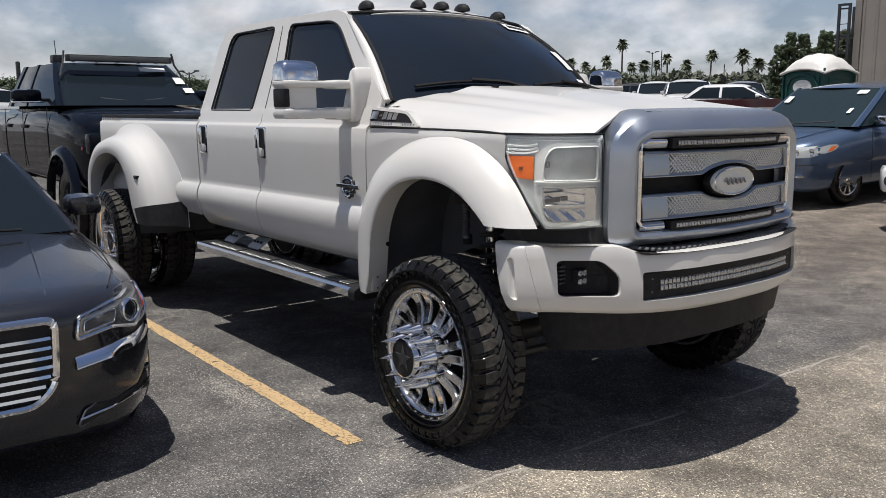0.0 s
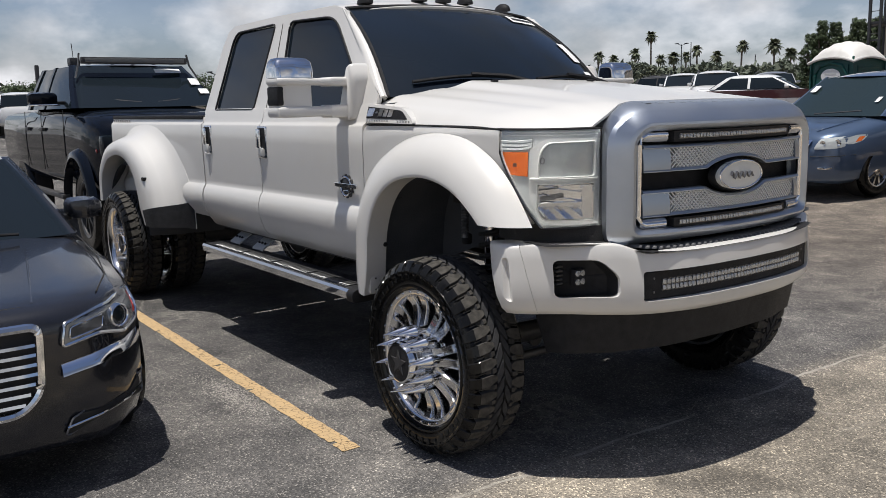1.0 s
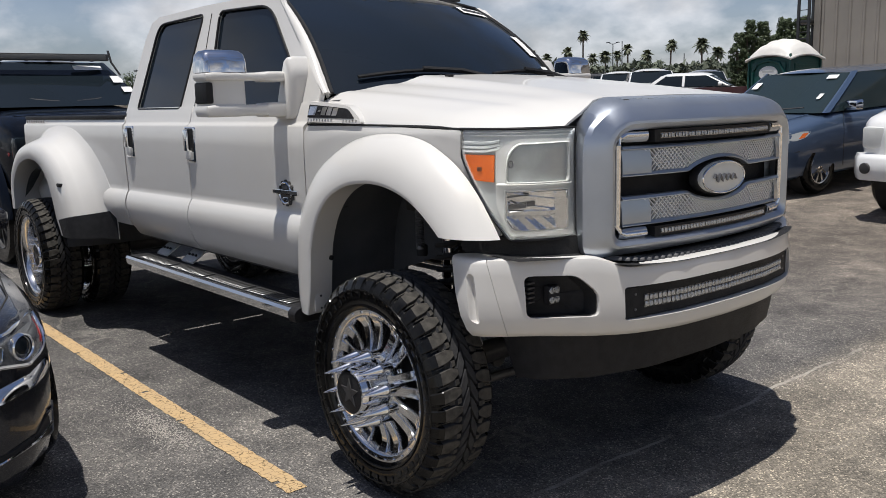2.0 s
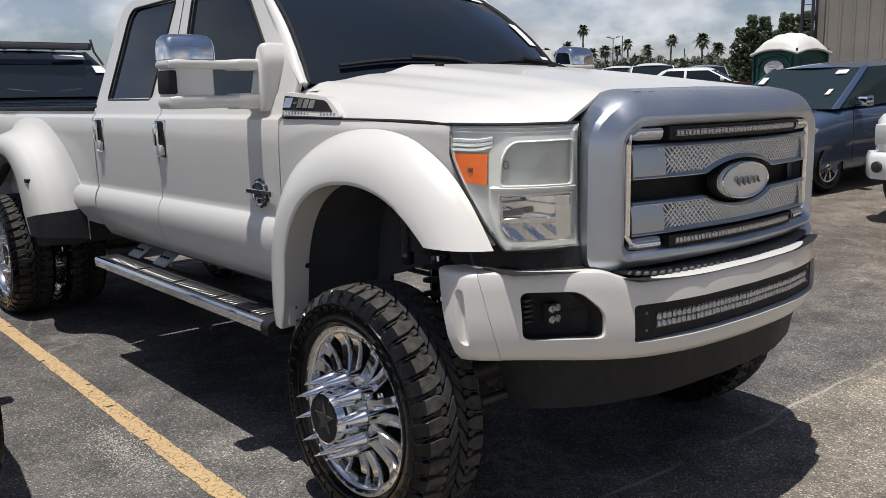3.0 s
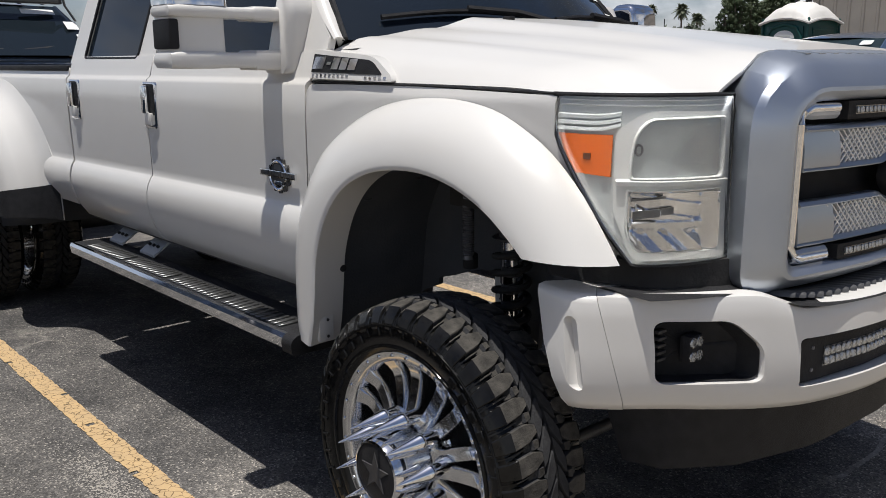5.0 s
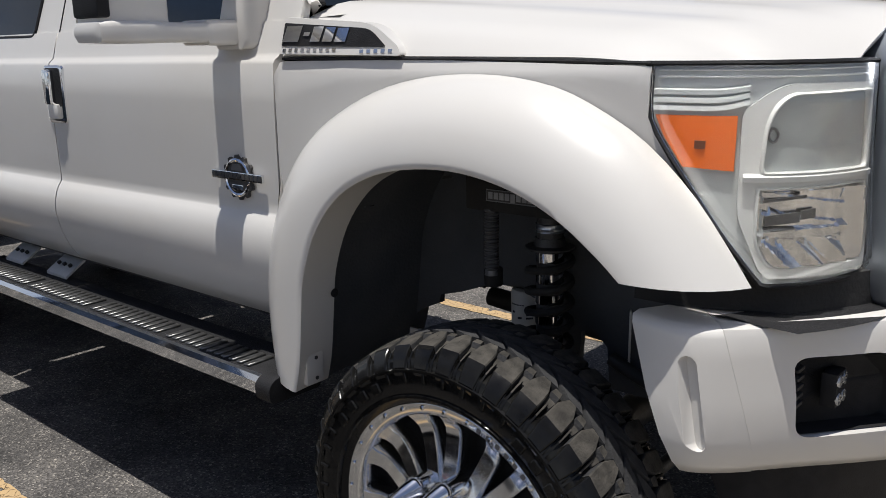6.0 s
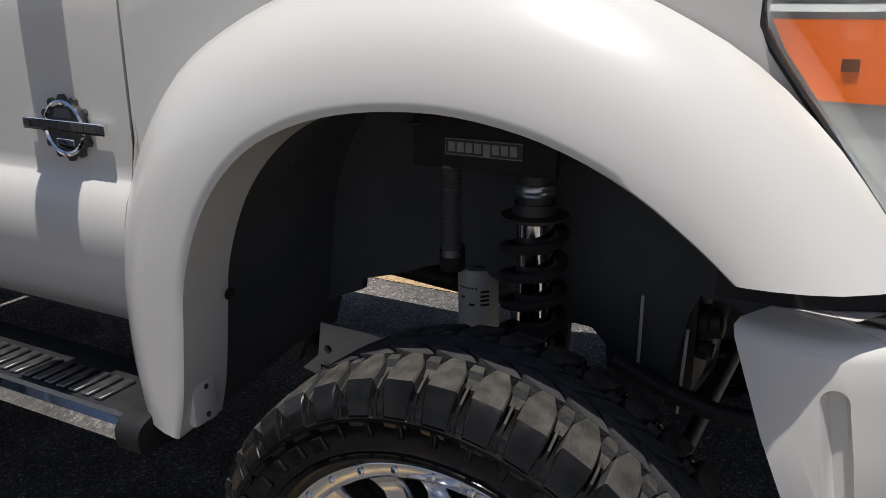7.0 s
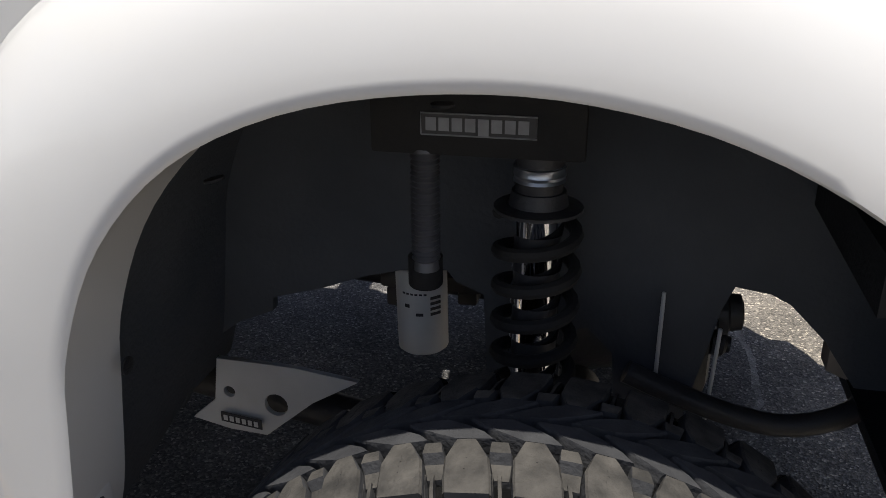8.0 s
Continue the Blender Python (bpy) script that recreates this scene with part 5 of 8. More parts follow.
def bumper():
    half = smooth_line([(a, b, 0) for a, b in BUMPER], 120)
    plan = [Vector((p.x, -p.y)) for p in half] + [Vector((p.x, p.y)) for p in half[-2::-1]]
    count = len(plan) - 1
    step = (half[1] - half[0]).length
    total = step * count

    def at(s):
        t = min(max(s / step, 0.0), count - 1e-6)
        i = int(t)
        p = plan[i].lerp(plan[i + 1], t - i)
        d = (plan[min(i + 2, count)] - plan[max(i - 1, 0)]).normalized()
        return p, Vector((d.y, -d.x))
    sect = [(-0.16, 1.106), (-0.036, 1.112), (-0.017, 1.106), (-0.010, 1.090), (-0.007, 1.045), (0.001, 0.965), (0.004, 0.880), (-0.006, 0.825), (-0.028, 0.798), (-0.070, 0.788), (-0.16, 0.79), (-0.16, 0.945)]
    start = lambda z: 0.46 * max(0.0, 1.11 - z)
    seam = lambda z: 0.222 + 0.27 * max(0.0, 1.11 - z)

    def ring(f, main_part, grow=0.0):
        out = []
        for o, z in sect:
            a, b = (seam(z), total - seam(z)) if main_part else (start(z), seam(z) - 0.0012)
            p, nrm = at(a + (b - a) * f)
            y = abs(p.y)
            ease = max(0.0, min(1.0, (0.76 - y) / 0.16))
            dip = -0.046 * ease * ease * (3 - 2 * ease)
            low = -0.020 * max(0.0, 1 - (y / 0.9) ** 2)
            q = p + nrm * (o + grow)
            out.append((q.x, q.y, z + (dip if z > 1.06 else dip * 0.45 if z > 1.0 else low)))
        return out
    main = part("front_bumper", loft([ring(k / 110, True) for k in range(111)]), M_WHITE, truck, "white front bumper", smooth=55)

    def pocket(points, x0, x1):
        return part("cutter", prism(points, lambda a, b: (x0, a, b), lambda a, b: (x1, a, b)), M_WHITE)
    fog = [(-0.957, 0.878), (-0.730, 0.878), (-0.730, 0.970), (-0.798, 1.044), (-0.957, 1.044)]
    fogs = []
    for s in (-1, 1):
        pts = rounded([(a * -s, b) for a, b in fog][::(1 if s < 0 else -1)], 0.028, 5)
        fogs.append(pts)
    slot = rounded([(-0.636, 0.850), (0.650, 0.850), (0.650, 0.984), (-0.636, 0.984)], 0.018, 4)
    boolean_cut(main, [pocket(fogs[0], 0.70, 1.3), pocket(fogs[1], 0.70, 1.3), pocket(slot, 0.9, 1.4)])
    finish_me = bmesh.new()
    finish_me.from_mesh(main.data)
    finish(finish_me, 42)
    finish_me.to_mesh(main.data)
    finish_me.free()
    for s, pts in zip((-1, 1), fogs):
        mx = sum(p.x for p in pts) / len(pts)
        pts = [Vector((mx + (p.x - mx) * 0.975, 0.961 + (p.y - 0.961) * 0.965)) for p in pts]
        # pocket lining, its lamp and the small grille slats beside it
        def inner(a, b, o):
            k = min(range(count + 1), key=lambda i: abs(plan[i].y - a) + (0 if plan[i].x > 0.85 else 1))
            return (plan[k].x - o, a, b)
        ln = part("fog_recess", loft([[inner(p.x, p.y, 0.010) for p in pts], [inner(p.x, p.y, 0.075) for p in pts], [inner(sum(q.x for q in pts) / len(pts) + (p.x - sum(q.x for q in pts) / len(pts)) * 0.5, 0.961 + (p.y - 0.961) * 0.5, 0.085) for p in pts], [inner(sum(q.x for q in pts) / len(pts) + (p.x - sum(q.x for q in pts) / len(pts)) * 0.02, 0.961 + (p.y - 0.961) * 0.02, 0.085) for p in pts]], cap=False), M_BLACKPLASTIC, main, "black fog-lamp recess", smooth=40)
        fl = part("fog_lamp", box(0.872, 0.906, s * 0.878, s * 0.818, 0.925, 1.000, 0.008), M_BLACKPLASTIC, main, "small cube fog lamp")
        for z in (0.944, 0.982):
            for y in (0.834, 0.862):
                part("fog_led", turned((0.903, s * y, z), (1, 0, 0), [(0, 0.015), (0.006, 0.013), (0.0065, 0.006)], 10), M_LED, fl)
        for k in range(5):
            part("recess_slat", box(0.828, 0.848, s * 0.935, s * 0.898, 0.930 + 0.019 * k, 0.938 + 0.019 * k, 0.002), M_CHASSIS, ln)
    arc = lambda y: table(abs(y), [(0, 1.174), (0.33, 1.160), (0.58, 1.118), (0.66, 1.09)])
    bm = loft([[(arc(y) - 0.05, y, 0.845), (arc(y) - 0.032, y, 0.855), (arc(y) - 0.032, y, 0.974), (arc(y) - 0.05, y, 0.982)] for y in [-0.655 + 1.31 * i / 24 for i in range(25)]])
    lb = part("bumper_light_bar", bm, M_BLACKPLASTIC, main, "wide curved led light bar")
    part("led_strip", loft([[(arc(y) - 0.036, y, 0.887), (arc(y) - 0.029, y, 0.889), (arc(y) - 0.029, y, 0.943), (arc(y) - 0.036, y, 0.945)] for y in [-0.53 + 1.06 * i / 24 for i in range(25)]]), M_LEDBACK, lb)
    # lens cells turned to and fro along two rows
    repeat("led_lens", box(-0.0105, 0.0105, -0.0118, 0.0118, 0, 0.009, 0.004, seg=1), M_LED, lb,
           [facing((arc(y) - 0.031, y, z), (1, 0.25 * y + 0.10 * (-1) ** (k + r), 0.12 * (-1) ** r)) for k, y in enumerate([-0.518 + 1.036 * k / 43 for k in range(44)]) for r, z in enumerate((0.9025, 0.9295))])
    for s in (-1, 1):
        for z in (0.885, 0.947):
            part("bar_bolt", turned((arc(0.575) - 0.034, s * 0.572, z), (1, 0, 0), [(0, 0.006), (0.004, 0.005), (0.0045, 0.002)], 10), M_DULLSTEEL, lb)
    # end caps with an upright pressed groove
    for s in (-1, 1):
        rings = [[(x, -s * y, z) for x, y, z in ring(k / 24, False, 0.003)] for k in range(25)]
        cap = part("bumper_end", loft(rings), M_WHITE, truck, "white bumper end cap with a pressed groove", smooth=55)
        y = 1.096
        groove = loft([[(0.700 - 0.16 * b + a * sx, s * (y + o), 0.955 + b) for a, b in [(math.cos(t) * 0.020, math.sin(t) * 0.020 + (0.078 if math.sin(t) > 0 else -0.078)) for t in (2 * math.pi * i / 24 for i in range(24))]] for o, sx in ((-0.018, 0.55), (0.012, 1.25), (0.03, 1.9))])
        c = part("cutter", groove, M_WHITE)
        boolean_cut(cap, [c])
        b2 = bmesh.new()
        b2.from_mesh(cap.data)
        finish(b2, 50)
        b2.to_mesh(cap.data)
        b2.free()
        part("bumper_pad", grid(lambda u, v: (0.80 + 0.17 * u - 0.11 * v * v, s * (0.70 + 0.30 * v), 1.114 - 0.004 * u), 4, 8), M_BLACKPLASTIC, main, "black top pad")
    # ribbed step pad
    rib = loft([[(x, y * k, z * k - 0.006) for y, z in [(0.017 * math.cos(t), 0.015 * math.sin(t)) for t in (math.pi * q / 6 for q in range(7))]] for x, k in ((-0.050, 0.75), (-0.040, 1.0), (0.040, 1.0), (0.050, 0.75))])
    repeat("step_rib", rib, M_RIB, main,
           [pose(table(abs(y), [(0, 1.062), (0.33, 1.048), (0.58, 1.006), (0.66, 0.980)]), y, 1.070 + 0.020 * (abs(y) / 0.62) ** 6, 0, 0, 28) for y in (-0.62 + 1.24 * k / 33 for k in range(34))], "ribbed dark grey step pad")
    part("step_base", grid(lambda u, v: (0.93 + (table(abs(-0.66 + 1.32 * v), [(0, 1.168), (0.33, 1.154), (0.58, 1.112), (0.66, 1.084)]) - 0.93) * u, -0.66 + 1.32 * v, 1.060 + 0.020 * abs(2 * v - 1) ** 6), 2, 24), M_BLACKPLASTIC, main)
    # black valance and filler above the bumper
    part("valance", loft([[(0.60, y, 0.80), (table(abs(y), [(0, 1.09), (0.4, 1.07), (0.7, 0.99), (0.9, 0.86)]), y, 0.80), (table(abs(y), [(0, 1.06), (0.4, 1.04), (0.7, 0.95), (0.9, 0.80)]), y, 0.60), (0.70, y, 0.58)] for y in [-0.86 + 1.72 * i / 20 for i in range(21)]]), M_BLACKPLASTIC, truck, "black air dam under the bumper", smooth=60)
    part("bumper_filler", loft([[(0.50, y, 1.11), (table(abs(y), [(0, 1.05), (0.5, 1.0), (0.74, 0.90), (0.90, 0.80), (0.97, 0.60)]), y, 1.11), (table(abs(y), [(0, 1.04), (0.5, 0.99), (0.74, 0.895), (0.90, 0.79), (0.97, 0.60)]), y, 1.182), (0.50, y, 1.182)] for y in [-0.97 + 1.94 * i / 26 for i in range(27)]]), M_LINER, truck)


def mirrors():
    for s in (-1, 1):
        x = -0.90
        head = lambda z, y0, y1, x0, x1: [(a, s * b, z) for a, b in rounded([(x0, y0), (x0, y1), (x1 - 0.012, y1), (x1, (y0 + y1) / 2), (x1 - 0.006, y0)], 0.026, 4)]
        mr = part("door_mirror", loft([head(1.690, 1.212, 1.422, x - 0.075, x + 0.070), head(1.73, 1.212, 1.422, x - 0.075, x + 0.074), head(1.87, 1.212, 1.422, x - 0.075, x + 0.070), head(1.90, 1.212, 1.422, x - 0.075, x + 0.066)]), M_WHITE, truck, "white towing mirror with a chrome cap", smooth=50)
        part("mirror_cap", loft([head(1.893, 1.204, 1.432, x - 0.080, x + 0.088), head(1.945, 1.205, 1.431, x - 0.078, x + 0.084), head(1.980, 1.210, 1.426, x - 0.07, x + 0.072), head(1.998, 1.222, 1.412, x - 0.055, x + 0.050), head(2.005, 1.25, 1.385, x - 0.03, x + 0.02)]), M_CHROME, mr, "polished chrome cap", smooth=50)
        part("mirror_marker", box(x - 0.06, x + 0.074, s * 1.395, s * 1.434, 1.742, 1.845, 0.010), M_BLACKPLASTIC, mr, "dark marker lens")
        part("mirror_glass", box(x - 0.082, x - 0.075, s * 1.22, s * 1.415, 1.70, 1.98, 0.002), M_CHROME, mr)
        for z, h in ((1.705, 0.030), (1.872, 0.021)):
            rings = []
            for y, k, t in ((0.985, 1.25, 0.0), (1.06, 1.25, 0.0), (1.10, 1.2, 0.0), (1.105, 0.95, 0.0), (1.20, 0.92, 0.004), (1.28, 1.0, 0.012), (1.40, 1.0, 0.010), (1.430, 0.9, -0.004), (1.436, 0.5, -0.02)):
                rings.append([(x + a, s * y, z + b) for a, b in rounded([(x0, z0) for x0, z0 in ((-0.060, -h * k), (0.080 + t, -h * k), (0.080 + t, h * k), (-0.060, h * k))], 0.016, 3)])
            part("mirror_arm", loft(rings), M_WHITE, mr, smooth=40)
        part("mirror_mount", loft([[(a, s * y, b) for a, b in rounded([(x - 0.06 + k, 1.655), (x + 0.135 - k, 1.655), (x + 0.150 - k, 1.90 - k), (x + 0.105 - k, 1.985 - k), (x + 0.03 + k, 1.90 - k)], 0.03, 4)] for y, k in ((0.88, 0), (0.965, 0), (0.99, 0.006), (1.0, 0.02))]), M_WHITE, mr, smooth=45)


def running_boards():
    for s in (-1, 1):
        rb = part("running_board", loft([[(x, s * a, b) for a, b in ((0.925, 0.650), (1.125, 0.645), (1.138, 0.650), (1.143, 0.690), (1.130, 0.700), (0.925, 0.700))] for x in (-2.93, -2.915, -0.62, -0.60)]), M_BLACKPLASTIC, truck, "powered running board with a chrome edge")
        part("board_edge", loft([[(x, s * a, b) for a, b in ((1.136, 0.646), (1.150, 0.646), (1.157, 0.688), (1.148, 0.704), (1.134, 0.706), (1.132, 0.698), (1.142, 0.690))] for x in (-2.91, -0.625)]), M_CHROME, rb, "chrome edge strip")
        part("board_end", loft([[(x, s * a, b) for a, b in rounded([(0.97, 0.635), (1.165, 0.635), (1.170, 0.69), (1.14, 0.712), (0.97, 0.712)], 0.02)] for x in (-0.628, -0.575, -0.560)]), M_BLACKPLASTIC, rb)
        repeat("board_rib", box(-0.013, 0.013, -0.05, 0.05, 0, 0.009, 0.003, seg=1), M_SLAT, rb,
               [pose(-2.75 + 2.05 * k / 51, s * 1.065, 0.699) for k in range(52) if k % 13 != 12], "worn bright ribbed tread pad")
        for x in (-2.72, -2.30):
            br = part("board_bracket", loft([[(x + a, s * y, z) for a in (-0.09, 0.09)] + [(x + a, s * y, z - 0.012) for a in (0.09, -0.09)] for y, z in ((0.55, 0.80), (0.86, 0.785), (0.965, 0.715))]), M_GREYPART, rb, "grey step bracket")
            for dx in (-0.05, 0.0, 0.05):
                part("bracket_hole", turned((x + dx, s * 0.92, 0.747), (0, s * 0.5, 0.8), [(0, 0.009), (0.0105, 0.009), (0.011, 0.003)], 10), M_LINER, br)


def door_emblem(s):
    c = (-0.853, 1.267)
    y0 = 1.004
    teeth = []
    for k in range(48):
        a = 2 * math.pi * k / 48
        r = 0.071 if (k // 2) % 2 == 0 else 0.061
        teeth.append((c[0] + r * 1.10 * math.cos(a), c[1] + r * math.sin(a)))
    ring = part("door_emblem", prism(teeth, lambda a, b: (a, s * y0, b), lambda a, b: (a, s * (y0 + 0.009), b)), M_CHASSIS, truck, "chrome gear-shaped door emblem", smooth=0)
    part("emblem_gear", pipe([(c[0] + 0.052 * 1.12 * math.cos(t), s * (y0 + 0.010), c[1] + 0.055 * math.sin(t)) for t in (2 * math.pi * i / 32 for i in range(34))], 0.006, 6), M_CHROME, ring)
    part("emblem_bar", box(c[0] - 0.128, c[0] + 0.128, s * (y0 + 0.006), s * (y0 + 0.017), c[1] - 0.008, c[1] + 0.018, 0.003), M_CHROME, ring)
    rows = [(c[0] - 0.118 + 0.021 * k, c[0] - 0.103 + 0.021 * k, c[1] - 0.003, c[1] + 0.013) for k in range(12)]
    for row in rows:
        part("emblem_mark", bars([row], lambda a, b, o: (a, s * (y0 + 0.0165 + o), b), 0.002), M_CHASSIS, ring)
    part("emblem_wedge", prism([(c[0] - 0.028, c[1] + 0.022), (c[0] + 0.028, c[1] + 0.022), (c[0] + 0.022, c[1] + 0.042), (c[0] - 0.022, c[1] + 0.042)], lambda a, b: (a, s * (y0 + 0.006), b), lambda a, b: (a, s * (y0 + 0.013), b)), M_DULLSTEEL, ring)
    part("emblem_plate", box(c[0] - 0.028, c[0] + 0.028, s * (y0 + 0.006), s * (y0 + 0.014), c[1] - 0.045, c[1] - 0.022, 0.003), M_CHROME, ring)


def truck_wheels():
    w = thing("wheel", "polished spiked wheel with a mud-terrain tyre", "wheel")
    w.parent = truck
    tyre_parts(w)
    rim_parts(w)
    w.matrix_basis = pose(WHEEL_X, -1.04, HUB_Z)
    copy_thing(w, pose(WHEEL_X, 1.04, HUB_Z, 0, 0, 180)).parent = truck
    d = thing("wheel", "polished deep-dish rear wheel with a mud-terrain tyre", "wheel")
    d.parent = truck
    tyre_parts(d)
    rim_parts(d, True)
    d.matrix_basis = pose(REAR_X, -1.13, HUB_Z) @ Matrix.Rotation(radians(8), 4, "Y")
    for s, y, deg in ((1, 1.13, 20), (-1, 0.72, 15), (1, 0.72, 5)):
        copy_thing(d, pose(REAR_X, s * y, HUB_Z, 0, 0, 0 if s < 0 else 180) @ Matrix.Rotation(radians(deg), 4, "Y")).parent = truck


def underside():
    for s in (-1, 1):
        part("frame_rail", box(-5.6, 0.28, s * 0.38, s * 0.47, 0.90, 1.06, 0.012), M_CHASSIS, truck, "black frame rail")
        # inner wall and crown of the front wheel well
        wall = [(-0.86, 1.52), (-0.86, 0.60), (-0.62, 0.60), (-0.597, 0.65), (-0.573, 0.735), (-0.480, 0.806), (-0.407, 0.838), (-0.404, 0.866), (-0.315, 0.891), (-0.222, 0.926), (-0.16, 0.942), (-0.075, 0.950), (-0.06, 0.93), (-0.01, 0.91), (0.0, 0.70),
                (0.12, 0.70), (0.13, 0.85), (0.17, 0.865), (0.215, 0.82), (0.225, 0.70), (0.34, 0.70), (0.385, 0.92), (0.402, 0.963), (0.458, 0.955), (0.49, 0.939), (0.55, 0.88), (0.62, 0.78), (0.86, 0.78), (0.86, 1.52)]
        part("well_wall", prism([Vector(p) for p in wall], lambda a, b: (a, s * 0.578, b), lambda a, b: (a, s * 0.555, b)), M_WELL, truck, "black wheel-well liner", smooth=0)
        inn = smooth_line([(a, b, 0) for a, b in FLARE_IN], 40)
        rings = []
        for k, p in enumerate(inn):
            f = k / 40
            cx, cz = 0.06, 0.75
            d = (Vector((p.x, p.y)) - Vector((cx, cz)))
            q = Vector((cx, cz)) + d * 1.09
            if k < 13:
                q.y = max(q.y, 0.60)
            rings.append([(p.x + d.x * 0.03, s * 1.008, p.y + d.y * 0.03), (p.x + d.x * 0.06, s * 0.97, p.y + d.y * 0.06), (q.x, s * 0.86, q.y), (q.x * 1.03, s * 0.70, q.y + 0.02), (q.x * 1.03, s * 0.515, q.y + 0.02)])
        part("well_liner", loft(rings, closed=False), M_WELL, truck, "black wheel-well liner", smooth=60)
        # coil-over, bump stop tube and hoop
        c = Vector((0.090, s * 0.685, 0))
        sh = part("coilover", turned((c.x, c.y, 0.62), (0, 0, 1), [(0, 0.018), (0.18, 0.018), (0.18, 0.036), (0.60, 0.036), (0.605, 0.024), (0.655, 0.024)], 20), M_CHASSIS, truck, "black coil-over shock absorber")
        for k in range(5):
            part("body_ring", turned((c.x, c.y, 0.838 + 0.059 * k), (0, 0, 1), [(0, 0.0365), (0.002, 0.040), (0.028, 0.040), (0.030, 0.0365)], 20), M_CHROME, sh)
        helix = [(c.x + 0.060 * math.cos(t), c.y + 0.060 * math.sin(t), 0.66 + 0.442 * t / (2 * math.pi * 7.5)) for t in (2 * math.pi * i / 20 for i in range(151))]
        part("coil_spring", pipe(helix, 0.011, 8), M_LINER, sh, "black coil spring")
        part("spring_seat", turned((c.x, c.y, 1.112), (0, 0, 1), [(0, 0.068), (0.005, 0.068), (0.009, 0.046), (0.030, 0.041)], 24), M_CHASSIS, sh)
        part("spring_collar", turned((c.x, c.y, 1.158), (0, 0, 1), [(0, 0.040), (0.005, 0.038), (0.010, 0.040), (0.015, 0.038), (0.022, 0.040), (0.024, 0.034)], 20), M_SATIN, sh)
        hp = part("shock_hoop", box(-0.15, 0.16, s * 0.735, s * 0.755, 1.205, 1.31, 0.008), M_LINER, truck, "black shock hoop with a pale sticker")
        rows = [(-0.066 + 0.0188 * k, -0.051 + 0.0188 * k, 1.243 if k != 4 else 1.238, 1.262) for k in range(8)]
        part("hoop_sticker", bars([(-0.073, 0.092, 1.237, 1.268)], lambda a, b, o: (a, s * (0.7555 + o), b), 0.0012), M_CHASSIS, hp)
        for row in rows:
            part("sticker_mark", bars([row], lambda a, b, o: (a, s * (0.7572 + o), b), 0.0012), M_PRINT, hp)
        part("sticker_rim", pipe([(a, s * 0.7575, b) for a, b in ((-0.073, 1.237), (0.092, 1.237), (0.092, 1.268), (-0.073, 1.268), (-0.073, 1.237))], 0.0012, 4), M_PRINT, hp)
        bs = turned((-0.073, s * 0.735, 0), (0, 0, 1), [(1.02, 0.020)] + [(1.035 + 0.0042 * k, 0.0225 if k % 2 else 0.0185) for k in range(42)] + [(1.212, 0.021)], 18)
        part("stop_sleeve", turned((-0.078, s * 0.72, 0.985), (0, 0, 1), [(0, 0.024), (0.004, 0.027), (0.050, 0.027), (0.054, 0.022)], 20), M_LINER, truck)
        part("bump_stop", bs, M_DULLSTEEL, truck, "threaded bump stop")
        part("hoop_leg", box(-0.12, 0.13, s * 0.52, s * 0.735, 1.28, 1.33, 0.01), M_LINER, truck)
        # axle end, tie rod and drop brackets
        part("axle", rod((WHEEL_X, s * 0.16, 0.50), (WHEEL_X, s * 0.90, 0.50), 0.055, 0.06, 16), M_CHASSIS, truck)
        part("knuckle", box(WHEEL_X - 0.09, WHEEL_X + 0.09, s * 0.74, s * 0.90, 0.36, 0.66, 0.03), M_CHASSIS, truck)
        br = [(-0.583, 0.600), (-0.532, 0.646), (-0.519, 0.739), (-0.364, 0.736), (-0.238, 0.720), (-0.330, 0.664), (-0.429, 0.579), (-0.505, 0.583)]
        holes = [[(hx + hr * math.cos(t), hz + hr * math.sin(t)) for t in (2 * math.pi * i / 16 for i in range(16))] for hx, hz, hr in ((-0.405, 0.650, 0.024), (-0.500, 0.668, 0.012))]
        bk = part("drop_bracket", holed([Vector(p) for p in br], holes, lambda a, b: (a, s * 0.605, b)), M_GREYPART, truck, "grey suspension drop bracket", smooth=20)
        solid(bk, 0.012)
        part("bracket_tag", bars([(-0.518, -0.434, 0.601, 0.622)], lambda a, b, o: (a, s * (0.613 + o), b - 0.12 * (a + 0.476)), 0.002), M_INK, bk)
        for k in range(6):
            part("bracket_tag_mark", bars([(-0.512 + 0.0125 * k, -0.504 + 0.0125 * k, 0.606, 0.617)], lambda a, b, o: (a, s * (0.616 + o), b - 0.12 * (a + 0.476)), 0.001), M_GREYPART, bk)
        part("radius_arm", rod((-0.90, s * 0.34, 0.56), (WHEEL_X, s * 0.42, 0.44), 0.045, 0.04, 12), M_CHASSIS, truck)
        part("sway_bar", pipe(smooth_line([(0.24, s * 0.60, 0.80), (0.31, s * 0.60, 0.772), (0.42, s * 0.60, 0.737), (0.51, s * 0.60, 0.728), (0.59, s * 0.59, 0.750), (0.635, s * 0.55, 0.77), (0.65, s * 0.40, 0.78), (0.65, 0.0, 0.78)], 30), 0.020, 10), M_CHASSIS, truck, "black sway bar")
        part("sway_mount", loft([[(x, s * y, z0), (x, s * y, z0 + 0.046), (x, s * (y - 0.05), z0 + 0.046), (x, s * (y - 0.05), z0)] for x, y, z0 in ((0.567, 0.55, 0.812), (0.66, 0.55, 0.775), (0.78, 0.55, 0.735))]), M_TAN, truck)
        part("sway_link", rod((0.290, s * 0.59, 0.763), (0.291, s * 0.59, 0.948), 0.0035, n=8), M_GREYPART, truck)
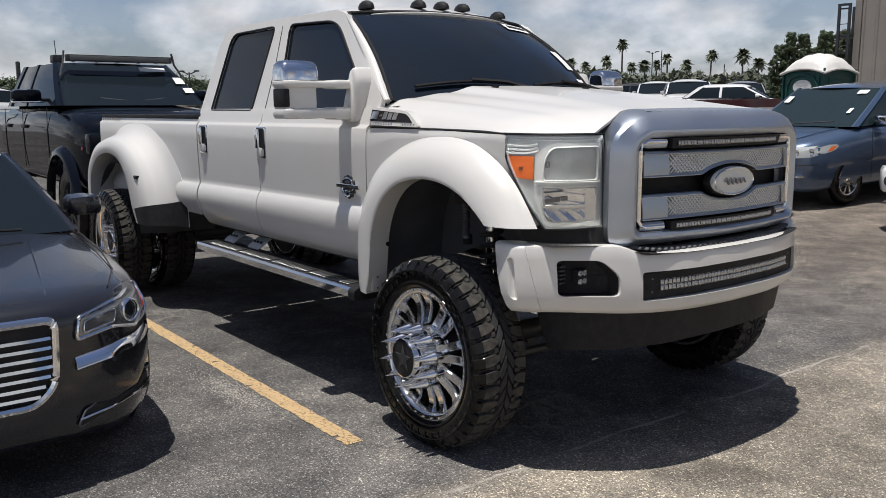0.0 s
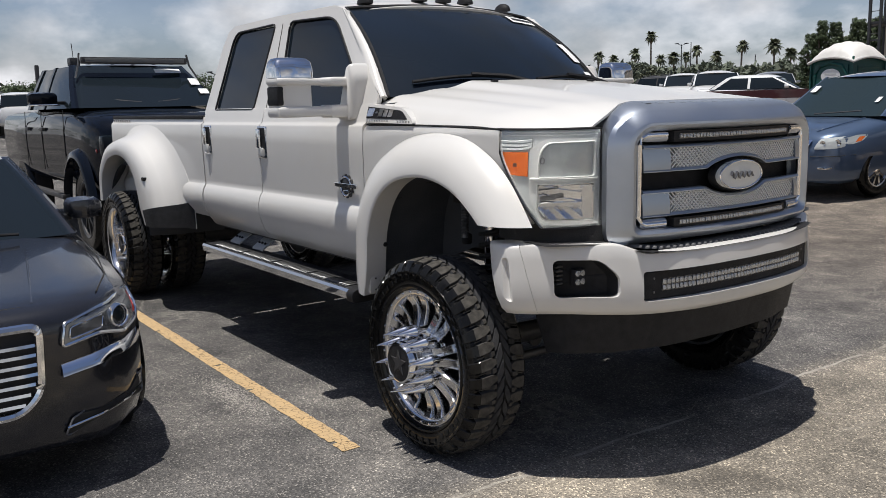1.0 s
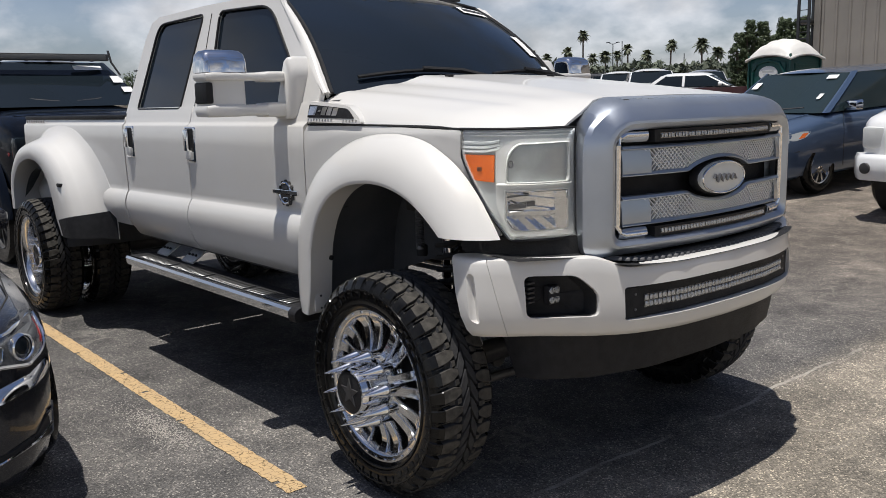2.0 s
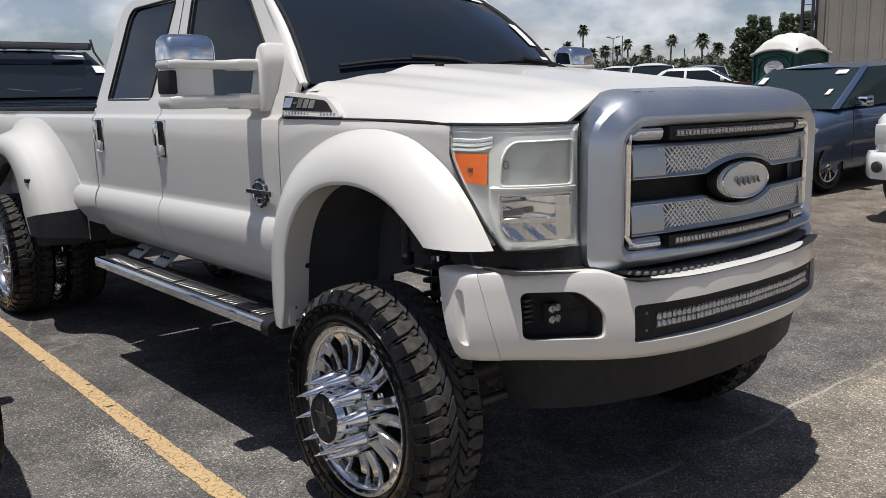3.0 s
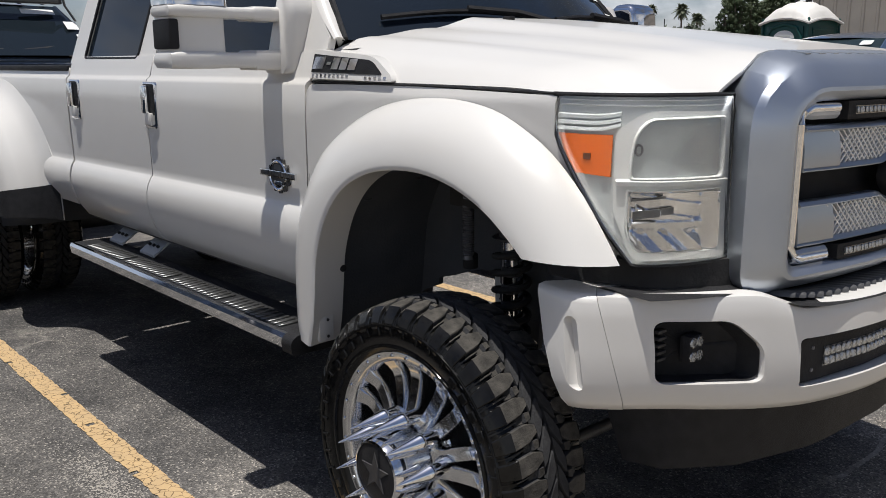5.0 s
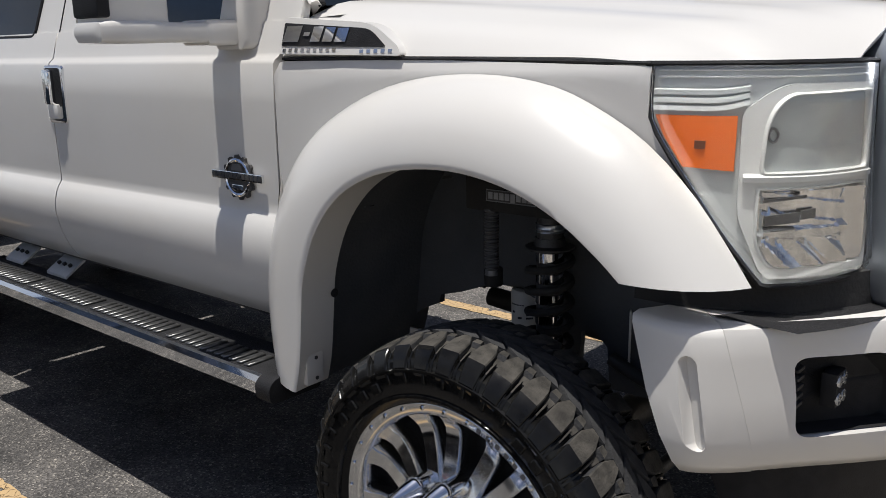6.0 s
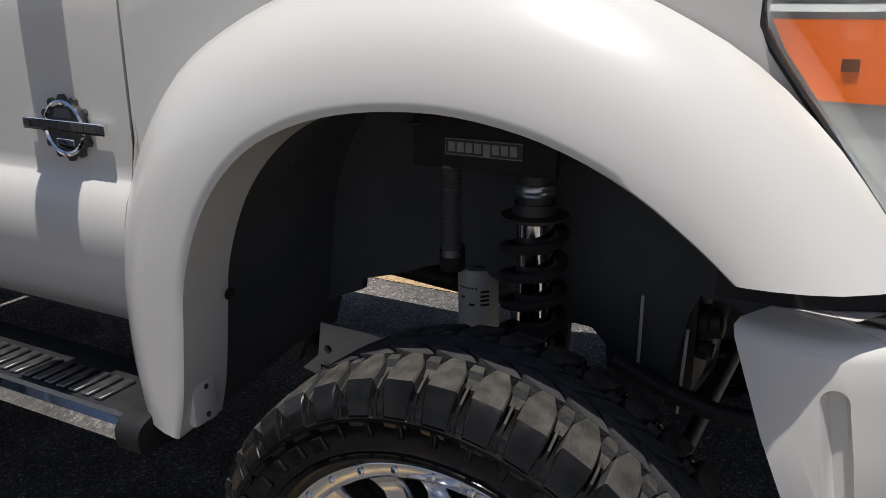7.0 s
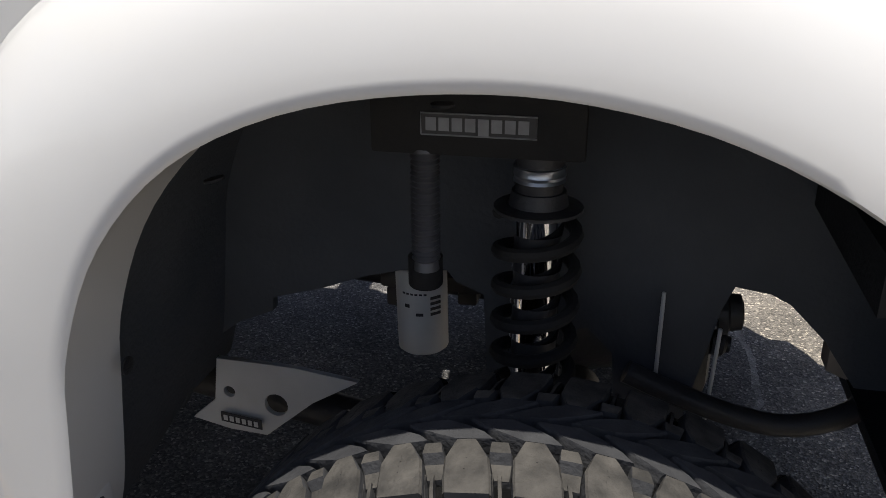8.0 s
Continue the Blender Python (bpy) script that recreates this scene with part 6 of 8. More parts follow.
        part("sway_link", rod((0.378, s * 0.59, 0.703), (0.386, s * 0.59, 0.891), 0.0035, n=8), M_GREYPART, truck)
        part("steering_box", box(0.22, 0.39, s * 0.36, s * 0.50, 0.70, 0.95, 0.03), M_CHASSIS, truck)
        part("steering_cap", turned((0.392, s * 0.47, 0.865), (1, 0, 0.1), [(0, 0.040), (0.016, 0.040), (0.020, 0.034), (0.040, 0.032), (0.044, 0.020)], 18), M_CHASSIS, truck)
        part("steering_port", turned((0.388, s * 0.47, 0.806), (1, 0, -0.1), [(0, 0.024), (0.02, 0.024), (0.026, 0.016), (0.032, 0.016)], 14), M_CHASSIS, truck)
        part("rear_axle", rod((REAR_X, 0, HUB_Z), (REAR_X, s * 1.0, HUB_Z), 0.07, n=12), M_CHASSIS, truck)
        part("rear_well", loft([[(REAR_X + r * math.cos(t), s * y, 0.62 + r * math.sin(t)) for y, r in ((1.16, 0.62), (1.0, 0.72), (0.5, 0.74))] for t in [math.pi * k / 16 for k in range(17)]], closed=False), M_WELL, truck)
        part("rocker_closing", box(-3.15, -0.72, s * 0.60, s * 0.93, 0.80, 0.86), M_CHASSIS, truck)
    # white can hanging behind the threaded stop
    for s in (-1, 1):
        cx, cy, r = -0.152, s * 0.445, 0.050
        fi = part("stop_can", turned((cx, cy, 0.725), (-0.02, 0, 1), [(0, 0.044), (0.005, r - 0.0004), (0.168, r), (0.175, r - 0.004), (0.177, 0.026)], 32), M_FILTER, truck, "white canister beside the axle")
        part("stop_bracket", box(-0.300, -0.068, s * 0.25, s * 0.20, 0.750, 0.788, 0.010), M_CHASSIS, truck)
        part("stop_clamp", box(-0.286, -0.240, s * 0.25, s * 0.20, 0.706, 0.752, 0.008), M_CHASSIS, truck)
        part("stop_clamp", box(-0.125, -0.080, s * 0.25, s * 0.20, 0.722, 0.752, 0.008), M_CHASSIS, truck)
        part("stop_arm", box(-0.23, -0.17, s * 0.26, s * 0.20, 0.78, 0.88, 0.010), M_CHASSIS, truck)
        rows = [(-0.55 + 0.17 * k, -0.44 + 0.17 * k, 0.855, 0.8585) for k in range(6)] + [(-0.45, -0.25, 0.828, 0.835), (0.0, 0.28, 0.812, 0.818)] + [(0.56, 1.0, 0.812 + 0.011 * k, 0.818 + 0.011 * k) for k in range(4)]
        for row in rows:
            part("can_print", bars([row], lambda a, b, o: (cx - 0.002 + (r + 0.0003 + o) * math.sin(a), cy + s * (r + 0.0003 + o) * math.cos(a), b), 0.001), M_INK, fi)
    part("engine_sump", box(-0.75, 0.28, -0.34, 0.34, 0.86, 1.45, 0.05), M_WELL, truck)
    part("differential", turned((WHEEL_X, 0.25, 0.50), (1, 0, 0), [(-0.16, 0.06), (-0.12, 0.14), (0.0, 0.17), (0.12, 0.14), (0.16, 0.06)], 20), M_CHASSIS, truck)
    part("gearbox", box(-1.9, -0.75, -0.24, 0.24, 0.84, 1.1, 0.06), M_CHASSIS, truck)
    part("tie_rod", rod((0.34, -0.80, 0.45), (0.34, 0.80, 0.45), 0.022, n=10), M_CHASSIS, truck)
    part("exhaust", rod((-0.9, 0.30, 0.66), (-5.4, 0.42, 0.66), 0.055, n=14), M_POLISHED, truck)
    part("prop_shaft", rod((-1.9, 0, 0.72), (REAR_X, 0, 0.55), 0.05, n=12), M_CHASSIS, truck)
    part("fuel_tank", box(-3.0, -1.9, 0.45, 0.9, 0.66, 0.84, 0.04), M_CHASSIS, truck)
    part("front_bulkhead", box(0.55, 0.80, -0.72, 0.72, 1.15, 1.58), M_WELL, truck)


cab()
hood()
for side in (-1, 1):
    arch_fender(side)
    door_emblem(side)
front_flares()
bed()
grille()
headlamps()
bumper()
mirrors()
running_boards()
truck_wheels()
underside()


# ---- other vehicles ----
def profile_section(x, hw, zt, zb):
    half = [(0.0, zt), (0.55 * hw, zt - 0.004), (0.80 * hw, zt - 0.020), (0.92 * hw, zt - 0.055), (0.975 * hw, zt - 0.12), (hw, zt - 0.30 * (zt - zb)), (hw, zt - 0.55 * (zt - zb)), (0.985 * hw, zb + 0.20 * (zt - zb)), (0.95 * hw, zb + 0.06), (0.86 * hw, zb)]
    return [(x, y, z) for y, z in half] + [(x, -y, z) for y, z in half[::-1][:-1]]


def car_wheel(parent, x, y, r, s, wide=0.22, spokes=10, rim_mat=None):
    w = part("wheel", turned((x, y, r), (0, s, 0), [(-wide / 2, 0.62 * r), (-wide / 2, 0.93 * r), (-0.35 * wide, r), (0.35 * wide, r), (0.5 * wide, 0.93 * r), (0.52 * wide, 0.80 * r), (0.46 * wide, 0.66 * r), (0.30 * wide, 0.62 * r)], 36), M_RUBBER, parent, "black tyre with a bright rim")
    bm = turned((x, y, r), (0, s, 0), [(0.30 * wide, 0.66 * r), (0.46 * wide, 0.665 * r), (0.48 * wide, 0.64 * r), (0.44 * wide, 0.60 * r), (0.15 * wide, 0.58 * r)], 36, cap=False)
    for k in range(spokes):
        a = 2 * math.pi * k / spokes
        d, t = Vector((math.sin(a), 0, math.cos(a))), Vector((math.cos(a), 0, -math.sin(a)))
        c = Vector((x, y, r))
        rings = []
        for f, o, hw in ((0.10, 0.43, 0.055), (0.35, 0.41, 0.045), (0.60, 0.38, 0.06)):
            p = c + d * (f * r) + Vector((0, s * o * wide, 0))
            q = Vector((0, -s * 0.12 * wide, 0))
            rings.append([p - t * hw * r, p + t * hw * r, p + t * hw * r + q, p - t * hw * r + q])
        loft(rings, bm=bm)
    turned((x, y + s * 0.30 * wide, r), (0, s, 0), [(0, 0.18 * r), (0.15 * wide, 0.16 * r), (0.17 * wide, 0.10 * r)], 20, bm)
    part("rim", bm, rim_mat or M_POLISHED, w)
    part("wheel_disc", turned((x, y, r), (0, s, 0), [(0.02, 0.1 * r), (0.02, 0.6 * r), (0.03, 0.6 * r), (0.03, 0.1 * r)], 24), M_CHASSIS, w)


def vehicle(name, label, category, m, paint, stations, house, wheels, r, wide=0.22, track=0.80, spokes=10, arch=1.16, group="", glass=None, roof_paint=None, rim_mat=None, sill=0.93):
    """A car from lengthwise stations (x, half width, top, bottom); house: (x of the screen's foot and head, x of the rear head and foot, belt, roof, half widths)."""
    ob = thing(name, label, category, m, group)
    body = part("body", loft([profile_section(*st) for st in stations]), paint, ob, smooth=48)
    cut = []
    for x in wheels:
        for s in (-1, 1):
            hw = table(-x, [(-st[0], st[1]) for st in stations])
            cut.append(part("cutter", turned((x, s * (hw - 0.30), r * 1.02), (0, s, 0), [(0, arch * r), (0.5, arch * r)], 32), paint))
    if cut:
        boolean_cut(body, cut)
        b2 = bmesh.new()
        b2.from_mesh(body.data)
        finish(b2, 44)
        b2.to_mesh(body.data)
        b2.free()
    for x in wheels:
        for s in (-1, 1):
            hw = table(-x, [(-st[0], st[1]) for st in stations])
            car_wheel(ob, x, s * (hw - wide * 0.56), r, s, wide, spokes, rim_mat)
            part("arch_liner", turned((x, s * (hw - 0.31), r * 1.02), (0, s, 0), [(0.0, 0.2 * r), (0.0, arch * r * 0.995), (0.22, arch * r * 0.995)], 32, cap=False), M_LINER, ob)
    xb, xt, rt, rb, belt, roof, wb, wr = house
    n = 6

    def ring(f):
        e = f * f * 0.25 + f * 0.75
        x0, x1 = xb + (xt - xb) * f, rb + (rt - rb) * f
        hw = wb + (wr - wb) * e
        z = belt + (roof - belt) * f
        return rounded([(x0, -hw * 0.93), (x0, hw * 0.93), (x0 - 0.14, hw), (x1 + 0.14, hw), (x1, hw * 0.93), (x1, -hw * 0.93), (x1 + 0.14, -hw), (x0 - 0.14, -hw)], 0.05, 2), z
    rings = []
    for k in range(n + 1):
        pts, z = ring(k / n * sill)
        bow = [(p.x + (0.10 if p.x > (xb + rb) / 2 else 0) * (1 - (p.y / wb) ** 2), p.y, z) for p in pts]
        rings.append(bow)
    g = part("window_band", loft(rings), glass or M_CARGLASS, ob, "dark side windows and windscreen", smooth=30)

    def roof_point(u, v):
        y = v * 2 - 1
        x0, x1 = xt - 0.02 + (xb - xt) * (1 - sill), rt + (rb - rt) * (1 - sill)
        x = x1 + (x0 + 0.10 * (1 - y * y) - x1) * u
        z0 = belt + (roof - belt) * sill
        k = (1 - abs(y) ** 3.0) * (1 - abs(2 * u - 1) ** 5 * 0.7)
        return (x, y * (wr + (wb - wr) * (1 - sill)) * 1.005, z0 - 0.012 + (roof - z0 + 0.015) * k)
    part("roof", grid(roof_point, 18, 16), roof_paint or paint, ob, smooth=60)
    for s in (-1, 1):
        def strip(fx0, fx1, w, nm="pillar"):
            rr = []
            for k in range(5):
                f = k / 4 * min(0.95, sill + 0.03)
                hw = wb + (wr - wb) * (f * f * 0.25 + f * 0.75)
                z = belt + (roof - belt) * f
                x = fx0 + (fx1 - fx0) * f
                rr.append([(x - w, s * (hw - 0.02), z), (x - w, s * (hw + 0.012), z), (x + w, s * (hw + 0.012 - (0.03 if nm == "screen_pillar" else 0)), z), (x + w, s * (hw - 0.05), z)])
            part(nm, loft(rr), roof_paint or paint, ob)
        strip(xb - 0.07, xt - 0.06, 0.048, "screen_pillar")
        mid = (xt + rt) / 2
        strip(mid + 0.02, mid + 0.02, 0.045)
        strip(rb + 0.16, rt + 0.12, 0.09)
    return ob


def mirror_pair(ob, x, y, z, paint, size=(0.10, 0.20, 0.13)):
    for s in (-1, 1):
        mm = part("door_mirror", loft([[(x + a * k, s * (y + b), z + c * k) for a, b, c in ((-0.06, bb, -size[2] / 2), (size[0], bb, -size[2] / 2 * 0.8), (size[0] * 1.1, bb, 0), (size[0], bb, size[2] / 2 * 0.8), (-0.06, bb, size[2] / 2))] for bb, k in ((0.0, 0.55), (0.03, 0.92), (size[1] * 0.5, 1.0), (size[1] * 0.9, 0.92), (size[1], 0.6))]), paint, ob, smooth=50)
        part("mirror_stalk", box(x - 0.03, x + 0.05, s * (y - 0.12), s * (y + 0.03), z - size[2] * 0.45, z - size[2] * 0.2, 0.01), M_BLACKPLASTIC, mm)


def nose_curve(rows):
    return lambda y: table(abs(y), rows)


def on_nose(ob, nose):
    """Lays (y, z, out) on the front of the thing's body, seen along its length."""
    body = next(c for c in ob.children if c.name.startswith("body"))
    bpy.context.view_layer.update()

    def f(y, z, o=0.0):
        hit, p, nrm, _ = body.ray_cast((1.0, y, z), (-1, 0, 0))
        x = p.x if hit and p.x > -1.2 else nose(y) - 0.02
        return (x + o, y, z)
    return f


def dark_sedan():
    st = [(0.0, 0.22, 0.780, 0.34), (-0.015, 0.36, 0.835, 0.27), (-0.06, 0.55, 0.868, 0.225), (-0.15, 0.69, 0.888, 0.20), (-0.32, 0.805, 0.905, 0.19), (-0.62, 0.885, 0.925, 0.19), (-1.0, 0.93, 0.955, 0.19), (-1.5, 0.945, 0.995, 0.19), (-1.95, 0.95, 1.010, 0.19), (-2.9, 0.95, 1.02, 0.19), (-4.0, 0.95, 1.05, 0.20), (-4.55, 0.93, 1.05, 0.24), (-4.92, 0.86, 1.02, 0.30), (-5.04, 0.72, 0.92, 0.36)]
    ob = vehicle("sedan", "dark grey metallic sedan with a chrome slatted grille", "car", pose(-0.44, -3.10, 0, 0, 0, 0), M_SEDAN, st, (-1.62, -2.45, -4.0, -4.65, 0.99, 1.47, 0.86, 0.62), (-0.98, -4.02), 0.36)
    nose = nose_curve([(0, 0.0), (0.2, -0.004), (0.34, -0.022), (0.53, -0.082), (0.68, -0.182), (0.80, -0.342), (0.885, -0.622), (0.93, -1.0)])
    f = on_nose(ob, nose)
    # grille
    out = rounded([(-0.290, 0.812), (-0.276, 0.52), (-0.18, 0.435), (0.18, 0.435), (0.276, 0.52), (0.290, 0.812)], [0.05, 0.08, 0.05, 0.05, 0.08, 0.05], 5)
    gr = part("grille", disc_patch([Vector((p.x * 0.97, 0.615 + (p.y - 0.615) * 0.97)) for p in out], lambda a, b: f(a, b, 0.012), 4), M_LINER, ob, "black grille with chrome slats")
    part("grille_frame", pipe([f(p.x, p.y, 0.02) for p in out + out[:2]], 0.020, 8), M_CHROME, gr, "chrome frame")
    for k in range(7):
        z = 0.475 + 0.043 * k
        w = 0.205 + 0.06 * min(1, k / 2.5)
        part("grille_slat", loft([[f(y, z, 0.012), f(y, z - 0.004, 0.034), f(y, z + 0.010, 0.030), f(y, z + 0.016, 0.012)] for y in [-w + 2 * w * i / 10 for i in range(11)]]), M_CHROME, gr)
    for s in (-1, 1):
        g = lambda a, b, o=0.0: f(s * a, b, o)
        lamp = rounded([(0.380, 0.700), (0.55, 0.730), (0.68, 0.700), (0.76, 0.712), (0.815, 0.755), (0.800, 0.852), (0.60, 0.842), (0.40, 0.802)], 0.022, 3)
        hl = part("headlamp", disc_patch(lamp, lambda a, b: g(a, b, 0.015), 5), M_SMOKED, ob, "clear headlamp with a projector")
        part("lamp_frame", pipe([g(p.x, p.y, 0.016) for p in lamp + lamp[:2]], 0.009, 6), M_CHROME, hl)
        inset = rounded([(0.415, 0.728), (0.575, 0.752), (0.585, 0.806), (0.425, 0.780)], 0.014, 3)
        part("lamp_dark", disc_patch(inset, lambda a, b: g(a, b, 0.019), 2), M_RIB, hl)
        part("inset_rim", pipe([g(p.x, p.y, 0.020) for p in inset + inset[:2]], 0.0035, 6), M_CHROME, hl)
        pj = part("projector", turned(g(0.660, 0.778, 0.004), (0.8, s * 0.45, 0), [(0, 0.058), (0.020, 0.056), (0.025, 0.050), (0.020, 0.045), (0.012, 0.044)], 28, cap=False), M_CHROME, hl)
        part("projector_lens", turned(g(0.660, 0.778, 0.006), (0.8, s * 0.45, 0), [(0, 0.046), (0.008, 0.040), (0.015, 0.026), (0.018, 0.008)], 24), M_CARGLASS, pj)
        part("red_marker", disc_patch([Vector(p) for p in ((0.780, 0.745), (0.797, 0.758), (0.789, 0.838), (0.776, 0.836))], lambda a, b: g(a, b, 0.021), 2), M_RED, hl)
        part("bumper_strip", loft([[g(y, z0 - 0.014, 0.004), g(y, z0 - 0.008, 0.036), g(y, z0 + 0.030, 0.024), g(y, z0 + 0.046, 0.002)] for y, z0 in [(0.37 + 0.47 * i / 10, 0.575 + 0.055 * i / 10) for i in range(11)]]), M_CHROME, ob, "chrome bumper strip")
        fog = rounded([(0.36, 0.285), (0.80, 0.335), (0.845, 0.420), (0.81, 0.440), (0.40, 0.365)], 0.02, 3)
        fg = part("lower_grille", disc_patch(fog, lambda a, b: g(a, b, 0.012), 3), M_LINER, ob)
        part("fog_trim", pipe([g(0.37 + 0.42 * i / 8, 0.325 + 0.055 * i / 8, 0.02) for i in range(9)], 0.006, 6), M_CHROME, fg)
        part("fog_rim", pipe([g(p.x, p.y, 0.014) for p in fog + fog[:2]], 0.0045, 6), M_DULLSTEEL, fg)
        part("hood_crease", pipe([(-0.16, s * 0.30, 0.884), (-0.75, s * 0.40, 0.932), (-1.5, s * 0.52, 0.994)], 0.006, 6), M_SEDAN, ob)
        part("hood_seam", pipe([(-0.24, s * 0.60, 0.884), (-0.62, s * 0.74, 0.898), (-1.0, s * 0.80, 0.932), (-1.5, s * 0.84, 0.966), (-1.9, s * 0.86, 0.99)], 0.004, 5), M_LINER, ob)
    part("hood_edge", pipe([(nose(y) - 0.12, y, 0.868 + 0.012 * (1 - (y / 0.6) ** 2)) for y in [-0.62 + 1.24 * i / 16 for i in range(17)]], 0.004, 5), M_LINER, ob)
    mirror_pair(ob, -2.06, 0.88, 1.10, M_SEDAN, (0.09, 0.22, 0.15))
    part("windscreen_sheet", grid(lambda u, v: (-2.05 - 0.20 * u, 0.26 + 0.26 * v, 1.262 + 0.115 * u), 1, 1), M_PAPER, ob, "white paper sheet on the windscreen")
    part("wiper", pipe([(-1.53, 0.50, 1.03), (-1.50, 0.2, 1.045), (-1.49, -0.2, 1.05)], 0.010, 6), M_BLACKPLASTIC, ob)


def black_pickup():
    st = [(0.0, 0.70, 1.40, 0.80), (-0.06, 0.88, 1.50, 0.74), (-0.25, 0.97, 1.58, 0.72), (-0.8, 0.99, 1.64, 0.72), (-1.5, 0.995, 1.69, 0.74), (-2.2, 0.995, 1.70, 0.74), (-4.05, 0.995, 1.70, 0.74), (-4.12, 1.0, 1.66, 0.76), (-5.9, 1.0, 1.66, 0.80), (-6.0, 0.97, 1.62, 0.86)]
    ob = vehicle("pickup_truck_black", "lifted black pickup truck with a roof light bar", "pickup truck", pose(-6.62, 0.06, 0, 0, 0, 0) @ Matrix.Scale(1.065, 4, (0, 0, 1)), M_BLACKPAINT, st, (-1.12, -2.02, -3.75, -4.05, 1.68, 2.24, 0.95, 0.73), (-0.98, -4.75), 0.50, 0.34, arch=1.22, spokes=8, rim_mat=M_CHASSIS)
    ob.name = "pickup_truck"
    bar = part("roof_light_bar", box(-1.76, -1.66, -0.69, 0.69, 2.215, 2.295, 0.012), M_CHASSIS, ob, "long black roof light bar")
    part("bar_lens", box(-1.662, -1.652, -0.65, 0.65, 2.228, 2.282, 0.004), material("dull led lens", (0.16, 0.16, 0.15), 0.3, bump=0.5, bump_scale=160), bar)
    for s in (-1, 1):
        part("bar_bracket", loft([[(x - 0.02, s * (y - 0.008), z), (x + 0.02, s * (y - 0.008), z), (x + 0.02, s * (y + 0.008), z), (x - 0.02, s * (y + 0.008), z)] for x, y, z in ((-1.60, 0.80, 2.04), (-1.70, 0.73, 2.20), (-1.72, 0.705, 2.34))]), M_CHASSIS, bar)
    for y in (-0.55, -0.25, 0.02, 0.30, 0.55):
        part("cab_lamp", turned((-1.95 + 0.05 * (1 - y * y), y, 2.215), (0, 0, 1), [(0, 0.035), (0.02, 0.033), (0.035, 0.015)], 14), M_CHROME, ob)
    for (y0, y1, z0, z1) in ((0.25, 0.62, 0.80, 0.90), (0.66, 0.80, 0.50, 0.66), (0.72, 0.86, 0.28, 0.40)):
        def sheet(u, v):
            f = z0 + (z1 - z0) * u
            y = y0 + (y1 - y0) * v
            return (-1.12 - 0.90 * f * 0.93 + 0.125 * (1 - (y / 0.95) ** 2), y, 1.68 + 0.56 * f * 0.93 + 0.012)
        part("sale_sticker", grid(sheet, 2, 4), M_PAPER, ob, "white paper sale sticker")
    mirror_pair(ob, -1.75, 1.02, 1.80, M_BLACKPAINT, (0.10, 0.34, 0.16))
    for s in (-1, 1):
        part("mirror_trim", box(-1.79, -1.645, s * 1.0, s * 1.36, 1.715, 1.735, 0.006), M_CHROME, ob)
        for x in (-2.85, -3.85):
            part("door_handle", box(x - 0.10, x + 0.10, s * 0.99, s * 1.03, 1.40, 1.45, 0.012), M_CHASSIS, ob)
        for x in (-1.62, -2.95, -4.08):
            part("door_seam", pipe([(x, s * 0.985, 1.66), (x, s * 1.0, 1.35), (x, s * 0.995, 0.90)], 0.005, 5), M_LINER, ob)
        part("arch_flare", loft([[(-0.98 + r * math.cos(a), s * y, 0.51 + r * math.sin(a)) for y, r in ((0.98, 0.72), (1.06, 0.68), (1.07, 0.61), (0.97, 0.60))] for a in [math.pi * (0.02 + 0.96 * k / 20) for k in range(21)]]), M_BLACKPAINT, ob, smooth=60)
        part("side_step", box(-4.0, -1.55, s * 1.0, s * 1.10, 0.60, 0.66, 0.02), M_CHASSIS, ob)
        part("headlamp", box(-0.20, -0.02, s * 0.60, s * 0.95, 1.15, 1.38, 0.04), M_CARGLASS, ob)
        part("turn_lamp", box(-0.28, -0.22, s * 0.94, s * 0.970, 1.19, 1.23, 0.01), M_RED, ob)
        part("wiper", pipe([(-1.20, s * 0.1, 1.735), (-1.23, s * 0.35, 1.76), (-1.32, s * 0.62, 1.79)], 0.012, 6), M_CHASSIS, ob)
    part("front_bumper", box(-0.02, 0.14, -0.95, 0.95, 0.74, 0.98, 0.05), M_CHASSIS, ob)
    part("aerial", pipe([(-3.1, -0.45, 2.26), (-3.12, -0.46, 2.55)], 0.006, 5), M_CHASSIS, ob)
    part("aerial_pod", box(-3.2, -3.02, -0.52, -0.38, 2.25, 2.36, 0.02), M_CHASSIS, ob)
    for s in (-1, 1):
        part("rack_post", box(-4.16, -4.10, s * 0.78, s * 0.72, 1.6, 2.31, 0.02), M_CHASSIS, ob)


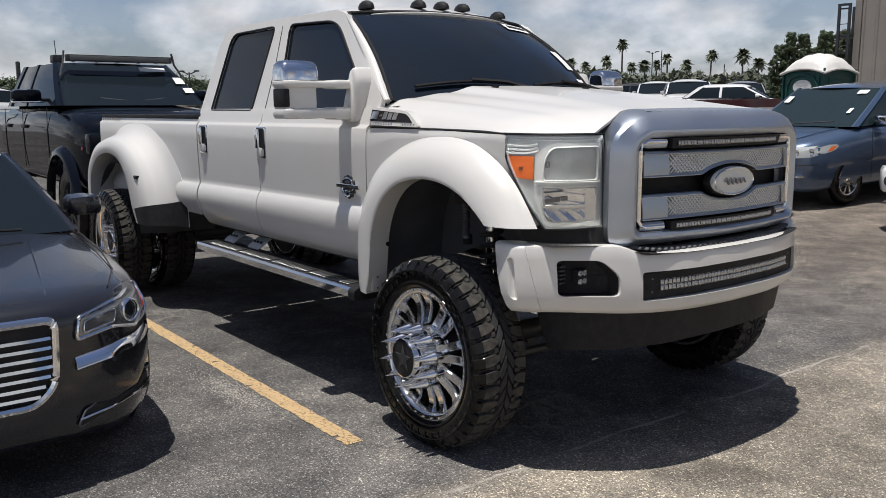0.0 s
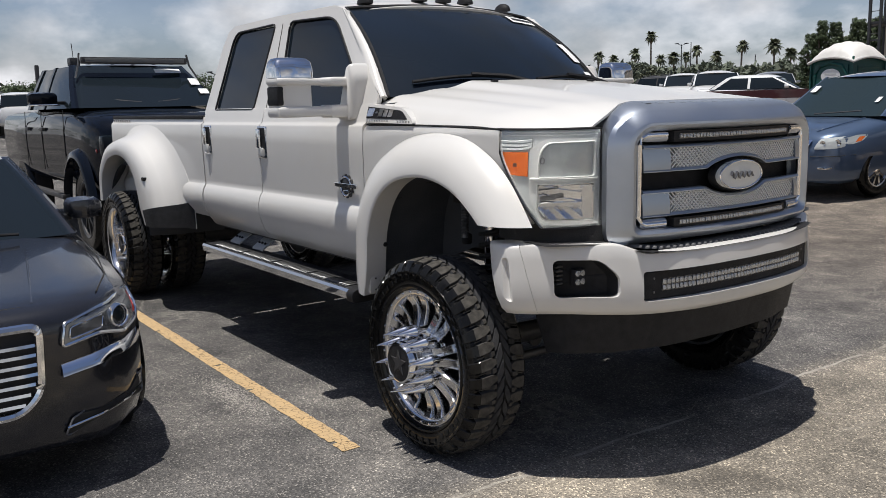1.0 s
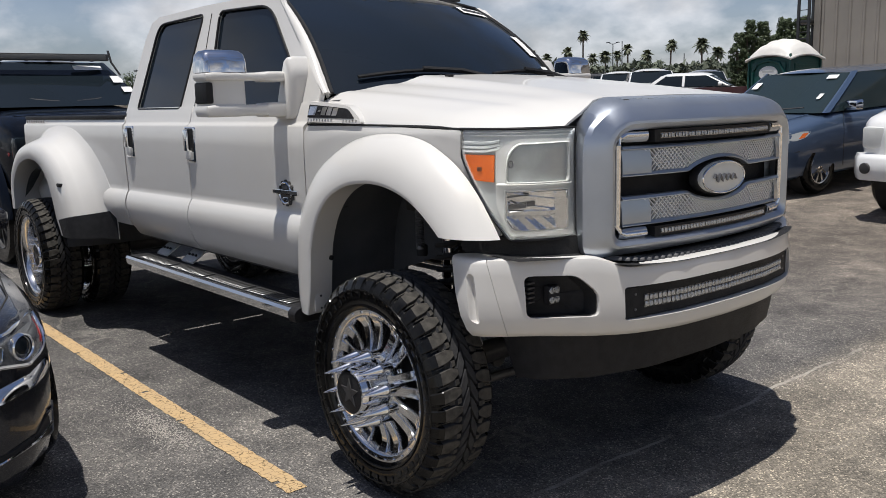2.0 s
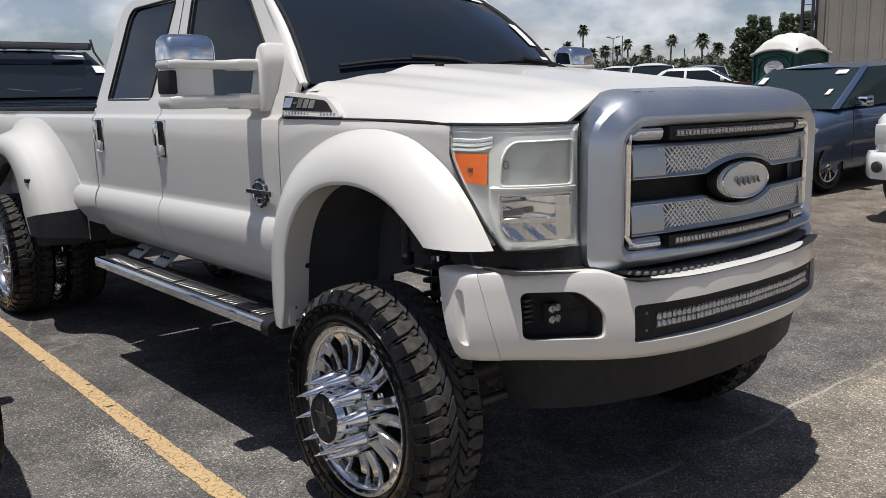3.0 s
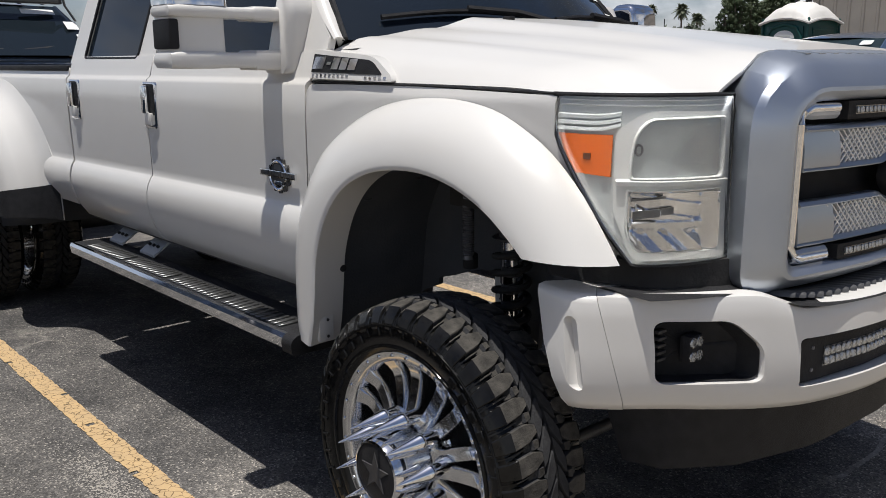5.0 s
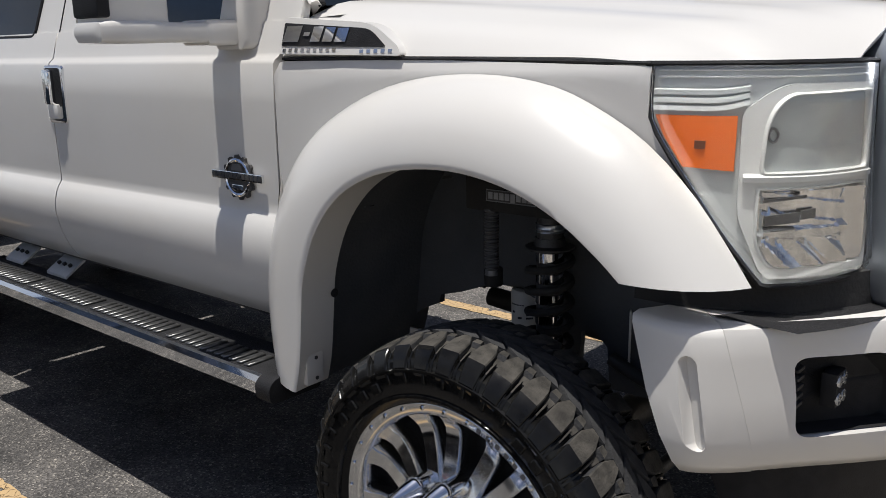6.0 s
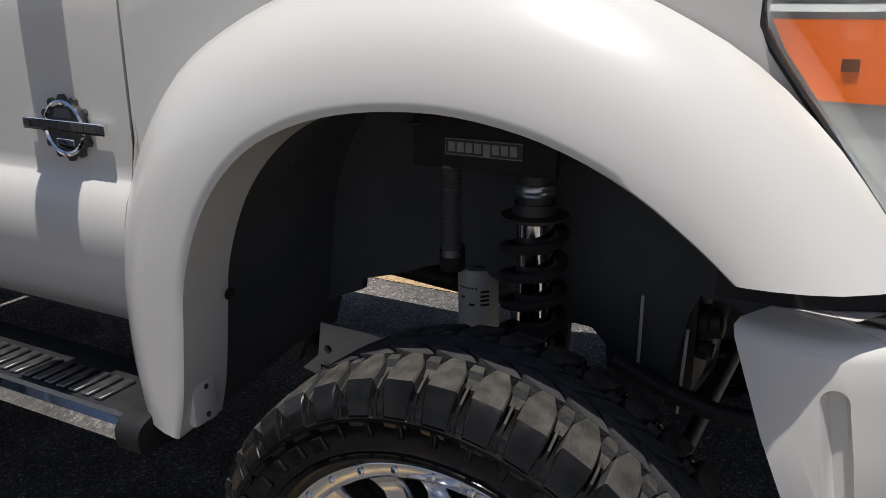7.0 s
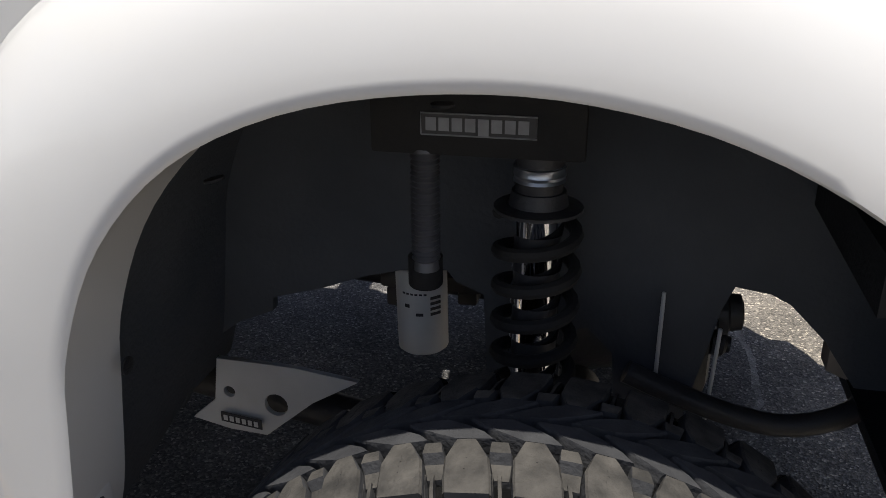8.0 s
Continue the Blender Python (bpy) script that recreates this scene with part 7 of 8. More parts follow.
def blue_minivan():
    st = [(0.0, 0.45, 0.72, 0.34), (-0.05, 0.66, 0.86, 0.27), (-0.16, 0.80, 0.94, 0.23), (-0.35, 0.90, 0.99, 0.21), (-0.7, 0.965, 1.05, 0.21), (-1.05, 0.985, 1.11, 0.21), (-1.4, 0.99, 1.15, 0.21), (-3.0, 0.99, 1.16, 0.22), (-4.6, 0.97, 1.17, 0.26), (-5.0, 0.93, 1.15, 0.32), (-5.12, 0.84, 1.0, 0.36)]
    m = pose(-3.86, 8.05, ground_height(-3.84, 9.3) - 0.03, 2.8, 0, 0) @ pose(0, 0, 0, 0, 0, -98)
    ob = vehicle("minivan", "slate blue minivan parked nose out", "car", m, M_VAN, st, (-1.05, -2.05, -4.75, -5.05, 1.12, 1.73, 0.93, 0.755), (-0.96, -4.02), 0.34, spokes=9, glass=M_VANGLASS, sill=0.88)
    nose = nose_curve([(0, 0.0), (0.45, -0.005), (0.66, -0.05), (0.80, -0.16), (0.90, -0.35), (0.965, -0.70)])
    f = on_nose(ob, nose)
    part("grille", disc_patch(rounded([(-0.50, 0.70), (0.50, 0.70), (0.58, 0.86), (-0.58, 0.86)], 0.03), lambda a, b: f(a, b, 0.03), 3), M_CHROME, ob, "chrome barred grille")
    for s in (-1, 1):
        lamp = rounded([(0.60, 0.72), (0.86, 0.73), (0.95, 0.80), (0.955, 0.90), (0.66, 0.87)], 0.03, 3)
        hl = part("headlamp", disc_patch(dense(lamp, 0.05), lambda a, b: f(s * a, b, 0.012), 6), M_LAMPGREY, ob, "clear headlamp with an amber corner")
        part("turn_lamp", disc_patch([Vector(p) for p in ((0.925, 0.80), (0.945, 0.81), (0.95, 0.875), (0.93, 0.87))], lambda a, b: f(s * a, b, 0.020), 2), M_AMBER, hl)
        for yb, rb in ((0.83, 0.052), (0.70, 0.042)):
            part("lamp_bowl", turned(f(s * yb, 0.805, 0.006), (0.85, s * 0.4, 0), [(0, rb), (0.014, rb * 0.9), (0.006, rb * 0.5), (0.008, rb * 0.1)], 18), M_CHROME, hl)
        part("hood_crease", pipe([(-0.22, s * 0.50, 0.965), (-0.6, s * 0.60, 1.038), (-1.0, s * 0.70, 1.105)], 0.008, 6), M_VAN, ob)
        part("bumper_line", pipe([f(s * y, 0.62, 0.004) for y in (0.55, 0.68, 0.80, 0.88, 0.93)], 0.006, 5), M_LINER, ob)
        part("fog_trim", box(-0.20, -0.05, s * 0.56, s * 0.80, 0.44, 0.47, 0.01), M_CHROME, ob)
        for x in (-1.45, -2.62, -3.75):
            part("door_seam", pipe([(x, s * 0.975, 1.10), (x, s * 0.99, 0.8), (x, s * 0.985, 0.34)], 0.005, 5), M_LINER, ob)
        part("door_handle", box(-2.45, -2.25, s * 0.98, s * 1.015, 0.93, 0.97, 0.01), M_CHROME, ob)
    for y0, y1, z0, z1 in ((-0.70, -0.58, 0.58, 0.74), (0.50, 0.66, 0.80, 0.89), (0.63, 0.69, 0.32, 0.44)):
        def sheet(u, v):
            g = z0 + (z1 - z0) * u
            y = y0 + (y1 - y0) * v
            return (-1.04 - 0.93 * g + 0.10 * (1 - (y / 0.93) ** 2), y, 1.128 + 0.567 * g)
        part("sale_sticker", grid(sheet, 2, 4), M_PAPER, ob, "white paper sale sticker")
    mirror_pair(ob, -1.58, 0.93, 1.20, M_CHROME, (0.10, 0.24, 0.16))
    part("wiper", pipe([(-0.90, -0.1, 1.155), (-0.94, 0.2, 1.175), (-1.02, 0.62, 1.20)], 0.012, 6), M_CHASSIS, ob)
    return ob


def white_pickup_far():
    st = [(0.0, 0.62, 1.10, 0.55), (-0.05, 0.80, 1.20, 0.52), (-0.22, 0.93, 1.27, 0.50), (-0.7, 0.99, 1.32, 0.50), (-1.5, 1.0, 1.36, 0.50), (-3.9, 1.0, 1.38, 0.50), (-5.7, 1.0, 1.38, 0.55), (-5.8, 0.97, 1.3, 0.6)]
    m = pose(-0.72, 7.45, ground_height(-0.72, 8.9) - 0.02, 2.8, 0, 0) @ pose(0, 0, 0, 0, 0, -90)
    ob = vehicle("pickup_truck_white", "white pickup truck with a barred chrome grille", "pickup truck", m, M_CARWHITE, st, (-1.35, -2.05, -3.6, -3.85, 1.36, 1.90, 0.95, 0.74), (-0.95, -4.5), 0.40, 0.27)
    ob.name = "pickup_truck"
    gr = part("grille", box(-0.02, 0.035, -0.50, 0.50, 0.80, 1.14, 0.03), M_LINER, ob, "black grille in a chrome cross")
    part("grille_cross", box(0.02, 0.05, -0.52, 0.52, 0.955, 0.995, 0.01), M_CHROME, gr)
    part("grille_cross", box(0.02, 0.05, -0.03, 0.03, 0.80, 1.14, 0.01), M_CHROME, gr)
    for z in (0.80, 1.14):
        part("grille_frame", box(-0.01, 0.055, -0.54, 0.54, z - 0.025, z + 0.025, 0.012), M_CARWHITE, gr)
    for k in range(6):
        part("grille_bar", box(0.02, 0.04, -0.5, 0.5, 0.835 + 0.05 * k, 0.85 + 0.05 * k, 0.004), M_CHASSIS, gr)
    for s in (-1, 1):
        part("headlamp", loft([[(x, s * y, z) for x, y, z in ((-0.03, 0.60, z0), (-0.02, 0.58, z1), (-0.24, 0.92, z1 + 0.02), (-0.22, 0.90, z0))] for z0, z1 in ((0.86, 1.12), (0.865, 1.115))]), M_LAMPGREY, ob)
        part("lamp_lens", box(-0.14, 0.0, s * 0.60, s * 0.86, 0.86, 1.12, 0.04), M_LAMPWHITE, ob)
    bp = part("front_bumper", loft([[(x, y, z) for x, z in ((-0.3, 0.50), (xf - 0.03, 0.48), (xf, 0.55), (xf, 0.74), (xf - 0.05, 0.79), (-0.3, 0.78))] for y, xf in ((-0.99, -0.12), (-0.85, 0.08), (-0.5, 0.16), (0, 0.18), (0.5, 0.16), (0.85, 0.08), (0.99, -0.12))]), M_CARWHITE, ob, "white front bumper", smooth=50)
    part("bumper_slot", box(0.15, 0.19, -0.42, 0.42, 0.66, 0.72, 0.01), M_CHASSIS, bp)
    for s in (-1, 1):
        part("bumper_fog", turned((0.08, s * 0.76, 0.63), (1, s * 0.25, 0), [(0, 0.07), (0.045, 0.065), (0.05, 0.05)], 18), M_CHASSIS, bp)
    mirror_pair(ob, -1.75, 1.0, 1.48, M_CARWHITE, (0.1, 0.24, 0.2))


def far_car(paint, x, y, yaw, label, tall=False, roof_paint=None):
    if tall:
        st = [(0.0, 0.55, 0.80, 0.40), (-0.10, 0.82, 0.98, 0.32), (-0.4, 0.93, 1.06, 0.30), (-1.2, 0.97, 1.14, 0.30), (-4.4, 0.97, 1.16, 0.32), (-4.85, 0.92, 1.12, 0.4), (-4.95, 0.8, 0.95, 0.45)]
        house = (-1.1, -1.85, -4.5, -4.85, 1.13, 1.72, 0.92, 0.74)
        r, wh = 0.38, (-0.95, -3.85)
    else:
        st = [(0.0, 0.5, 0.62, 0.34), (-0.10, 0.75, 0.72, 0.26), (-0.4, 0.86, 0.80, 0.22), (-1.2, 0.91, 0.92, 0.22), (-3.9, 0.91, 0.96, 0.24), (-4.6, 0.87, 0.98, 0.3), (-4.75, 0.74, 0.85, 0.36)]
        house = (-1.15, -2.15, -3.5, -4.25, 0.93, 1.44, 0.84, 0.60)
        r, wh = 0.32, (-0.9, -3.7)
    m = pose(x, y, ground_height(x, y), 0, 0, yaw)
    ob = vehicle("car", label, "car", m, paint, st, house, wh, r, group="cars parked in the row behind", roof_paint=roof_paint, sill=0.76)
    for s in (-1, 1):
        part("headlamp", box(-0.22, -0.06, s * 0.5, s * 0.80, 0.62 if not tall else 0.80, 0.72 if not tall else 0.93, 0.03), M_REFLECTOR, ob)
        part("tail_lamp", box(st[-1][0] + 0.02, st[-1][0] + 0.14, s * 0.5, s * 0.82, 0.74, 0.88, 0.03), M_RED, ob)
        for k in (-1.5, -2.6, -3.5):
            part("door_seam", pipe([(k, s * st[3][1] * 0.985, 0.9), (k, s * st[3][1] * 1.002, 0.6), (k, s * st[3][1] * 0.99, 0.35)], 0.005, 5), M_LINER, ob)
        if tall:
            part("roof_rail", pipe([(-2.0, s * 0.64, 1.71), (-3.0, s * 0.66, 1.75), (-4.3, s * 0.64, 1.71)], 0.02, 6), M_CHASSIS, ob)
    mirror_pair(ob, house[0] - 0.35, st[3][1] - 0.02, house[4] + 0.06, paint, (0.08, 0.17, 0.12))
    return ob


def cars_behind():
    far_car(M_CHASSIS, -23.6, 33.3, 0, "dark sport utility vehicle parked in the row behind", True)
    far_car(M_CARWHITE, -16.9, 24.3, -50, "pale sport utility vehicle with roof rails in the row behind", True)
    band = far_car(M_CARWHITE, -13.2, 25.9, 24, "white sedan with a maroon side band in the row behind")
    for s in (-1, 1):
        part("side_band", grid(lambda u, v: (-0.45 - 4.0 * u, s * (0.925 - 0.03 * abs(2 * u - 1) ** 4), 0.58 + 0.30 * v), 12, 2), M_MAROON, band, "maroon side band")
    far_car(M_CARWHITE, -21.0, 27.5, -50, "white sport utility vehicle in the row behind", True)
    far_car(M_SILVERCAR, -20.0, 33.0, -50, "silver sport utility vehicle far behind", True)
    far_car(M_CARWHITE, -26.0, 30.4, -20, "white sedan far behind")
    far_car(M_CARWHITE, -40.0, 3.5, 180, "white sport utility vehicle far across the lot", True)
    far_car(M_SILVERCAR, -40.0, 0.2, 180, "silver sedan far across the lot")


# ---- portable toilet, building, poles, trees ----
def portable_toilet():
    x0, y0 = -5.68, 13.1
    m = pose(x0, y0, ground_height(x0, y0), 0, 0, -8) @ Matrix.Diagonal((0.82, 0.82, 0.985, 1.0))
    ob = thing("portable_toilet", "dark green portable toilet with a white domed roof", "portable toilet", m)
    h = 1.92
    part("cabin", box(-0.56, 0.56, -0.56, 0.56, 0.08, h, 0.03), M_TOILETGREEN, ob)
    part("skid", box(-0.60, 0.60, -0.60, 0.60, 0.0, 0.10, 0.02), M_CHASSIS, ob)
    for a, b in ((-1, -1), (-1, 1), (1, -1), (1, 1)):
        part("corner_post", box(a * 0.55, a * 0.60, b * 0.55, b * 0.60, 0.08, h + 0.05, 0.02), M_TOILETGREEN, ob, "green corner post")

    def roof(u, v):
        a, b = u * 2 - 1, v * 2 - 1
        k = (1 - abs(a) ** 2.2) * (1 - abs(b) ** 2.2)
        rib = 0.018 * math.cos(a * math.pi * 3) ** 8 * (1 - abs(b) ** 4)
        return (a * 0.63, b * 0.63, h - 0.06 + 0.10 * (1 - b * b) * 0.9 + 0.10 * (1 - a * a) + 0.22 * k ** 0.45 + rib)
    solid(part("roof", grid(roof, 24, 24), M_TOILETWHITE, ob, "white domed roof", smooth=60), 0.03)
    part("roof_rim", pipe([(a, b, h - 0.05 + 0.09 * (1 - (b / 0.63) ** 2) + 0.10 * (1 - (a / 0.63) ** 2)) for a, b in [(-0.63, -0.63 + 0.09 * k) for k in range(15)] + [(-0.63 + 0.09 * k, 0.63) for k in range(1, 15)] + [(0.63, 0.63 - 0.09 * k) for k in range(1, 15)] + [(0.63 - 0.09 * k, -0.63) for k in range(1, 15)]], 0.03, 6), M_TOILETWHITE, ob)
    dr = part("door", box(-0.46, 0.46, -0.59, -0.555, 0.14, h - 0.10, 0.01), M_TOILETGREEN, ob, "green door with an oval sign")
    part("door_arch", pipe([(-0.44, -0.60, 1.3), (-0.44, -0.60, 1.62), (-0.30, -0.60, 1.80), (0, -0.60, 1.86), (0.30, -0.60, 1.80), (0.44, -0.60, 1.62), (0.44, -0.60, 1.3)], 0.03, 8), M_TOILETGREEN, dr)
    ov = [(0.26 * math.cos(t), 1.61 + 0.14 * math.sin(t)) for t in (2 * math.pi * i / 32 for i in range(32))]
    sign = part("oval_sign", prism(ov, lambda a, b: (a, -0.592, b), lambda a, b: (a, -0.606, b)), M_PAPER, dr, "white oval sign")
    part("sign_bars", bars([(-0.16, 0.16, 1.63, 1.66), (-0.13, 0.13, 1.57, 1.595)], lambda a, b, o: (a, -0.607 - o, b), 0.003), M_GREYPART, sign)
    part("side_vent", box(0.555, 0.575, -0.40, 0.40, 1.50, 1.80, 0.01), M_TOILETGREEN, ob)
    for k in range(5):
        part("vent_slat", box(0.57, 0.59, -0.38, 0.38, 1.53 + 0.055 * k, 1.55 + 0.055 * k, 0.004), M_TOILETGREEN, ob)


def metal_building():
    ob = thing("metal_building", "tall building with weathered ribbed metal siding", "building", pose(-11.83, 26.75, ground_height(-11.6, 26.9) - 0.1, 0, 0, 6))
    bm = bmesh.new()
    x, pts = 0.0, []
    while x < 34:
        for dx, y in ((0, 0), (0.10, 0), (0.13, -0.045), (0.19, -0.045), (0.22, 0)):
            pts.append((x + dx, y))
        x += 0.45
    loft([[(a, b, z) for a, b in pts] for z in (0, 3.2, 3.21, 9.5)], closed=False, bm=bm)
    part("siding", bm, M_WALLMETAL, ob, "ribbed metal siding", smooth=0)
    part("side_wall", box(-0.05, 0.0, 0, 18, 0, 9.5), M_WALLMETAL, ob)
    part("back_wall", box(0, 34, 17.9, 18, 0, 9.5), M_WALLMETAL, ob)
    part("roof", box(-0.2, 34.2, -0.25, 18.2, 9.5, 9.75, 0.03), M_WALLMETAL, ob)
    part("corner_trim", box(-0.12, 0.10, -0.09, 0.05, 0, 9.5, 0.01), M_WALLMETAL, ob)
    # dark steel stair tower at the corner
    tw = thing("stair_tower", "dark steel stair tower beside the building", "stairs", pose(-12.58, 26.35, ground_height(-12.35, 26.5) - 0.1, 0, 0, 6))
    for a, b in ((0.22, 0), (0.58, 0), (0.22, 1.3), (0.58, 1.3)):
        part("post", box(a - 0.045, a + 0.045, b - 0.045, b + 0.045, 0, 4.25, 0.01), M_STEEL, tw)
    for z in (1.6, 3.1):
        part("landing", box(0.14, 0.66, 0.0, 1.4, z, z + 0.10, 0.01), M_STEEL, tw)
        part("rail", box(0.18, 0.62, -0.02, 0.03, z + 0.95, z + 1.0), M_STEEL, tw)
    part("top_rail", box(0.18, 0.62, -0.04, 0.05, 4.17, 4.25), M_STEEL, tw)
    for k in range(14):
        part("rung", rod((0.22, 0.02, 0.3 + 0.25 * k), (0.58, 0.02, 0.3 + 0.25 * k), 0.015, n=6), M_STEEL, tw)


def street_pole(x, y, h, arms=False):
    z0 = ground_height(x, y)
    ob = thing("light_pole", "slim grey light pole far behind", "pole", pose(x, y, z0))
    part("pole", rod((0, 0, 0), (0, 0, h), 0.11, 0.07, 8), M_STEEL, ob)
    if arms:
        for s in (-1, 1):
            part("arm", pipe([(0, 0, h - 0.2), (s * 0.8 * 0.75, s * 0.8 * 0.65, h + 0.1)], 0.05, 6), M_STEEL, ob)
            part("lamp_head", box(s * 0.6 - 0.3, s * 0.6 + 0.3, s * 0.5 - 0.18, s * 0.5 + 0.18, h + 0.05, h + 0.18, 0.03), M_STEEL, ob)
    return ob


def palm(x, y, top, size, rng):
    z0 = ground_height(x, y)
    h = top - z0
    ob = thing("palm_tree", "tall palm tree with a ragged crown and bare trunk", "tree", pose(x, y, z0), group="palms on the skyline")
    lean = rng.uniform(-0.3, 0.3)
    pts = [(lean * k * k, 0, h * k) for k in [i / 8 for i in range(9)]]
    part("trunk", loft([circle(p, (0, 0, 1), 0.24 - 0.08 * i / 8, 10) for i, p in enumerate(pts)]), M_BARK, ob)
    bm = bmesh.new()
    top_p = Vector(pts[-1])
    size *= 1.3
    for k in range(64):
        a = rng.uniform(0, 2 * math.pi)
        up = rng.uniform(-1.1, 1.5)
        ln = size * rng.uniform(0.62, 0.95)
        d = Vector((math.cos(a), math.sin(a), 0))
        mid = []
        for i in range(6):
            f = i / 5
            mid.append(top_p + d * (ln * f * math.cos(up * 0.9)) + Vector((0, 0, ln * (math.sin(up * 0.9) * f - 0.55 * f * f))))
        side = Vector((-d.y, d.x, 0))
        # fan blade: leaflets each side of the rib
        for i in range(1, 6):
            for s in (-1, 1):
                for q in range(3):
                    p = mid[i - 1].lerp(mid[i], q / 3)
                    t = (mid[i] - mid[i - 1]).normalized()
                    w = size * 0.20 * math.sin(math.pi * min(1, 0.18 + (i + q / 3) / 6)) * rng.uniform(0.7, 1.1)
                    tip = p + side * (s * w) + t * w * 0.7 - Vector((0, 0, w * 0.35))
                    v = [bm.verts.new(z) for z in (p - t * 0.05 * size, p + t * 0.07 * size, tip)]
                    bm.faces.new(v)
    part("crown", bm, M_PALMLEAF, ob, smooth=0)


def leafy_tree(x, y, top, spread, rng, n=900, name="tree", label="dense dark green broadleaf tree", conical=0.0):
    z0 = ground_height(x, y)
    h = top - z0
    ob = thing(name, label, "tree", pose(x, y, z0))
    bm = loft([circle((0.1 * k, 0, h * 0.5 * k), (0, 0, 1), 0.28 * (1 - 0.5 * k), 10) for k in (0, 0.33, 0.66, 1)])
    limbs = []
    for k in range(7):
        a = rng.uniform(0, 2 * math.pi)
        z = h * rng.uniform(0.3, 0.5)
        reach = rng.uniform(0.4, 0.8) * (1 - 0.75 * conical)
        e = Vector((math.cos(a) * spread * reach, math.sin(a) * spread * reach, h * rng.uniform(0.55, 0.82)))
        rod((0.05, 0, z), e, 0.10, 0.03, 6, bm)
        limbs.append(e)
    part("trunk", bm, M_BARK, ob)
    lobes = []
    for k in range(22 if conical < 0.3 else 260):
        f = rng.uniform(0.25 if conical < 0.3 else 0.05, 1.0)
        r = spread * (1 - conical * f) * math.sqrt(rng.random()) * (1.0 if f < 0.8 else 0.65)
        a = rng.uniform(0, 2 * math.pi)
        lobes.append((Vector((r * math.cos(a), r * math.sin(a), h * ((0.22 if conical < 0.3 else 0.02) + (0.74 if conical < 0.3 else 0.92) * f))), spread * (rng.uniform(0.22, 0.40) if conical < 0.3 else rng.uniform(0.14, 0.27)) * (1 - 0.4 * conical * f)))
    bm = bmesh.new()
    for k in range(n):
        c, r = lobes[rng.randrange(len(lobes))]
        d = Vector((rng.gauss(0, 1), rng.gauss(0, 1), rng.gauss(0, 0.8))).normalized()
        p = c + d * r * rng.uniform(0.3, 1.1)
        s = spread * rng.uniform(0.028, 0.055)
        u = Vector((rng.gauss(0, 1), rng.gauss(0, 1), rng.gauss(0, 1))).normalized()
        w = d.cross(u).normalized()
        u = w.cross(d)
        v = [bm.verts.new(p + u * s * a + w * s * b + d * s * c2) for a, b, c2 in ((-1, -0.5, 0), (0.2, -0.9, 0.2), (1, 0.1, 0), (0.1, 0.9, -0.2))]
        bm.faces.new(v)
    part("crown", bm, M_LEAF, ob, smooth=0)


def far_woods():
    """The long dark belt of woods behind everything, out of countless leaf clumps."""
    rng = random.Random(7)
    bm = bmesh.new()

    def belt(cx, cy, a0, a1, dist, low, high, n):
        for k in range(n):
            a = radians(rng.uniform(a0, a1))
            dd = dist + rng.uniform(-6, 6)
            x, y = cx + dd * math.cos(a), cy + dd * math.sin(a)
            top = low + (high - low) * (0.5 + 0.5 * noise.noise(Vector((a * 26, dist * 0.1, 0)))) * (0.75 + 0.5 * noise.noise(Vector((a * 90, 3, 0))))
            z = rng.uniform(0.2, 1.0) ** 0.7 * top
            s = rng.uniform(0.3, 0.7)
            q = [Vector((rng.gauss(0, 1), rng.gauss(0, 1), rng.gauss(0, 1))) * s * 0.6 for _ in range(4)]
            v = [bm.verts.new(Vector((x, y, z)) + d) for d in q]
            bm.faces.new(v)
    belt(3.4, -3.6, 100, 140, 135, 5.2, 8.6, 26000)
    belt(3.4, -3.6, 140, 176, 120, 3.8, 6.4, 14000)
    belt(3.4, -3.6, 60, 100, 150, 6.0, 9.0, 5000)
    belt(3.4, -3.6, 176, 420, 140, 5.0, 8.0, 7000)
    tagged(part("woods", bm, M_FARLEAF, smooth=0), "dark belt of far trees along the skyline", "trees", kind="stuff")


def skyline():
    rng = random.Random(11)
    for x, y, top, size in ((-120.0, 140.9, 15.3, 1.9), (-125.6, 135.9, 10.7, 1.7), (-122.5, 138.7, 11.8, 1.9), (-112.6, 146.8, 12.0, 1.8), (-105.7, 151.9, 12.6, 2.0), (-100.4, 155.5, 12.4, 2.4),
                           (-118.4, 142.2, 10.4, 1.8), (-116.3, 144.0, 10.8, 2.1), (-109.4, 149.2, 10.6, 2.0), (-98.0, 157.1, 10.6, 2.2), (-128.1, 133.5, 11.5, 1.8), (-114.6, 145.4, 10.9, 1.6)):
        palm(x, y, top, size, rng)
    for x, y, top, sp in ((-26.45, 46.1, 5.7, 0.9), (-25.9, 46.4, 6.5, 0.95), (-25.25, 46.8, 6.35, 1.0), (-24.75, 47.1, 5.4, 1.0), (-24.15, 47.4, 6.5, 1.2), (-23.3, 47.8, 6.5, 1.3)):
        leafy_tree(x, y, top, sp, rng, 15000, conical=0.55)
    leafy_tree(-84.8, 14.6, 4.7, 2.4, rng, 2600)
    leafy_tree(-84.8, 11.6, 4.3, 2.2, rng, 2600)
    leafy_tree(-80.3, 29.3, 4.9, 2.2, rng, 2600)
    street_pole(-90.2, 113.6, 9.3, True)
    street_pole(-89.0, 114.5, 9.6)
    street_pole(-80.9, 120.4, 7.2)
    street_pole(-78.3, 28.8, 3.9, True)


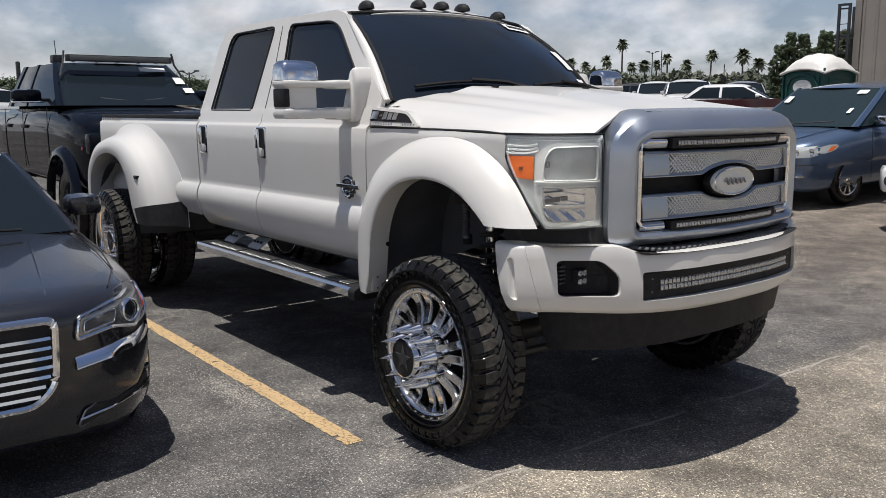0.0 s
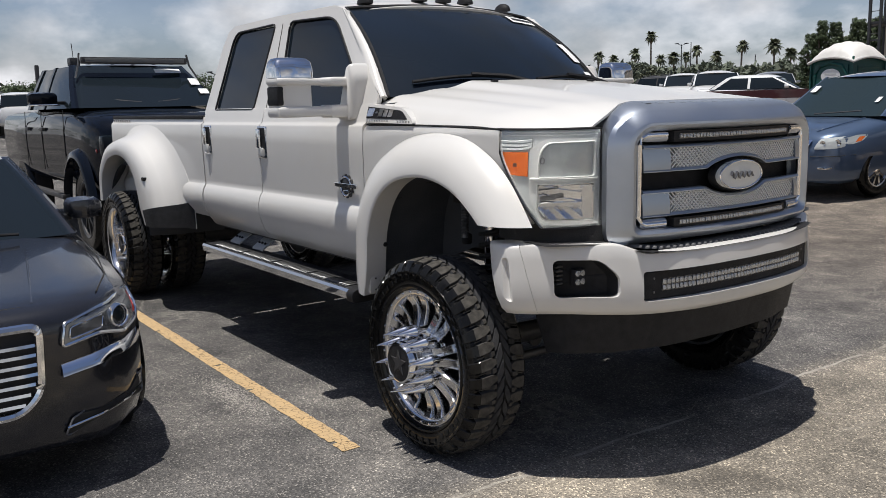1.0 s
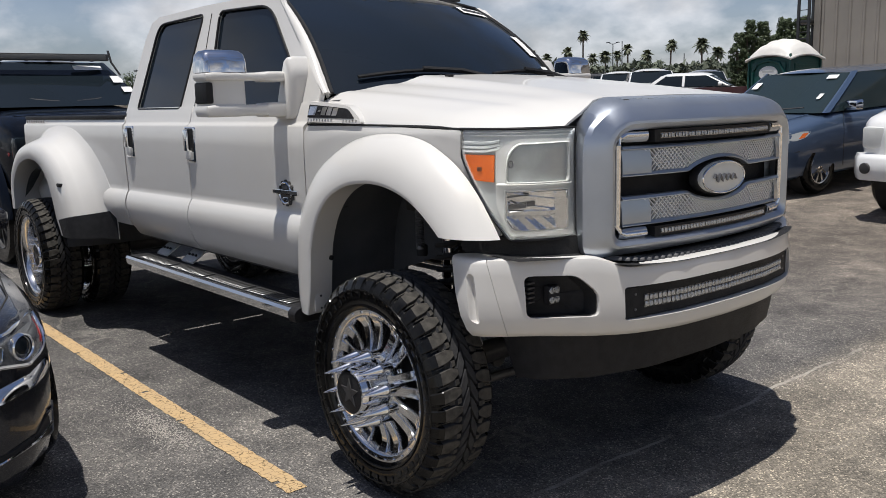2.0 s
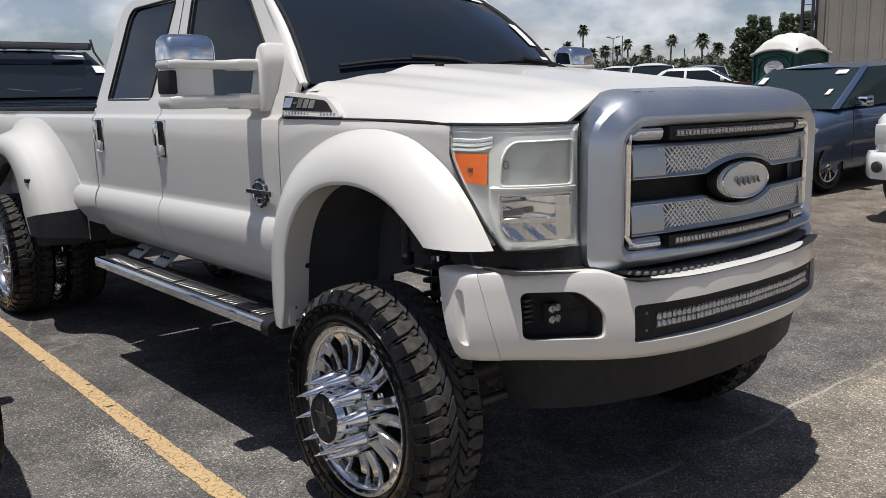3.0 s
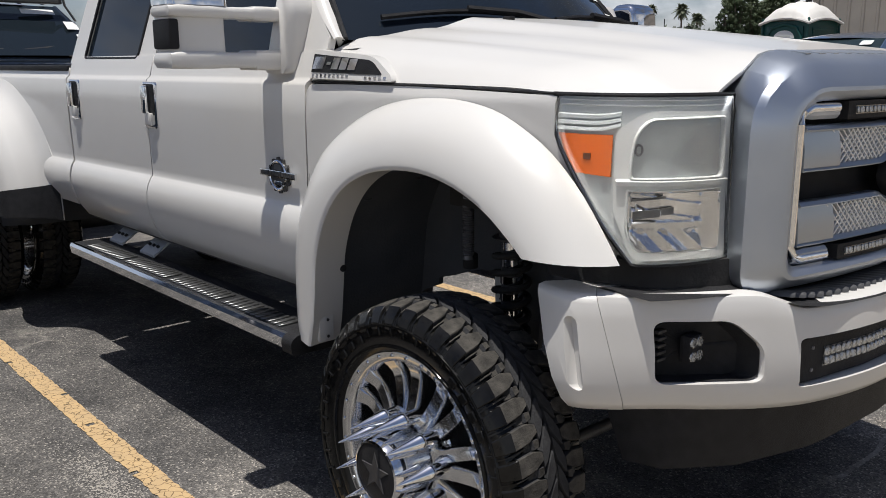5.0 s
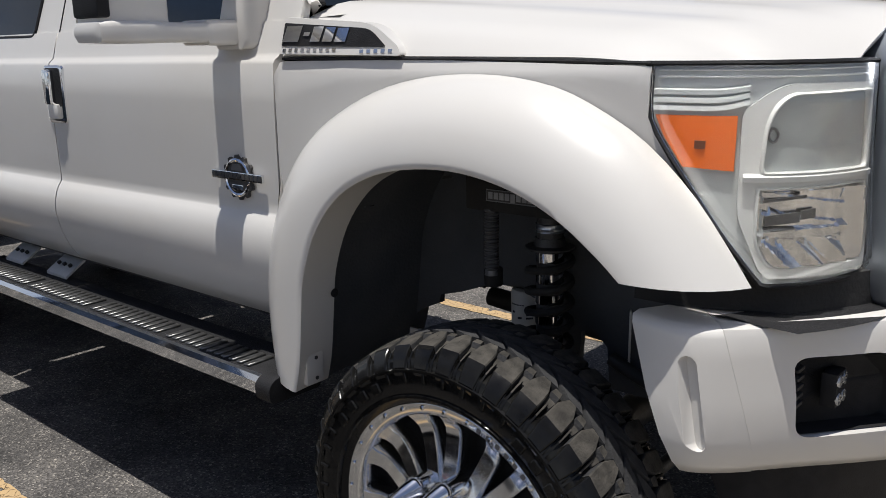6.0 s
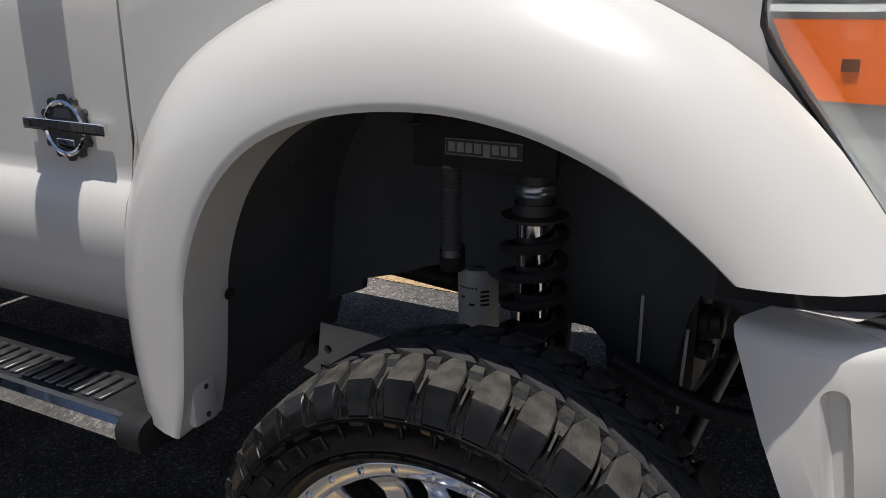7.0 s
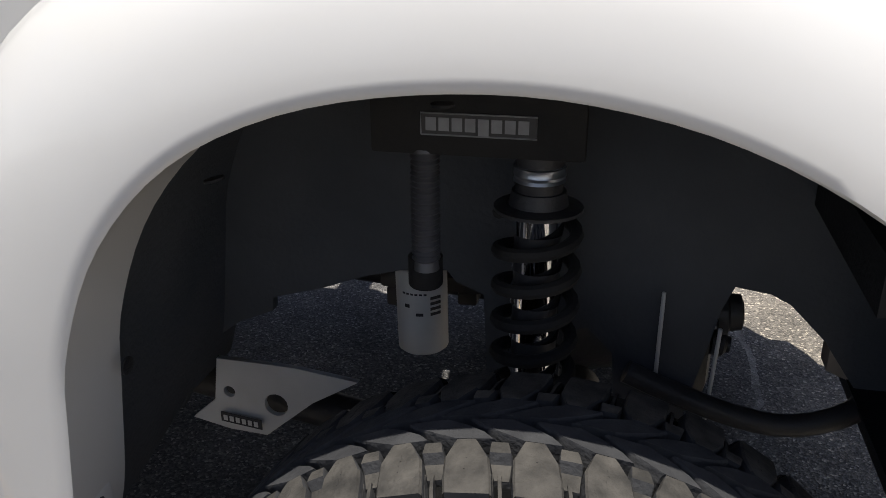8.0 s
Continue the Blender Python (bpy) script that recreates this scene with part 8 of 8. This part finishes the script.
# ---- road paint ----
def road_line(x0, y0, x1, y1, w, rng):
    """A worn line with crumbled edges, 4 mm above the asphalt."""
    d = Vector((x1 - x0, y1 - y0))
    n = max(8, int(d.length / 0.03))
    t = d.normalized()
    s = Vector((-t.y, t.x))
    bm = bmesh.new()
    rows = []
    for k in range(n + 1):
        p = Vector((x0, y0)) + d * k / n
        a, b = w / 2 + rng.uniform(-0.006, 0.004), w / 2 + rng.uniform(-0.006, 0.004)
        row = []
        for f in (-a, -a * 0.4, b * 0.4, b):
            q = p + s * f
            row.append(bm.verts.new((q.x, q.y, ground_height(q.x, q.y) + 0.004)))
        rows.append(row)
    for a, b in zip(rows, rows[1:]):
        for i in range(3):
            if rng.random() < 0.012:
                continue
            bm.faces.new((a[i], b[i], b[i + 1], a[i + 1]))
    ob = part("parking_line", bm, M_YELLOW, None)
    return tagged(ob, "worn yellow painted parking bay line on asphalt", "road marking", kind="structure", group="parking lines")


def pale_patches():
    rng = random.Random(3)
    road_line(-0.095, -1.470, -6.2, -1.42, 0.105, rng)
    road_line(-0.10, 1.53, -6.2, 1.56, 0.105, rng)
    # pale grit ground into the asphalt beside the line, and a few loose crumbs
    bm = bmesh.new()
    for k in range(1500):
        if k < 1400:
            a, b = rng.gauss(0, 0.22), rng.gauss(0, 0.055)
            x, y, r = -1.30 + a, -1.622 + b, rng.uniform(0.0015, 0.0055)
        else:
            x, y, r = rng.uniform(-3.2, 0.6), rng.uniform(-2.3, -1.1), rng.uniform(0.002, 0.006)
        z = ground_height(x, y)
        base = [bm.verts.new((x + r * math.cos(t) * rng.uniform(0.7, 1.3), y + r * math.sin(t) * rng.uniform(0.7, 1.3), z + 0.0005)) for t in (0.4, 1.8, 3.1, 4.6)]
        top = bm.verts.new((x, y, z + 0.0008 + r * 0.6))
        for i in range(4):
            bm.faces.new((base[i], base[(i + 1) % 4], top))
    tagged(part("grit", bm, M_GRIT, None, smooth=0), "pale grit scattered on the dark asphalt", "gravel", kind="stuff")


dark_sedan()
black_pickup()
blue_minivan()
white_pickup_far()
cars_behind()
portable_toilet()
metal_building()
skyline()
far_woods()
pale_patches()
